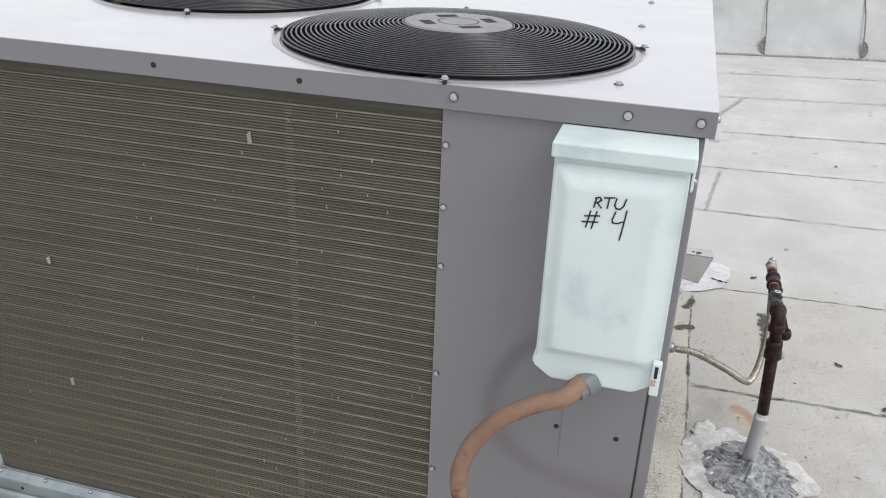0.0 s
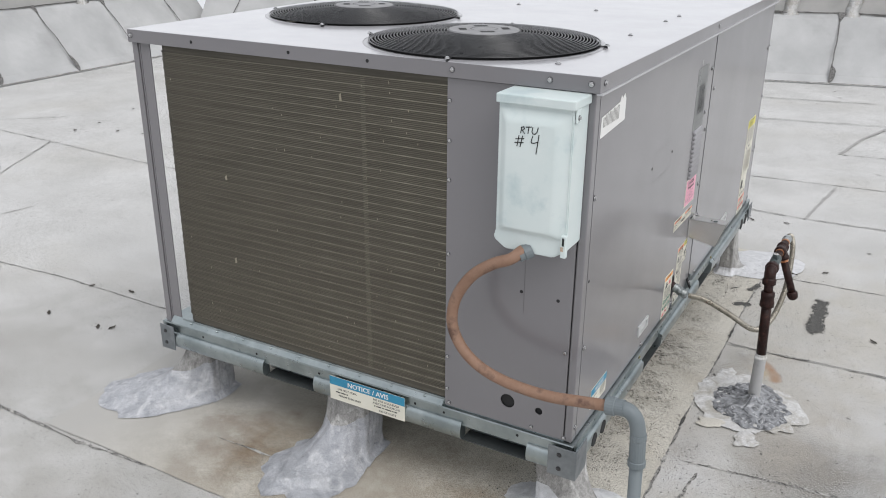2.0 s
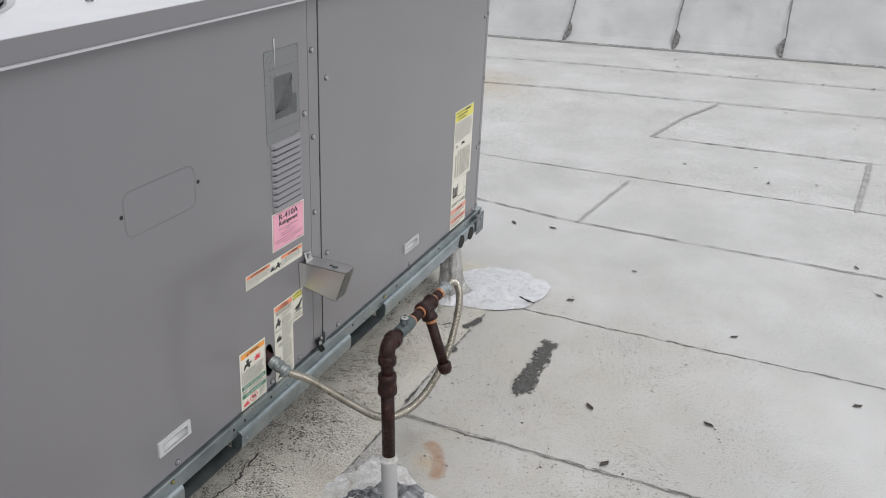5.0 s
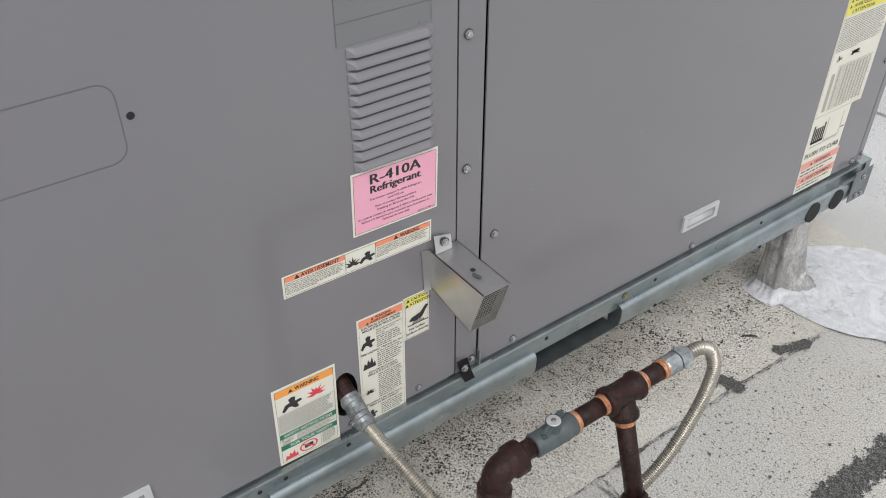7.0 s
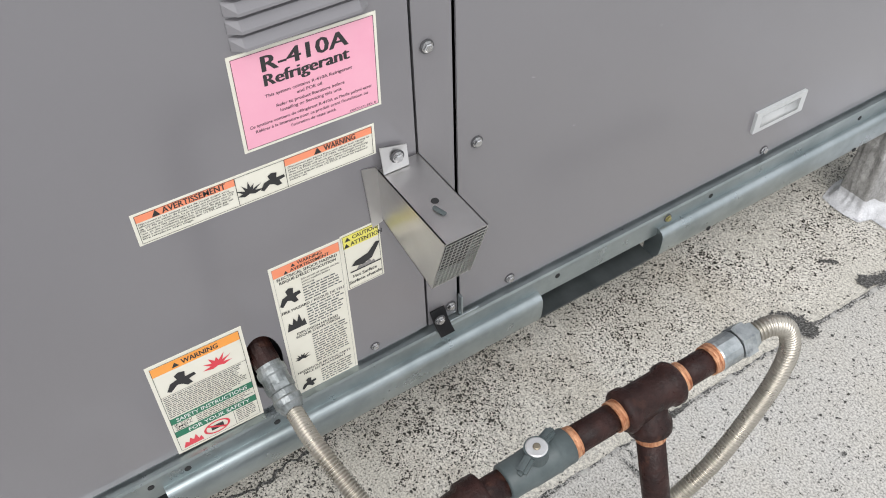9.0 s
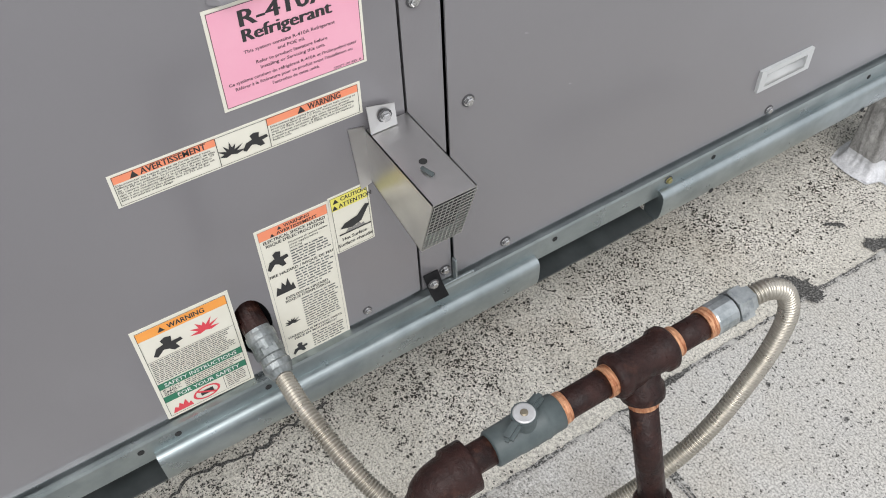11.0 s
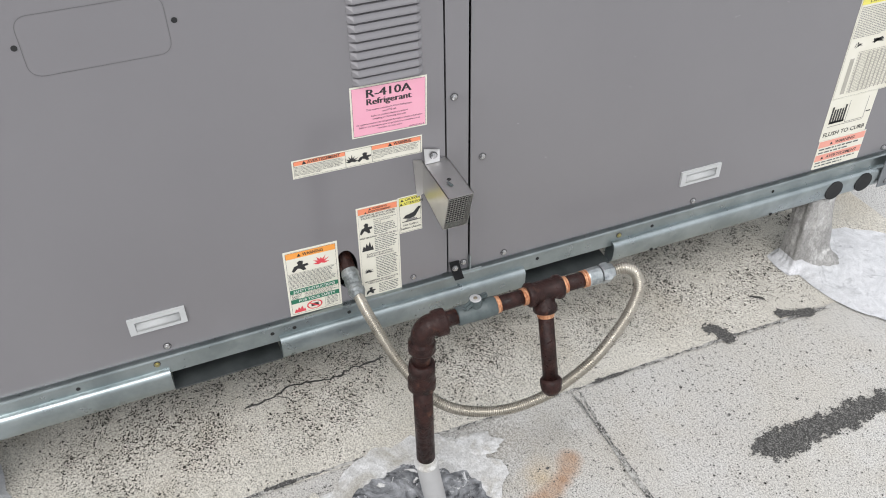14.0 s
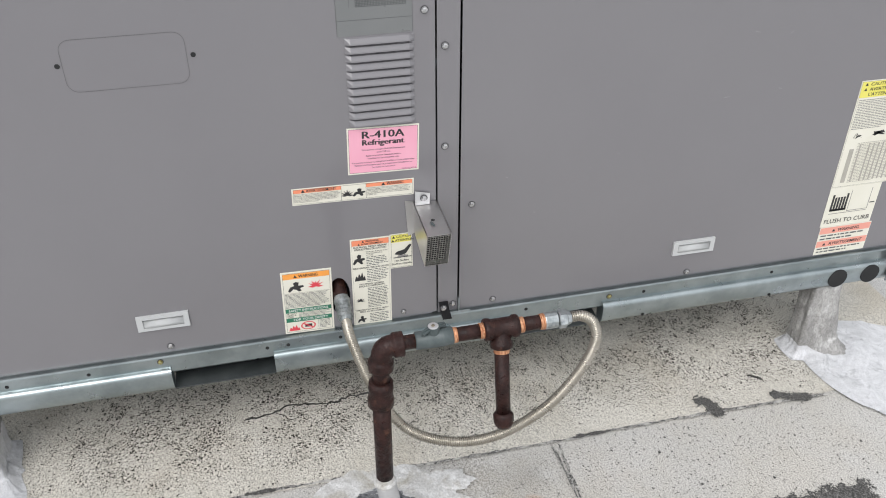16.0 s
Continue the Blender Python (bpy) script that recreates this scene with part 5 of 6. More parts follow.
for k in range(24):
    w, w2 = 2 * math.pi * k / 24, 2 * math.pi * (k + 1) / 24
    poly_into(bm, [(y0 + 0.050 + r_ * 0.016 * math.cos(v), z0 + 0.018 + r_ * 0.011 * math.sin(v)) for r_, v in ((0.82, w), (1, w), (1, w2), (0.82, w2))], SAFESIDE, O + 0.0003)
poly_into(bm, [(y0 + 0.038, z0 + 0.024), (y0 + 0.040, z0 + 0.026), (y0 + 0.062, z0 + 0.012), (y0 + 0.060, z0 + 0.010)], SAFESIDE, O + 0.0004)
part("prohibition_ring", bm, M_RED, lb)
ink(lb, M_INK, [alert(y0 + 0.030, z1 - 0.0158, 0.008), lump(y0 + 0.030, z1 - 0.052, 0.034, 0.026), rect(y0 + 0.043, y0 + 0.058, z0 + 0.014, z0 + 0.022), rect(y0 + 0.072, y0 + 0.0725, z0 + 0.006, z0 + 0.030), rect(ya, yb, z1 - 0.0555, z1 - 0.055)], SAFESIDE, O + 0.0002, "pictogram")
lettering(lb, [("WARNING", y0 + 0.037, z1 - 0.0155, 0.0074, 0.040, 'LEFT', 0.015), ("IF YOU", y0 + 0.007, z0 + 0.0518, 0.0036, 0.020, 'LEFT', 0), ("SMELL", y0 + 0.007, z0 + 0.0474, 0.0036, 0.020, 'LEFT', 0),
               ("GAS:", y0 + 0.007, z0 + 0.0430, 0.0036, 0.014, 'LEFT', 0)], SAFESIDE, O)
lettering(lb, [("SAFETY INSTRUCTIONS", (y0 + y1) / 2, z0 + 0.0585, 0.0062, 0.084, 'CENTER', 0), ("FOR YOUR SAFETY", (y0 + y1) / 2 + 0.004, z0 + 0.0335, 0.0062, 0.074, 'CENTER', 0)], SAFESIDE, O, M_WHITEINK)
small_print(lb, 3, ya + 0.002, yb - 0.002, z0 + 0.069, z1 - 0.0565, 12, SAFESIDE, O)
small_print(lb, 4, y0 + 0.032, yb - 0.002, z0 + 0.0425, z0 + 0.0555, 4, SAFESIDE, O)
small_print(lb, 5, y0 + 0.075, yb - 0.002, z0 + 0.007, z0 + 0.030, 7, SAFESIDE, O)

# shock, fire, explosion and moving parts
y0, y1, z0, z1 = 1.0245, 1.1090, 0.3225, 0.5500
HAZSIDE = tilted(SIDE, (y0 + y1) / 2, (z0 + z1) / 2, -0.8)
lb = plate("hazard_label", pa, y0, y1, z0, z1, HAZSIDE, 0.0, M_CREAM, "tall cream hazard label with an orange heading")
ya, yb = y0 + 0.003, y1 - 0.003
ink(lb, M_ORANGE, [rect(ya, yb, z1 - 0.0165, z1 - 0.003)], HAZSIDE, O)
outline(lb, ya, yb, z0 + 0.003, z1 - 0.003, HAZSIDE, O + 0.0002, M_GREYINK, 0.0003)
ink(lb, M_INK, [alert(y0 + 0.027, z1 - 0.0092, 0.0052), alert(y0 + 0.018, z1 - 0.0156, 0.0052), lump(y0 + 0.017, z1 - 0.064, 0.026, 0.026), flame(y0 + 0.018, z1 - 0.106, 0.024, 0.022),
                burst(y0 + 0.016, z1 - 0.158, 0.009, 6, 3), lump(y0 + 0.018, z0 + 0.008, 0.020, 0.018)], HAZSIDE, O + 0.0003, "pictogram")
lm = (y0 + y1) / 2
lettering(lb, [("WARNING", y0 + 0.032, z1 - 0.0090, 0.0046, 0.029, 'LEFT', 0.01), ("AVERTISSEMENT", y0 + 0.023, z1 - 0.0154, 0.0046, 0.046, 'LEFT', 0.01),
               ("ELECTRICAL SHOCK HAZARD", lm, z1 - 0.0222, 0.0042, 0.071, 'CENTER', 0.004), ("RISQUE D'ÉLECTROCUTION", lm, z1 - 0.0282, 0.0042, 0.067, 'CENTER', 0.004),
               ("Disconnect all remote electric", y0 + 0.033, z1 - 0.0345, 0.0028, 0.046, 'LEFT', 0), ("power supplies before", y0 + 0.033, z1 - 0.0388, 0.0028, 0.034, 'LEFT', 0), ("servicing.", y0 + 0.033, z1 - 0.0431, 0.0028, 0.015, 'LEFT', 0),
               ("FIRE HAZARD / RISQUE DE FEU", lm, z1 - 0.0755, 0.0040, 0.076, 'CENTER', 0.004),
               ("EXPLOSION HAZARD", lm, z1 - 0.1180, 0.0040, 0.052, 'CENTER', 0.004), ("RISQUE D'EXPLOSION", lm, z1 - 0.1235, 0.0040, 0.055, 'CENTER', 0.004),
               ("HAZARDOUS MOVING PARTS", lm, z1 - 0.1870, 0.0036, 0.070, 'CENTER', 0.004), ("PIÈCE EN MOUVEMENT", lm, z1 - 0.1925, 0.0036, 0.056, 'CENTER', 0.004)], HAZSIDE, O)
small_print(lb, 6, y0 + 0.033, yb - 0.002, z1 - 0.070, z1 - 0.045, 6, HAZSIDE, O)
small_print(lb, 7, y0 + 0.033, yb - 0.002, z1 - 0.112, z1 - 0.077, 8, HAZSIDE, O)
small_print(lb, 8, y0 + 0.033, yb - 0.002, z1 - 0.181, z1 - 0.126, 13, HAZSIDE, O)
small_print(lb, 9, y0 + 0.036, yb - 0.002, z0 + 0.006, z0 + 0.032, 6, HAZSIDE, O)

# hot surface label
y0, y1, z0, z1 = 1.1100, 1.1575, 0.465, 0.5515
lb = plate("caution_label", pa, y0, y1, z0, z1, SIDE, 0.0, M_CREAM, "cream caution label with a yellow heading")
ink(lb, M_YELLOW, [rect(y0 + 0.002, y1 - 0.002, z1 - 0.021, z1 - 0.002)], SIDE, O)
outline(lb, y0 + 0.002, y1 - 0.002, z0 + 0.002, z1 - 0.002, SIDE, O + 0.0002)
ink(lb, M_INK, [alert(y0 + 0.008, z1 - 0.0105, 0.007), alert(y0 + 0.006, z1 - 0.0195, 0.007), rect(y0 + 0.006, y0 + 0.045, z0 + 0.026, z0 + 0.028),
                [(y0 + 0.008, z0 + 0.036), (y0 + 0.022, z0 + 0.032), (y0 + 0.034, z0 + 0.036), (y0 + 0.046, z0 + 0.056), (y0 + 0.041, z0 + 0.058), (y0 + 0.030, z0 + 0.046), (y0 + 0.014, z0 + 0.042)]], SIDE, O + 0.0003, "pictogram")
ink(lb, M_GREYINK, [flame(y0 + 0.026, z0 + 0.028, 0.024, 0.008)], SIDE, O + 0.0002, "pictogram")
lettering(lb, [("CAUTION", y0 + 0.014, z1 - 0.010, 0.0056, 0.030, 'LEFT', 0.01), ("ATTENTION", y0 + 0.011, z1 - 0.0190, 0.0060, 0.039, 'LEFT', 0.01),
               ("Hot Surface", (y0 + y1) / 2, z0 + 0.0165, 0.0048, 0.030, 'CENTER', 0.008), ("Surface chaude", (y0 + y1) / 2, z0 + 0.0085, 0.0048, 0.042, 'CENTER', 0.008)], SIDE, O)

# stacked labels by the far corner
y0, y1, z0, z1 = 2.157, 2.327, 0.522, 0.789
lb = plate("instruction_label", pb, y0, y1, z0, z1, SIDE, 0.0, M_CREAM, "tall cream instruction label with a yellow heading")
ink(lb, M_YELLOW, [rect(y0 + 0.002, y1 - 0.002, z1 - 0.040, z1 - 0.002)], SIDE, O)
outline(lb, y0 + 0.002, y1 - 0.002, z0 + 0.002, z1 - 0.002, SIDE, O + 0.0002, M_GREYINK)
lettering(lb, [("CAUTION", y0 + 0.024, z1 - 0.0125, 0.0075, 0.055, 'LEFT', 0.008), ("AVERTISSEMENT", y0 + 0.024, z1 - 0.0245, 0.0075, 0.090, 'LEFT', 0.008), ("L'ATTENTION", y0 + 0.024, z1 - 0.0365, 0.0075, 0.075, 'LEFT', 0.008)], SIDE, O)
ink(lb, M_INK, [alert(y0 + 0.014, z1 - 0.012, 0.008), alert(y0 + 0.014, z1 - 0.024, 0.008), rect(y0 + 0.088, y1 - 0.03, z1 - 0.012, z1 - 0.006)], SIDE, O + 0.0002, "pictogram")
small_print(lb, 11, y0 + 0.006, y1 - 0.006, z1 - 0.118, z1 - 0.044, 18, SIDE, O, M_GREYINK)
small_print(lb, 16, y0 + 0.036, y1 - 0.008, z0 + 0.010, z0 + 0.115, 26, SIDE, O, M_PALEINK)
qq = random.Random(8)
ink(lb, M_PALEINK, [rect(y0 + 0.03 + 0.012 * k, y0 + 0.034 + 0.012 * k, z0 + 0.012, z0 + 0.11) for k in (1, 3, 4, 5, 6, 7, 8, 9, 10)] + [rect(y0 + 0.018, y0 + 0.03, z0 + 0.012, z0 + 0.10)], SIDE, O, "table_column")
ink(lb, M_INK, [[(y0 + 0.03 + qq.uniform(-0.012, 0.012), z0 + 0.132 + qq.uniform(-0.008, 0.008)) for _ in range(3)] for _ in range(7)]
    + [[(y0 + 0.085 + qq.uniform(-0.02, 0.02), z0 + 0.134 + qq.uniform(-0.008, 0.008)) for _ in range(3)] for _ in range(5)], SIDE, O + 0.0002, "line_drawing")
y1, z0, z1 = 2.293, 0.412, 0.5215
lb = plate("instruction_label", pb, y0, y1, z0, z1, SIDE, 0.0, M_CREAM, "cream label with a small line drawing")
ink(lb, M_INK, [rect(y0 + 0.012 + 0.0075 * k, y0 + 0.0175 + 0.0075 * k, z0 + 0.045, z0 + 0.082 + (0.008 if k in (0, 5) else 0)) for k in range(6)] + [rect(y0 + 0.012, y0 + 0.056, z0 + 0.044, z0 + 0.05),
    rect(y0 + 0.118, y0 + 0.132, z0 + 0.055, z0 + 0.058)], SIDE, O, "line_drawing")
ink(lb, M_GREYINK, [rect(y0 + 0.06, y0 + 0.114, z0 + 0.04, z0 + 0.0415), rect(y0 + 0.114, y0 + 0.1155, z0 + 0.04, z0 + 0.098), rect(y0 + 0.06, y0 + 0.0615, z0 + 0.04, z0 + 0.098), rect(y0 + 0.012, y0 + 0.114, z0 + 0.036, z0 + 0.0375)], SIDE, O, "line_drawing")
lettering(lb, [("FLUSH TO CURB", (y0 + y1) / 2, z0 + 0.010, 0.0115, 0.122, 'CENTER', 0)], SIDE, O)
y0, y1, z0, z1 = 2.160, 2.300, 0.331, 0.4115
lb = plate("warning_label", pb, y0, y1, z0, z1, SIDE, 0.0, M_CREAM, "cream label with salmon heading bands")
ink(lb, M_SALMON, [rect(y0 + 0.001, y1 - 0.001, z1 - 0.020, z1 - 0.002), rect(y0 + 0.001, y1 - 0.001, z0 + 0.022, z0 + 0.040)], SIDE, O)
lettering(lb, [("WARNING", (y0 + y1) / 2 + 0.008, z1 - 0.0155, 0.0085, 0.058, 'CENTER', 0.01), ("AVERTISSEMENT", (y0 + y1) / 2 + 0.010, z0 + 0.0265, 0.0085, 0.092, 'CENTER', 0.01)], SIDE, O)
ink(lb, M_INK, [alert(y0 + 0.038, z1 - 0.0155, 0.009), alert(y0 + 0.022, z0 + 0.0265, 0.009)], SIDE, O + 0.0002, "pictogram")
small_print(lb, 12, y0 + 0.006, y1 - 0.01, z0 + 0.041, z1 - 0.021, 2, SIDE, O)
small_print(lb, 13, y0 + 0.006, y1 - 0.01, z0 + 0.004, z0 + 0.021, 2, SIDE, O)

# worn bar label and torn corner
bm = bmesh.new()
vs = [(0.047, 1.180), (0.233, 1.192), (0.233, 1.247), (0.222, 1.262), (0.205, 1.252), (0.195, 1.262), (0.186, 1.246), (0.05, 1.232)]
poly_into(bm, vs, SIDE, 0.0007, 0)
r_ = bmesh.ops.extrude_face_region(bm, geom=list(bm.faces))
for v in r_["geom"]:
    if isinstance(v, bmesh.types.BMVert):
        v.co.x = 0.0001
lb = part("bar_label", bm, M_WHITEINK, pa, "torn white paper label with printed bars")
ink(lb, M_GREYINK, [rect(0.062 + 0.0095 * k, 0.0665 + 0.0095 * k, 1.205, 1.205 + 0.022 + 0.001 * k + qq.uniform(0, 0.008)) for k in range(13)], SIDE, 0.0007, "bar")
# notice labels
for plane, out, a0, a1, z0, z1, parent in ((FRONT, 0.0190, -0.806, -0.527, 0.238, 0.321, fr_rail), (SIDE, 0.0, 0.140, 0.272, 0.358, 0.422, pa)):
    lb = plate("notice_label", parent, a0, a1, z0, z1, plane, out, M_CREAM, "cream notice label with a blue heading", 0.0012)
    w, h = a1 - a0, z1 - z0
    o2 = out + 0.0012
    ink(lb, M_BLUE, [rect(a0, a1, z1 - 0.36 * h, z1)], plane, o2)
    lettering(lb, [("NOTICE / AVIS", (a0 + a1) / 2 + 0.02 * w, z1 - 0.29 * h, 0.2 * h, 0.54 * w, 'CENTER', 0.015)], plane, o2, M_WHITEINK)
    lettering(lb, [("DO NOT FORK", a0 + 0.24 * w, z0 + 0.46 * h, 0.085 * h, 0.26 * w, 'CENTER', 0.01), ("FROM THIS END", a0 + 0.27 * w, z0 + 0.18 * h, 0.085 * h, 0.30 * w, 'CENTER', 0.01),
                   ("NE PAS SOULEVER", a0 + 0.76 * w, z0 + 0.50 * h, 0.085 * h, 0.34 * w, 'CENTER', 0.01), ("AVEC UNE FOURCHE", a0 + 0.76 * w, z0 + 0.36 * h, 0.085 * h, 0.36 * w, 'CENTER', 0.01),
                   ("DE CE COTE", a0 + 0.78 * w, z0 + 0.08 * h, 0.085 * h, 0.22 * w, 'CENTER', 0.01)], plane, o2)
    small_print(lb, 14, a0 + 0.08 * w, a0 + 0.45 * w, z0 + 0.30 * h, z0 + 0.42 * h, 1, plane, o2, M_INK)
    small_print(lb, 15, a0 + 0.60 * w, a0 + 0.94 * w, z0 + 0.21 * h, z0 + 0.33 * h, 1, plane, o2, M_INK)

# faded clear chart above the louvres
y0, y1, z0, z1 = 1.030, 1.168, 1.006, 1.200
lb = plate("chart_label", pa, y0, y1, z0 - 0.022, z1, SIDE, 0.0, M_GHOST, "faded clear label with a printed curve chart", 0.0004)
o2 = 0.0004
ink(lb, M_DIAGRAM, [rect(y0, y0 + 0.0008, z0 - 0.022, z1), rect(y1 - 0.0008, y1, z0 - 0.022, z1), rect(y0, y1, z1 - 0.0008, z1), rect(y0, y1, z1 - 0.044, z1 - 0.0432), rect(y0, y1, z0 + 0.006, z0 + 0.0068),
                    rect(y0 + 0.024, y0 + 0.0247, z0 + 0.030, z1 - 0.056)], SIDE, o2, "rule_line")
cx0, cx1, cz0, cz1 = y0 + 0.036, y1 - 0.012, z0 + 0.030, z1 - 0.064
bm = bmesh.new()
for k in range(34):
    a = cx0 + (cx1 - cx0) * k / 33
    top = cz1 if a < cx1 - 0.018 else cz1 - 0.052
    poly_into(bm, rect(a - 0.0007, a + 0.0007, cz0, top), SIDE, o2)
for k in range(36):
    b = cz0 + (cz1 - cz0) * k / 35
    poly_into(bm, rect(cx0, cx1 if b < cz1 - 0.052 else cx1 - 0.018, b - 0.0005, b + 0.0005), SIDE, o2, 0.0002)
tagged(part("chart_grid", bm, M_DIAGRAM, lb), kind="stuff")
for k in range(8):
    bm = bmesh.new()
    prev = None
    for i in range(15):
        u = i / 14
        if k == 7:
            u = 0.3 + 0.5 * u
        bow = math.sin(math.pi * u)
        a = cx0 + (0.03 + 0.80 * u + 0.040 * k * bow) * (cx1 - cx0)
        b = cz0 + (0.16 + 0.80 * u + (0.03 - 0.043 * k) * bow) * (cz1 - cz0)
        if prev:
            poly_into(bm, [prev, (a, b), (a, b - 0.0016), (prev[0], prev[1] - 0.0016)], SIDE, o2, 0.0004)
        prev = (a, b)
    part("curve", bm, M_INK, lb)

# pale scratch running down over the chart label
bm = bmesh.new()
poly_into(bm, [(1.0680, 1.225), (1.0735, 1.225), (1.0725, 1.190), (1.0715, 1.155), (1.0705, 1.155), (1.0700, 1.190)], SIDE, 0.0010)
part("paint_scratch", bm, M_PULL, pa)

# small scuffs in the paint of the far panel
sr = random.Random(33)
for k in range(16):
    a, b = sr.uniform(1.3, 2.3), sr.uniform(0.45, 1.2)
    ln, tw = sr.uniform(0.003, 0.014), sr.uniform(-0.6, 0.6)
    bm = bmesh.new()
    poly_into(bm, [(a, b), (a + ln * math.cos(tw), b + ln * math.sin(tw)), (a + ln * math.cos(tw), b + ln * math.sin(tw) + 0.0007), (a, b + 0.0010)], SIDE, 0.0)
    part("paint_scuff", bm, M_SCUFF, pb)

# ---- flue hood ----
hood = thing("flue_hood", (0.0, 1.186, 0.54), "bright sheet steel flue hood with mesh mouth, on the panel", "vent hood")
yn, yf, zt, xo = 1.162, 1.211, 0.622, 0.131
bm = bmesh.new()


def quad_plate(bm_, pts, nrm, t=0.0012):
    a = [bm_.verts.new(Vector(p)) for p in pts]
    b = [bm_.verts.new(Vector(p) - Vector(nrm) * t) for p in pts]
    n = len(pts)
    bm_.faces.new(a)
    bm_.faces.new(b[::-1])
    for i in range(n):
        bm_.faces.new((a[i], b[i], b[(i + 1) % n], a[(i + 1) % n]))


bm = bmesh.new()
quad_plate(bm, [(0.003, yn, zt), (xo, yn, zt), (xo, yf, zt), (0.003, yf, zt)], (0, 0, 1))
bmesh.ops.recalc_face_normals(bm, faces=bm.faces)
part("top_plate", bm, M_STAINLESS, hood)
XB, ZM, ZW = 0.101, 0.531, 0.552            # foot of the mouth, foot at the wall
for y_, sg in ((yn, -1), (yf, 1)):
    bm = bmesh.new()
    quad_plate(bm, [(0.001, y_, zt), (xo, y_, zt), (XB, y_, ZM), (0.001, y_, ZW)], (0, sg, 0))
    bmesh.ops.recalc_face_normals(bm, faces=bm.faces)
    part("cheek", bm, M_STAINLESS, hood)
bm = bmesh.new()
quad_plate(bm, [(0.001, yn, ZW), (XB, yn, ZM), (XB, yf, ZM), (0.001, yf, ZW)], (0, 0, -1))
bmesh.ops.recalc_face_normals(bm, faces=bm.faces)
part("bottom_plate", bm, M_STAINLESS, hood)
bm = bmesh.new()
quad_plate(bm, [(0.0022, 1.144, 0.630), (0.0022, yn, 0.626), (0.0022, yn, 0.549), (0.0022, 1.149, 0.545)], (1, 0, 0), 0.0012)
part("side_flange", bm, M_STAINLESS, hood)
bm = bmesh.new()
quad_plate(bm, [(0.014, yn + 0.001, zt + 0.001), (0.0055, yn + 0.003, zt + 0.029), (0.0055, yn + 0.034, zt + 0.021), (0.014, yn + 0.031, zt + 0.001)], (0.95, 0, 0.3))
part("tab", bm, M_STAINLESS, hood, "bent fixing tab")
screw(hood, yn + 0.020, zt + 0.014, 0.0095, SIDE)
part("vent_hole", rod(bmesh.new(), (0.0745, 1.186, zt - 0.001), (0.0745, 1.186, zt + 0.0004), 0.0042, segs=14), M_DARK, hood)
bm = bmesh.new()
sweep(bm, [Vector((0.083, 1.180, zt + 0.001)), Vector((0.089, 1.1805, zt + 0.0024)), Vector((0.097, 1.184, zt + 0.001))], lambda i: 0.0023, 8)
part("weld_mark", bm, M_VALVE, hood)
bm = bmesh.new()
mouth = lambda u: (xo + 0.0008 + (XB - xo) * u, zt - 0.003 + (ZM - zt + 0.004) * u)
for k in range(10):
    y = yn + 0.0015 + (yf - yn - 0.003) * k / 9
    (xa, za), (xb, zb) = mouth(0), mouth(1)
    rod(bm, (xa, y, za), (xb, y, zb), 0.00045, segs=5)
for k in range(15):
    xa, za = mouth(k / 14)
    rod(bm, (xa, yn + 0.0005, za), (xa, yf - 0.0005, za), 0.00045, segs=5)
part("mesh_screen", bm, M_MESH, hood)
# Dark plate added close behind the mesh for the shade within the hood.
bm = bmesh.new()
quad_plate(bm, [(xo - 0.012, yn + 0.0015, zt - 0.002), (XB - 0.012, yn + 0.0015, ZM + 0.004), (XB - 0.012, yf - 0.0015, ZM + 0.004), (xo - 0.012, yf - 0.0015, zt - 0.002)], (1, 0, 0))
part("mouth_shade_plate", bm, M_DARK, hood)

# ---- electrical disconnect box ----
boxe = thing("disconnect_box", (-0.11, -0.002, 0.91), "pale green electrical disconnect enclosure with marker writing, on the front panel", "electrical box")
X0, X1, YF = -0.205, -0.015, -0.110
bm = bmesh.new()
prof = [(X0 - 0.004, 0.930), (X0 - 0.004, 0.945), (X0, 0.95), (X0, 1.285), (X1, 1.285), (X1, 0.95), (X1, 0.93), (X1 - 0.034, 0.908), (X0 + 0.027, 0.908)]
a = [bm.verts.new((x_, YF + 0.012, z_)) for x_, z_ in prof]
b = [bm.verts.new((x_, -0.003, z_)) for x_, z_ in prof]
for i in range(len(prof)):
    bm.faces.new((a[i], a[(i + 1) % len(prof)], b[(i + 1) % len(prof)], b[i]))
bm.faces.new(a[::-1])
bm.faces.new(b)
bmesh.ops.recalc_face_normals(bm, faces=bm.faces)
bmesh.ops.bevel(bm, geom=list(bm.edges), offset=0.003, segments=2, affect='EDGES')
body_ = part("enclosure", bm, M_BOX, boxe)
bm = bmesh.new()
rows = []
for k in range(12):
    u = k / 11
    inset = 0.003 + 0.026 * u
    y_ = YF + 0.011 - 0.0125 * (u * u * (3 - 2 * u))
    x0_, x1_, z0_, z1_, rr = X0 + inset, X1 - inset * 1.5, 0.953 + inset * 0.7, 1.272 - inset * 1.4, 0.010
    ring_ = []
    for cx_, cz_, st in ((x1_ - rr, z1_ - rr, 0), (x0_ + rr, z1_ - rr, 90), (x0_ + rr, z0_ + rr, 180), (x1_ - rr, z0_ + rr, 270)):
        for q in range(6):
            w = radians(st + 18 * q)
            ring_.append(bm.verts.new((cx_ + rr * math.cos(w), y_, cz_ + rr * math.sin(w))))
    rows.append(ring_)
for p, q in zip(rows, rows[1:]):
    for i in range(24):
        bm.faces.new((p[i], p[(i + 1) % 24], q[(i + 1) % 24], q[i]))
bm.faces.new(rows[-1])
bmesh.ops.recalc_face_normals(bm, faces=bm.faces)
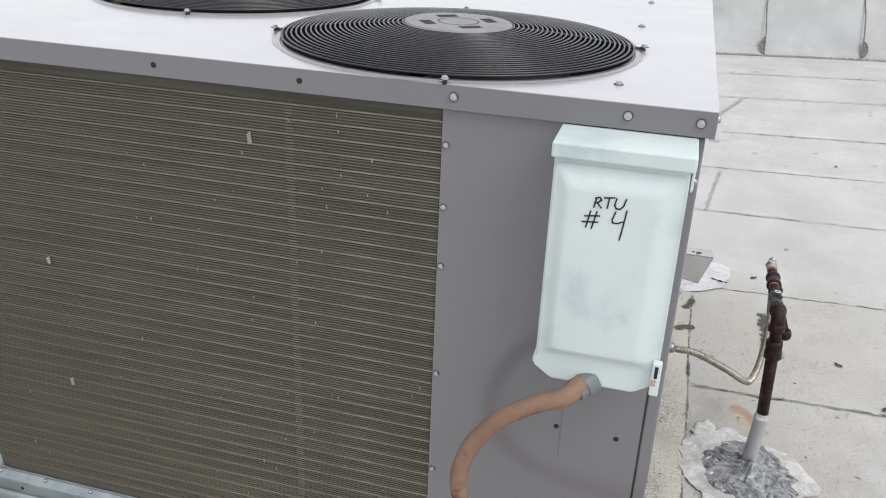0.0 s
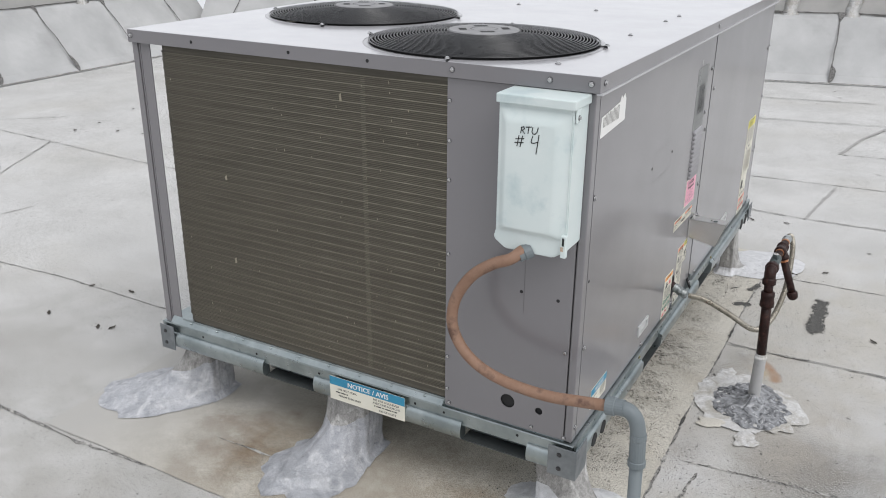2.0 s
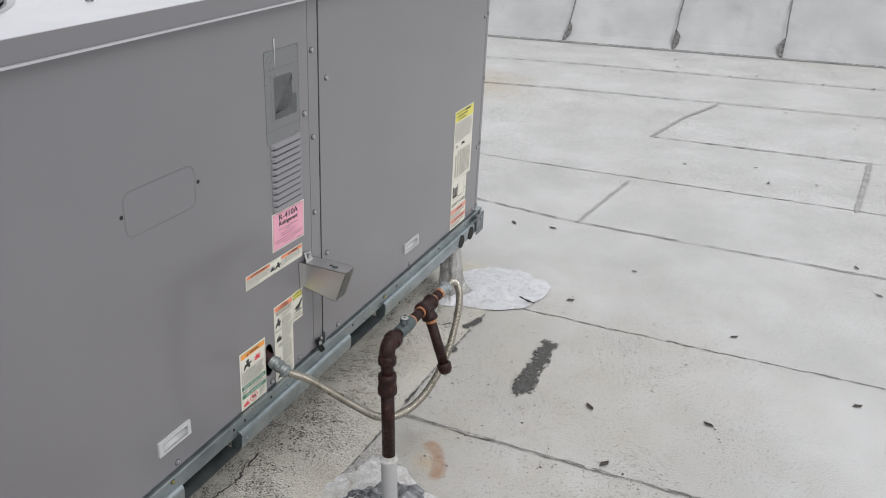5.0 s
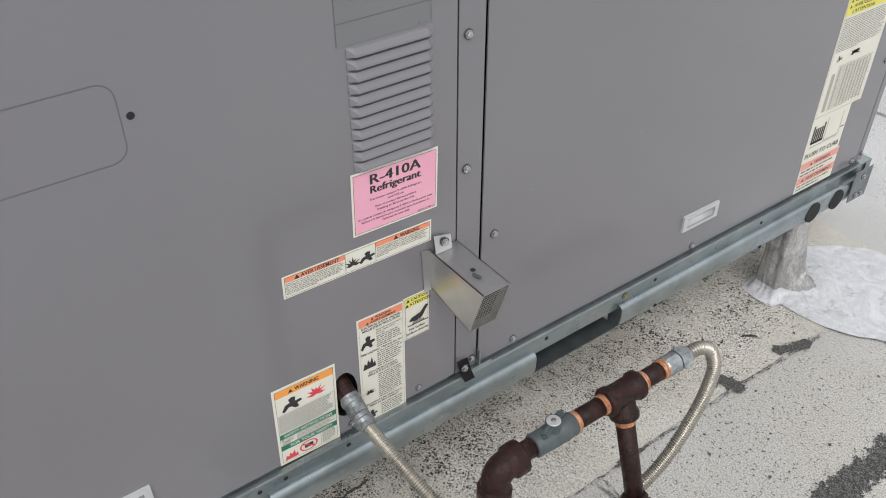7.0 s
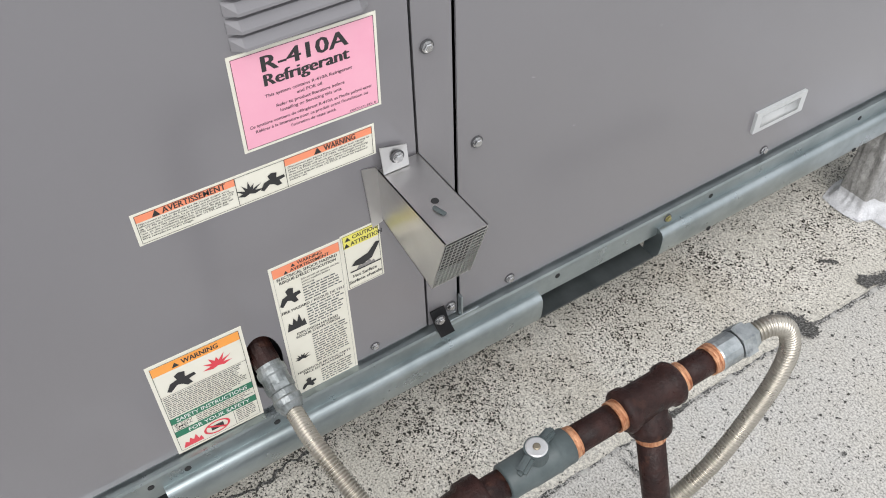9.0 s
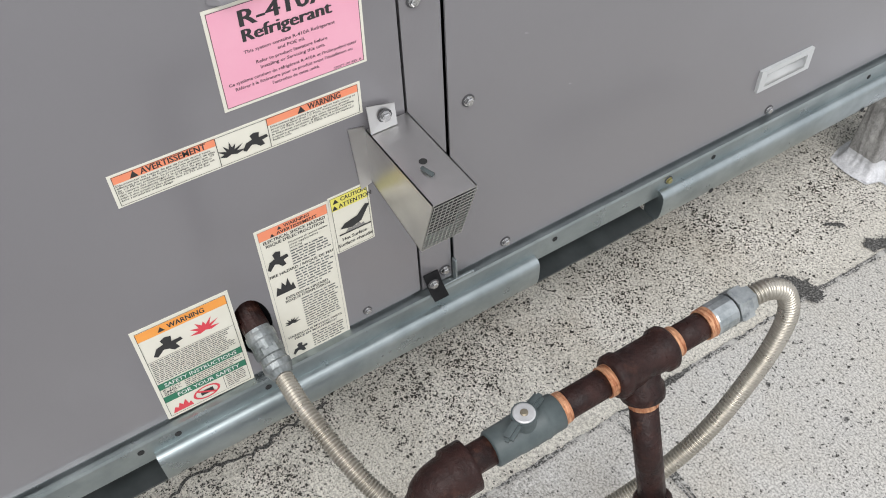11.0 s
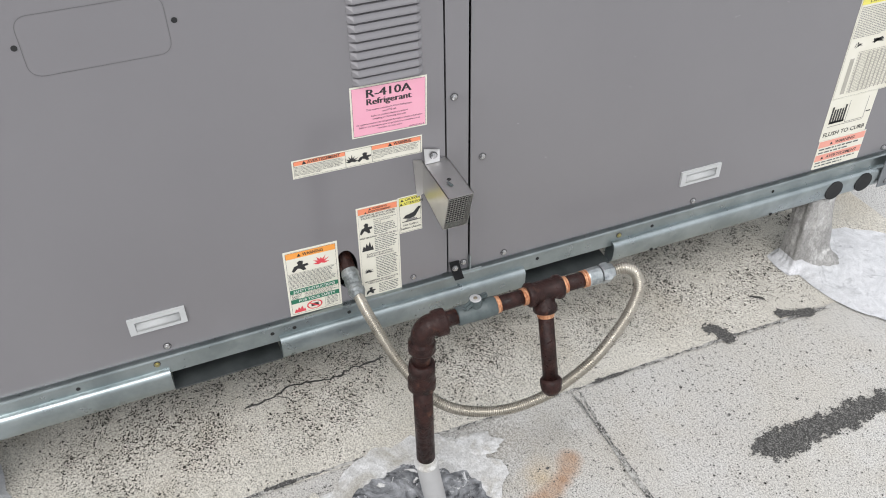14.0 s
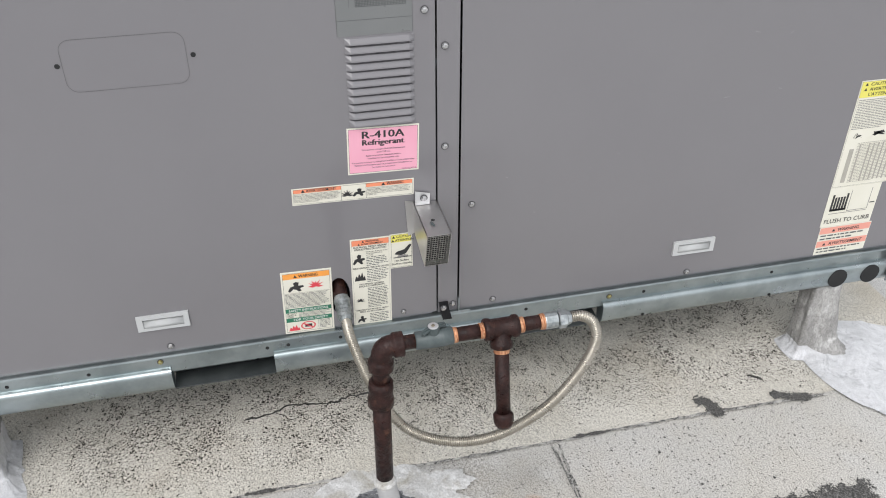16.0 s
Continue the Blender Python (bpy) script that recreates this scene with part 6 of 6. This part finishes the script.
cov = part("front_cover", bm, M_BOX, boxe, "raised pale green cover", True)
bm = bmesh.new()
block(bm, X0 - 0.004, X1 + 0.006, YF + 0.001, -0.002, 1.277, 1.3, 0.003)
part("rain_lid", bm, M_BOX, boxe, "overhanging pale green lid")
bm = bmesh.new()
block(bm, X1 + 0.001, X1 + 0.006, YF + 0.015, YF + 0.045, 1.245, 1.28, 0.004)
part("lid_ear", bm, M_BOX, boxe)
put("screw", SMALLSCREW, boxe, "", Matrix.Translation((X1 + 0.006, YF + 0.028, 1.258)) @ SIDE.to_3x3().to_4x4())
bm = bmesh.new()
block(bm, X1 - 0.010, X1 + 0.004, YF - 0.002, YF + 0.012, 0.918, 0.975, 0.002)
part("latch", bm, M_BOX, boxe)
part("latch_slot", cube(X1 - 0.006, X1 - 0.001, YF - 0.0028, YF - 0.002, 0.950, 0.970), M_DARK, boxe)
part("latch_rust", cube(X1 - 0.009, X1 - 0.002, YF - 0.0026, YF - 0.002, 0.936, 0.947), M_RUSTSTAIN, boxe)


def pen(strokes, w=0.0022):
    bm_ = bmesh.new()
    strokes = [[(-0.155 + 0.9 * (x_ + 0.155), z_ + 0.003) for x_, z_ in st] for st in strokes]
    for st in strokes:
        for p, q in zip(st, st[1:]):
            d = Vector((q[0] - p[0], q[1] - p[1]))
            n = Vector((-d.y, d.x)).normalized() * w / 2
            e = d.normalized() * w * 0.3
            poly_into(bm_, [(p[0] - e.x + n.x, p[1] - e.y + n.y), (p[0] - e.x - n.x, p[1] - e.y - n.y), (q[0] + e.x - n.x, q[1] + e.y - n.y), (q[0] + e.x + n.x, q[1] + e.y + n.y)], FRONT, -YF + 0.002 + 0.0004)
    return part("marker_writing", bm_, M_MARKER, cov, "hand-lettered in black marker")


R0, R1 = 1.209, 1.225
pen([[(-0.139, R0), (-0.136, R1 - 0.002)], [(-0.138, R1 - 0.002), (-0.131, R1), (-0.128, R1 - 0.004), (-0.133, R1 - 0.008), (-0.138, R1 - 0.009)], [(-0.134, R1 - 0.009), (-0.127, R0)]])
pen([[(-0.124, R1), (-0.108, R1 + 0.002)], [(-0.116, R1 + 0.001), (-0.118, R0 + 0.001)]])
pen([[(-0.105, R1 + 0.001), (-0.107, R0 + 0.007), (-0.104, R0 + 0.002), (-0.098, R0 + 0.002), (-0.093, R0 + 0.007), (-0.090, R1 + 0.002)]])
pen([[(-0.148, 1.177), (-0.143, 1.203)], [(-0.139, 1.176), (-0.133, 1.203)], [(-0.152, 1.194), (-0.128, 1.197)], [(-0.155, 1.185), (-0.130, 1.187)]])
pen([[(-0.104, 1.206), (-0.108, 1.194), (-0.107, 1.189), (-0.100, 1.189), (-0.089, 1.193)], [(-0.087, 1.210), (-0.090, 1.185), (-0.093, 1.164)]])

# ---- electrical conduit ----
cond = thing("electrical_conduit", (0.215, -0.125, 0.0), "faded orange flexible conduit joined to grey plastic pipe on the roof", "conduit")
PTS = [(-0.125, -0.10, 0.915), (-0.150, -0.122, 0.893), (-0.195, -0.125, 0.872), (-0.255, -0.125, 0.825), (-0.300, -0.125, 0.752), (-0.310, -0.125, 0.676), (-0.280, -0.125, 0.612),
       (-0.222, -0.125, 0.567), (-0.137, -0.125, 0.543), (-0.03, -0.125, 0.538), (0.060, -0.125, 0.549), (0.142, -0.125, 0.561)]
part("flexible_conduit", sweep(bmesh.new(), spline(PTS, 90), lambda i: 0.0150, 18), M_CONDUIT, cond, smooth=True)
part("box_connector", lathe(bmesh.new(), (-0.112, -0.085, 0.914), (-0.150, -0.122, 0.893), [(0, 0.021), (0.02, 0.021), (0.022, 0.018), (0.035, 0.0185)], 18), M_PVC, cond)
part("pipe_connector", lathe(bmesh.new(), (0.128, -0.125, 0.560), (0.185, -0.125, 0.5665), [(0, 0.0235), (0.022, 0.0235), (0.024, 0.021), (0.045, 0.021)], 20), M_PVC, cond)
EL = spline([(0.155, -0.125, 0.563), (0.182, -0.125, 0.562), (0.202, -0.125, 0.545), (0.211, -0.125, 0.515), (0.214, -0.124, 0.49)], 22)
part("elbow", sweep(bmesh.new(), EL, lambda i: 0.0195, 18), M_PVC, cond, smooth=True)
part("coupling", lathe(bmesh.new(), (0.213, -0.1245, 0.505), (0.2165, -0.124, 0.41), [(0, 0.0208), (0.014, 0.0212), (0.016, 0.020), (0.075, 0.0203), (0.077, 0.0226), (0.092, 0.0226)], 20), M_PVC, cond)
part("pipe", rod(bmesh.new(), (0.216, -0.124, 0.42), (0.225, -0.124, 0.0), 0.0168, segs=20), M_PVC, cond, smooth=True)

# ---- gas piping ----
gas = thing("gas_pipe", (0.332, 1.05, 0.0), "dark rusted iron gas pipe with grey valve and drip leg", "gas pipe")
P0, P1, P2, P3 = Vector((0.332, 1.052, 0.0)), Vector((0.338, 1.026, 0.20)), Vector((0.328, 1.029, 0.432)), Vector((0.323, 1.034, 0.524))
part("sleeve", lathe(bmesh.new(), P0 - Vector((0, 0, 0.002)), P1, [(0, 0.024), (0.02, 0.0215), (0.19, 0.0205), (0.200, 0.0205)], 20), M_SLEEVE, gas, "grey painted pipe sleeve", True)
part("thread", lathe(bmesh.new(), P1 - Vector((0, 0, 0.006)), P1 + Vector((0, 0, 0.02)), [(0, 0.0225), (0.004, 0.023), (0.010, 0.0195), (0.018, 0.0185)], 18), M_WHITE, gas)
part("riser", rod(bmesh.new(), P1, P2, 0.0172, segs=20), M_RUSTPIPE, gas, smooth=True)
d = (P3 - P2).normalized()
part("reducer", lathe(bmesh.new(), P2 - d * 0.036, P2 + d, [(0, 0.021), (0.003, 0.0245), (0.020, 0.0245), (0.025, 0.0225), (0.036, 0.0225), (0.040, 0.0235), (0.056, 0.0225), (0.058, 0.017)], 20), M_RUSTPIPE, gas, smooth=True)
part("nipple", rod(bmesh.new(), P2, P3 - d * 0.02, 0.0158, segs=18), M_RUSTPIPE, gas, smooth=True)
ELB = spline([P3 - d * 0.042, P3 - d * 0.024, P3 - d * 0.004 + Vector((0, 0.003, 0)), P3 + Vector((0, 0.012, 0.0045)), P3 + Vector((0, 0.024, 0.006)), P3 + Vector((0.0, 0.040, 0.006))], 28)
part("elbow", sweep(bmesh.new(), ELB, lambda i: 0.0232 if i < 7 or i > 20 else 0.0198, 20), M_RUSTPIPE, gas, smooth=True)
Z = 0.534
A = lambda y: Vector((0.321 + (y - 1.07) * 0.014, y - 0.007, Z - 0.004 + (y - 1.07) * 0.012))
part("thread", lathe(bmesh.new(), A(1.068), A(1.3), [(0, 0.0155), (0.005, 0.0155)], 18), M_THREAD, gas)
part("nipple", rod(bmesh.new(), A(1.06), A(1.112), 0.0135, segs=18), M_RUSTPIPE, gas, smooth=True)
valve = part("valve", lathe(bmesh.new(), A(1.103), A(1.3), [(0, 0.0150), (0.0015, 0.0166), (0.022, 0.0168), (0.026, 0.0174), (0.050, 0.0174), (0.0515, 0.0180), (0.053, 0.0174), (0.057, 0.0168), (0.0685, 0.0166), (0.070, 0.0145)], 28), M_VALVE, gas, "dull grey painted valve body", True)
vc = A(1.1365)
part("valve_stem", rod(bmesh.new(), vc + Vector((0, 0, 0.012)), vc + Vector((0, 0, 0.028)), 0.0112, 0.0112, 24), M_VALVE, valve)
bm = bmesh.new()
hm = Matrix.Translation(vc + Vector((0, 0, 0.026))) @ Matrix.Rotation(radians(112), 4, 'Z')
for s_ in (-1, 1):
    bmesh.ops.create_cube(bm, size=1.0, matrix=hm @ Matrix.Translation((s_ * 0.017, 0, -0.003)) @ Matrix.Rotation(s_ * 0.28, 4, 'Y') @ Matrix.Diagonal((0.020, 0.0095, 0.010, 1)))
bmesh.ops.bevel(bm, geom=list(bm.edges), offset=0.003, segments=2, affect='EDGES')
part("valve_handle", bm, M_VALVE, valve)
part("valve_cap", lathe(bmesh.new(), vc + Vector((0, 0, 0.0278)), vc + Vector((0, 0, 1)), [(0, 0.0098), (0.001, 0.0097), (0.0016, 0.0086)], 28), M_CAPDISC, valve, "dull pale metal disc")
part("valve_pin", lathe(bmesh.new(), vc + Vector((0, 0, 0.0290)), vc + Vector((0, 0, 1)), [(0, 0.0036), (0.0012, 0.0034), (0.0018, 0.0026)], 14), M_PIN, valve, "worn brass pin")
part("thread", lathe(bmesh.new(), A(1.172), A(1.3), [(0, 0.0150), (0.008, 0.0145)], 18), M_THREAD, gas)
part("nipple", rod(bmesh.new(), A(1.168), A(1.235), 0.0135, segs=18), M_RUSTPIPE, gas, smooth=True)
part("thread", lathe(bmesh.new(), A(1.222), A(1.3), [(0, 0.0150), (0.009, 0.0152)], 18), M_THREAD, gas)
T0 = A(1.263)
tee = part("tee", lathe(bmesh.new(), A(1.230), A(1.4), [(0, 0.019), (0.003, 0.0215), (0.011, 0.0215), (0.014, 0.0188), (0.052, 0.0188), (0.055, 0.0215), (0.063, 0.0215), (0.066, 0.019)], 20), M_RUSTPIPE, gas, smooth=True)
D = Vector((0.0665, -0.008, -0.172)).normalized()
part("tee_branch", lathe(bmesh.new(), T0, T0 + D, [(0, 0.017), (0.024, 0.0185), (0.027, 0.0212), (0.036, 0.0212), (0.038, 0.019)], 20), M_RUSTPIPE, tee, smooth=True)
part("thread", lathe(bmesh.new(), T0 + D * 0.037, T0 + D, [(0, 0.0155), (0.010, 0.0150)], 18), M_THREAD, gas)
part("drip_leg", rod(bmesh.new(), T0 + D * 0.045, T0 + D * 0.175, 0.0138, segs=18), M_RUSTPIPE, gas, smooth=True)
part("end_cap", lathe(bmesh.new(), T0 + D * 0.165, T0 + D, [(0, 0.0165), (0.004, 0.0195), (0.012, 0.0195), (0.022, 0.018), (0.030, 0.013), (0.033, 0.006)], 20), M_RUSTPIPE, gas, smooth=True)
part("thread", lathe(bmesh.new(), A(1.296), A(1.5), [(0, 0.0152), (0.009, 0.0150)], 18), M_THREAD, gas)
part("nipple", rod(bmesh.new(), A(1.300), A(1.350), 0.0135, segs=18), M_RUSTPIPE, gas, smooth=True)
part("thread", lathe(bmesh.new(), A(1.336), A(1.5), [(0, 0.0150), (0.009, 0.0155)], 18), M_THREAD, gas)

# pale chips and beads of pipe dope
gr = random.Random(5)
for w in (0.2, 0.9, 1.7, 2.4, 5.6):
    c = A(1.072) + Vector((0.0150 * math.cos(w), gr.uniform(-0.003, 0.003), 0.0150 * math.sin(w)))
    part("dope_bead", lathe(bmesh.new(), c, c + Vector((math.cos(w), 0, math.sin(w))), [(-0.002, 0.0026), (0.0008, 0.0024), (0.0018, 0.0012)], 8), M_THREAD if w > 2 else M_WHITE, gas)

# flexible connector
hose = thing("gas_hose", (0.325, 1.21, 0.24), "corrugated coated flexible gas hose looping into the panel", "gas hose")
U0 = A(1.345)
part("union_nut", lathe(bmesh.new(), U0, A(1.5), [(0, 0.0150), (0.002, 0.0158), (0.024, 0.0158), (0.026, 0.0135)], 16), M_FITTING, hose, "galvanised hexagon fitting")
part("union_nut", lathe(bmesh.new(), A(1.372), A(1.5), [(0, 0.0165), (0.002, 0.0185), (0.014, 0.0185), (0.016, 0.015), (0.024, 0.0125)], 6), M_FITTING, hose)
HP = [A(1.395), A(1.418) + Vector((0.004, 0, 0.002)), (0.336, 1.432, 0.520), (0.344, 1.437, 0.480), (0.349, 1.408, 0.414), (0.350, 1.345, 0.335), (0.336, 1.255, 0.268), (0.312, 1.165, 0.247),
      (0.280, 1.080, 0.275), (0.212, 1.028, 0.335), (0.122, 1.003, 0.384), (0.062, 1.000, 0.389)]
hp = spline(HP, 1500)
part("corrugated_hose", sweep(bmesh.new(), hp, lambda i: 0.0082 + 0.0026 * abs(math.sin(i * math.pi / 7)) ** 0.6, 12), M_FLEX, hose, smooth=True)
E0, E1 = Vector((-0.03, 0.997, 0.430)), Vector((0.058, 1.0005, 0.386))
part("inner_pipe", rod(bmesh.new(), E0 - (E1 - E0) * 0.5, E0 + (E1 - E0) * 0.4, 0.0155, segs=18), M_RUSTPIPE, hose)
part("union_nut", lathe(bmesh.new(), E0 + (E1 - E0) * 0.32, E1, [(0, 0.0150), (0.012, 0.0152), (0.0125, 0.0168), (0.016, 0.0174), (0.021, 0.0174), (0.023, 0.0160), (0.034, 0.0160)], 24), M_UNION, hose, "dirty grey threaded union")
part("union_nut", lathe(bmesh.new(), E0 + (E1 - E0) * 0.62, E1, [(0, 0.0155), (0.0015, 0.0172), (0.011, 0.0172), (0.0125, 0.0155)], 6), M_UNION, hose)
part("swivel_collar", lathe(bmesh.new(), E0 + (E1 - E0) * 0.74, E1, [(0, 0.0135), (0.001, 0.0150), (0.008, 0.0152), (0.010, 0.0168), (0.017, 0.0168), (0.0185, 0.0155), (0.026, 0.0120)], 24), M_UNION, hose)

# ---- sealed pedestals under the base rail ----
def pedestal(n, post, size, patch, drape, split):
    """A squat post wrapped in sealant that runs out over the roof; one skin, split where it leaves the post."""
    (px, py), (hx, hy), (cx, cy, rx, ry, tn) = post, size, patch
    ped = thing("roof_pedestal", (px, py, 0), "stubby post sealed to the roof with white sealant, under the rail", "roof support", "sealed supports under the unit")
    seg, rings = 96, 30
    ct, st_ = math.cos(tn), math.sin(tn)
    rows_ = []
    for q in range(rings + 1):
        row = []
        for k in range(seg):
            w = 2 * math.pi * k / seg
            dx, dy = math.cos(w), math.sin(w)
            box = 1 / max(abs(dx) / hx, abs(dy) / hy) * 0.92 + 0.08 * (hx + hy) / 2
            # way to the edge of the sealant
            ex, ey = (px - cx) * ct + (py - cy) * st_, -(px - cx) * st_ + (py - cy) * ct
            fx, fy = dx * ct + dy * st_, -dx * st_ + dy * ct
            a_, b_, c_ = (fx / rx) ** 2 + (fy / ry) ** 2, 2 * (ex * fx / rx ** 2 + ey * fy / ry ** 2), (ex / rx) ** 2 + (ey / ry) ** 2 - 1
            edge = (-b_ + math.sqrt(max(b_ * b_ - 4 * a_ * c_, 0.0))) / (2 * a_)
            edge *= 1 + 0.16 * noise.noise(Vector((dx * 1.7, dy * 1.7, n * 3.1))) + 0.13 * noise.noise(Vector((dx * 5, dy * 5, n))) + 0.06 * noise.noise(Vector((dx * 14, dy * 14, n)))
            edge = max(edge, box + 0.03)
            away = max(0.0, (dx * (cx - px) + dy * (cy - py)) / math.hypot(cx - px, cy - py)) ** 1.5      # towards the run-out
            lean = (edge - box) * drape * away + min((edge - box) * 0.2, 0.012)
            lump_ = lambda h: 1 + 0.10 * noise.noise(Vector((dx * 2.2, dy * 2.2, h * 2.5 + n * 5))) + 0.07 * noise.noise(Vector((dx * 7, dy * 7, h * 4 + n)))
            if q <= 14:                                    # down the post
                u = q / 14
                r = box * lump_(u) + lean * u ** 1.3 + 0.010 * away * noise.noise(Vector((dx * 9, dy * 9, u * 3 + n))) * u
                z = (ZB - 0.004) * (1 - u) ** (1.0 + 0.9 * away) + 0.026 * u
            else:                                          # out over the roof
                u = (q - 14) / (rings - 14)
                r0 = box * lump_(1) + lean + 0.010 * away * noise.noise(Vector((dx * 9, dy * 9, 3 + n)))
                r = r0 + (max(edge, r0 + 0.012) - r0) * u
                z = 0.0062 + 0.020 * (1 - u) ** 1.8
            x, y = px + r * dx, py + r * dy
            if 14 < q < rings:
                z += 0.007 * (1 - u) ** 0.3 * noise.noise(Vector((x * 16, y * 16, n))) + 0.004 * noise.noise(Vector((x * 45, y * 45, n))) * (1 - u) ** 0.2
            row.append((x, y, max(z, 0.0055)))
        rows_.append(row)
    for nm, lo_, hi_, material, words in (("wrapped_post", 0, split, M_POST, "post wrapped in dirty white sealant"), ("sealant_patch", split, rings, M_SEALPALE if n > 1 else M_SEAL, "crinkled white sealant" if n > 1 else "crinkled grey translucent sealant")):
        bm_ = bmesh.new()
        vs = [[bm_.verts.new(c_) for c_ in row] for row in rows_[lo_:hi_ + 1]]
        for a_, b_ in zip(vs, vs[1:]):
            for k in range(seg):
                bm_.faces.new((a_[k], b_[k], b_[(k + 1) % seg], a_[(k + 1) % seg]))
        if nm == "wrapped_post":
            bm_.faces.new(vs[0])
        bmesh.ops.recalc_face_normals(bm_, faces=bm_.faces)
        part(nm, bm_, material, ped, words, True)


for n, (post, size, patch, drape, split) in enumerate((
        ((-1.455, 0.115), (0.050, 0.055), (-1.60, 0.02, 0.235, 0.165, 0.75), 0.75, 5), ((-0.785, 0.085), (0.072, 0.050), (-0.825, -0.065, 0.150, 0.205, -0.25), 0.70, 4),
        ((-0.075, 0.15), (0.055, 0.060), (0.09, 0.10, 0.34, 0.165, 0.05), 0.25, 9), ((-0.022, 2.235), (0.028, 0.040), (0.105, 2.405, 0.225, 0.180, 0.8), 0.14, 13),
        ((-1.46, 2.28), (0.05, 0.05), (-1.55, 2.35, 0.18, 0.18, 0.2), 0.4, 9))):
    pedestal(n, post, size, patch, drape, split)

# ---- flashing round the gas riser ----
pr = random.Random(41)
fl = thing("pipe_flashing", (0.33, 1.04, 0), "torn white membrane patch with grey mastic round the gas riser", "pipe flashing")
part("membrane_patch", blob(bmesh.new(), 0.320, 1.005, 0.178, 0.205, 0.1, 0.0066, pr, 0.003, 140, 6, 0.10, torn=0.20), M_WHITE, fl, "", True)
bm = blob(bmesh.new(), 0.335, 1.0, 0.138, 0.150, 0.4, 0.0102, pr, 0.006, 140, 22, 0.12, (0.04, 0.45), 0.16)
for v in bm.verts:
    w = math.atan2(v.co.y - 1.04, v.co.x - 0.33)
    d = math.hypot(v.co.x - 0.33, v.co.y - 1.04)
    v.co.z += (0.009 * max(-0.4, noise.noise(Vector((math.cos(w) * 4 + d * 9, math.sin(w) * 4, d * 14)))) + 0.005 * noise.noise(Vector((v.co.x * 60, v.co.y * 60, 4)))) * (1 if v.co.z > 0.0115 else 0)
part("mastic", bm, M_SEALDARK, fl, "crinkled grey mastic", True)
part("loose_flap", blob(bmesh.new(), 0.235, 0.82, 0.05, 0.035, 0.2, 0.006, pr, 0.003, 30, 3, 0.3), M_STRIP, fl)
part("loose_flap", blob(bmesh.new(), 0.36, 0.77, 0.05, 0.04, 1.0, 0.006, pr, 0.003, 30, 3, 0.3), M_WHITE, fl)
part("loose_flap", blob(bmesh.new(), 0.20, 1.145, 0.085, 0.05, 1.3, 0.0075, pr, 0.003, 60, 3, 0.22, torn=0.3), M_WHITE, fl)

# ---- small roof vent ----
vent = thing("roof_vent", (2.26, 6.40, 0), "short white vent pipe with black tar at its foot", "vent pipe")
part("pipe", lathe(bmesh.new(), (2.26, 6.40, -0.01), (2.27, 6.40, 1), [(0, 0.075), (0.25, 0.07), (0.26, 0.066), (0.262, 0.04)], 24), M_WHITE, vent, smooth=True)
part("tar_foot", blob(bmesh.new(), 2.25, 6.36, 0.13, 0.08, 0.2, 0.0, pr, 0.02, 36, 5, 0.25, (0.10, 0.7)), M_TAR, vent)
part("flashing", blob(bmesh.new(), 2.28, 6.38, 0.33, 0.16, 0.2, -0.002, pr, 0.006, 44, 4, 0.25), M_WHITE, vent)

# ---- litter ----
def twig(pts, r):
    bm_ = sweep(bmesh.new(), spline([(x_, y_, r + 0.006) for x_, y_ in pts], 14), lambda i: r * (0.7 + 0.3 * math.sin(i)), 6)
    solo("twig", bm_, M_LITTER, "thin dark dead twig lying on the roof", "twig", "litter on the roof")


twig([(0.978, 0.787), (1.02, 0.735), (1.065, 0.676)], 0.0042)
twig([(1.079, 1.026), (1.11, 1.005), (1.131, 0.977)], 0.0025)
twig([(0.23, 2.375), (0.27, 2.36), (0.30, 2.352)], 0.004)
lr = random.Random(77)
spots = [(0.804, 1.514), (1.055, 1.861), (0.688, 1.776), (0.13, 3.129), (-0.055, 3.095), (-2.405, 0.576), (-2.19, 0.273), (-2.25, 0.25), (-2.55, 0.236), (-7.62, 4.9)]
spots += [(lr.uniform(-5.5, -1.9), lr.uniform(-0.9, 3.5)) for _ in range(26)] + [(lr.uniform(0.4, 2.6), lr.uniform(2.0, 7.2)) for _ in range(30)] + [(lr.uniform(-0.6, 2.6), lr.uniform(6.6, 7.4)) for _ in range(12)]
for k, (x_, y_) in enumerate(spots):
    s_ = lr.uniform(0.010, 0.022) if k > 9 else 0.02
    bm = bmesh.new()
    tw = lr.uniform(0, 3.1)
    vs = []
    for u, v, h in ((-1, 0, 0), (-0.3, 0.42, 0.25), (0.5, 0.35, 0.1), (1, 0, 0.3), (0.4, -0.4, 0.05), (-0.4, -0.35, 0.2)):
        vs.append(bm.verts.new((x_ + s_ * (u * math.cos(tw) - v * math.sin(tw)), y_ + s_ * (u * math.sin(tw) + v * math.cos(tw)), 0.003 + s_ * h + (0.33 if x_ < -7.5 else 0))))
    mid = bm.verts.new((x_, y_, 0.004 + s_ * 0.05 + (0.33 if x_ < -7.5 else 0)))
    for i in range(6):
        bm.faces.new((vs[i], vs[(i + 1) % 6], mid))
    solo("dead_leaf", bm, M_LITTER, "small curled dark dead leaf on the roof", "leaf", "litter on the roof")
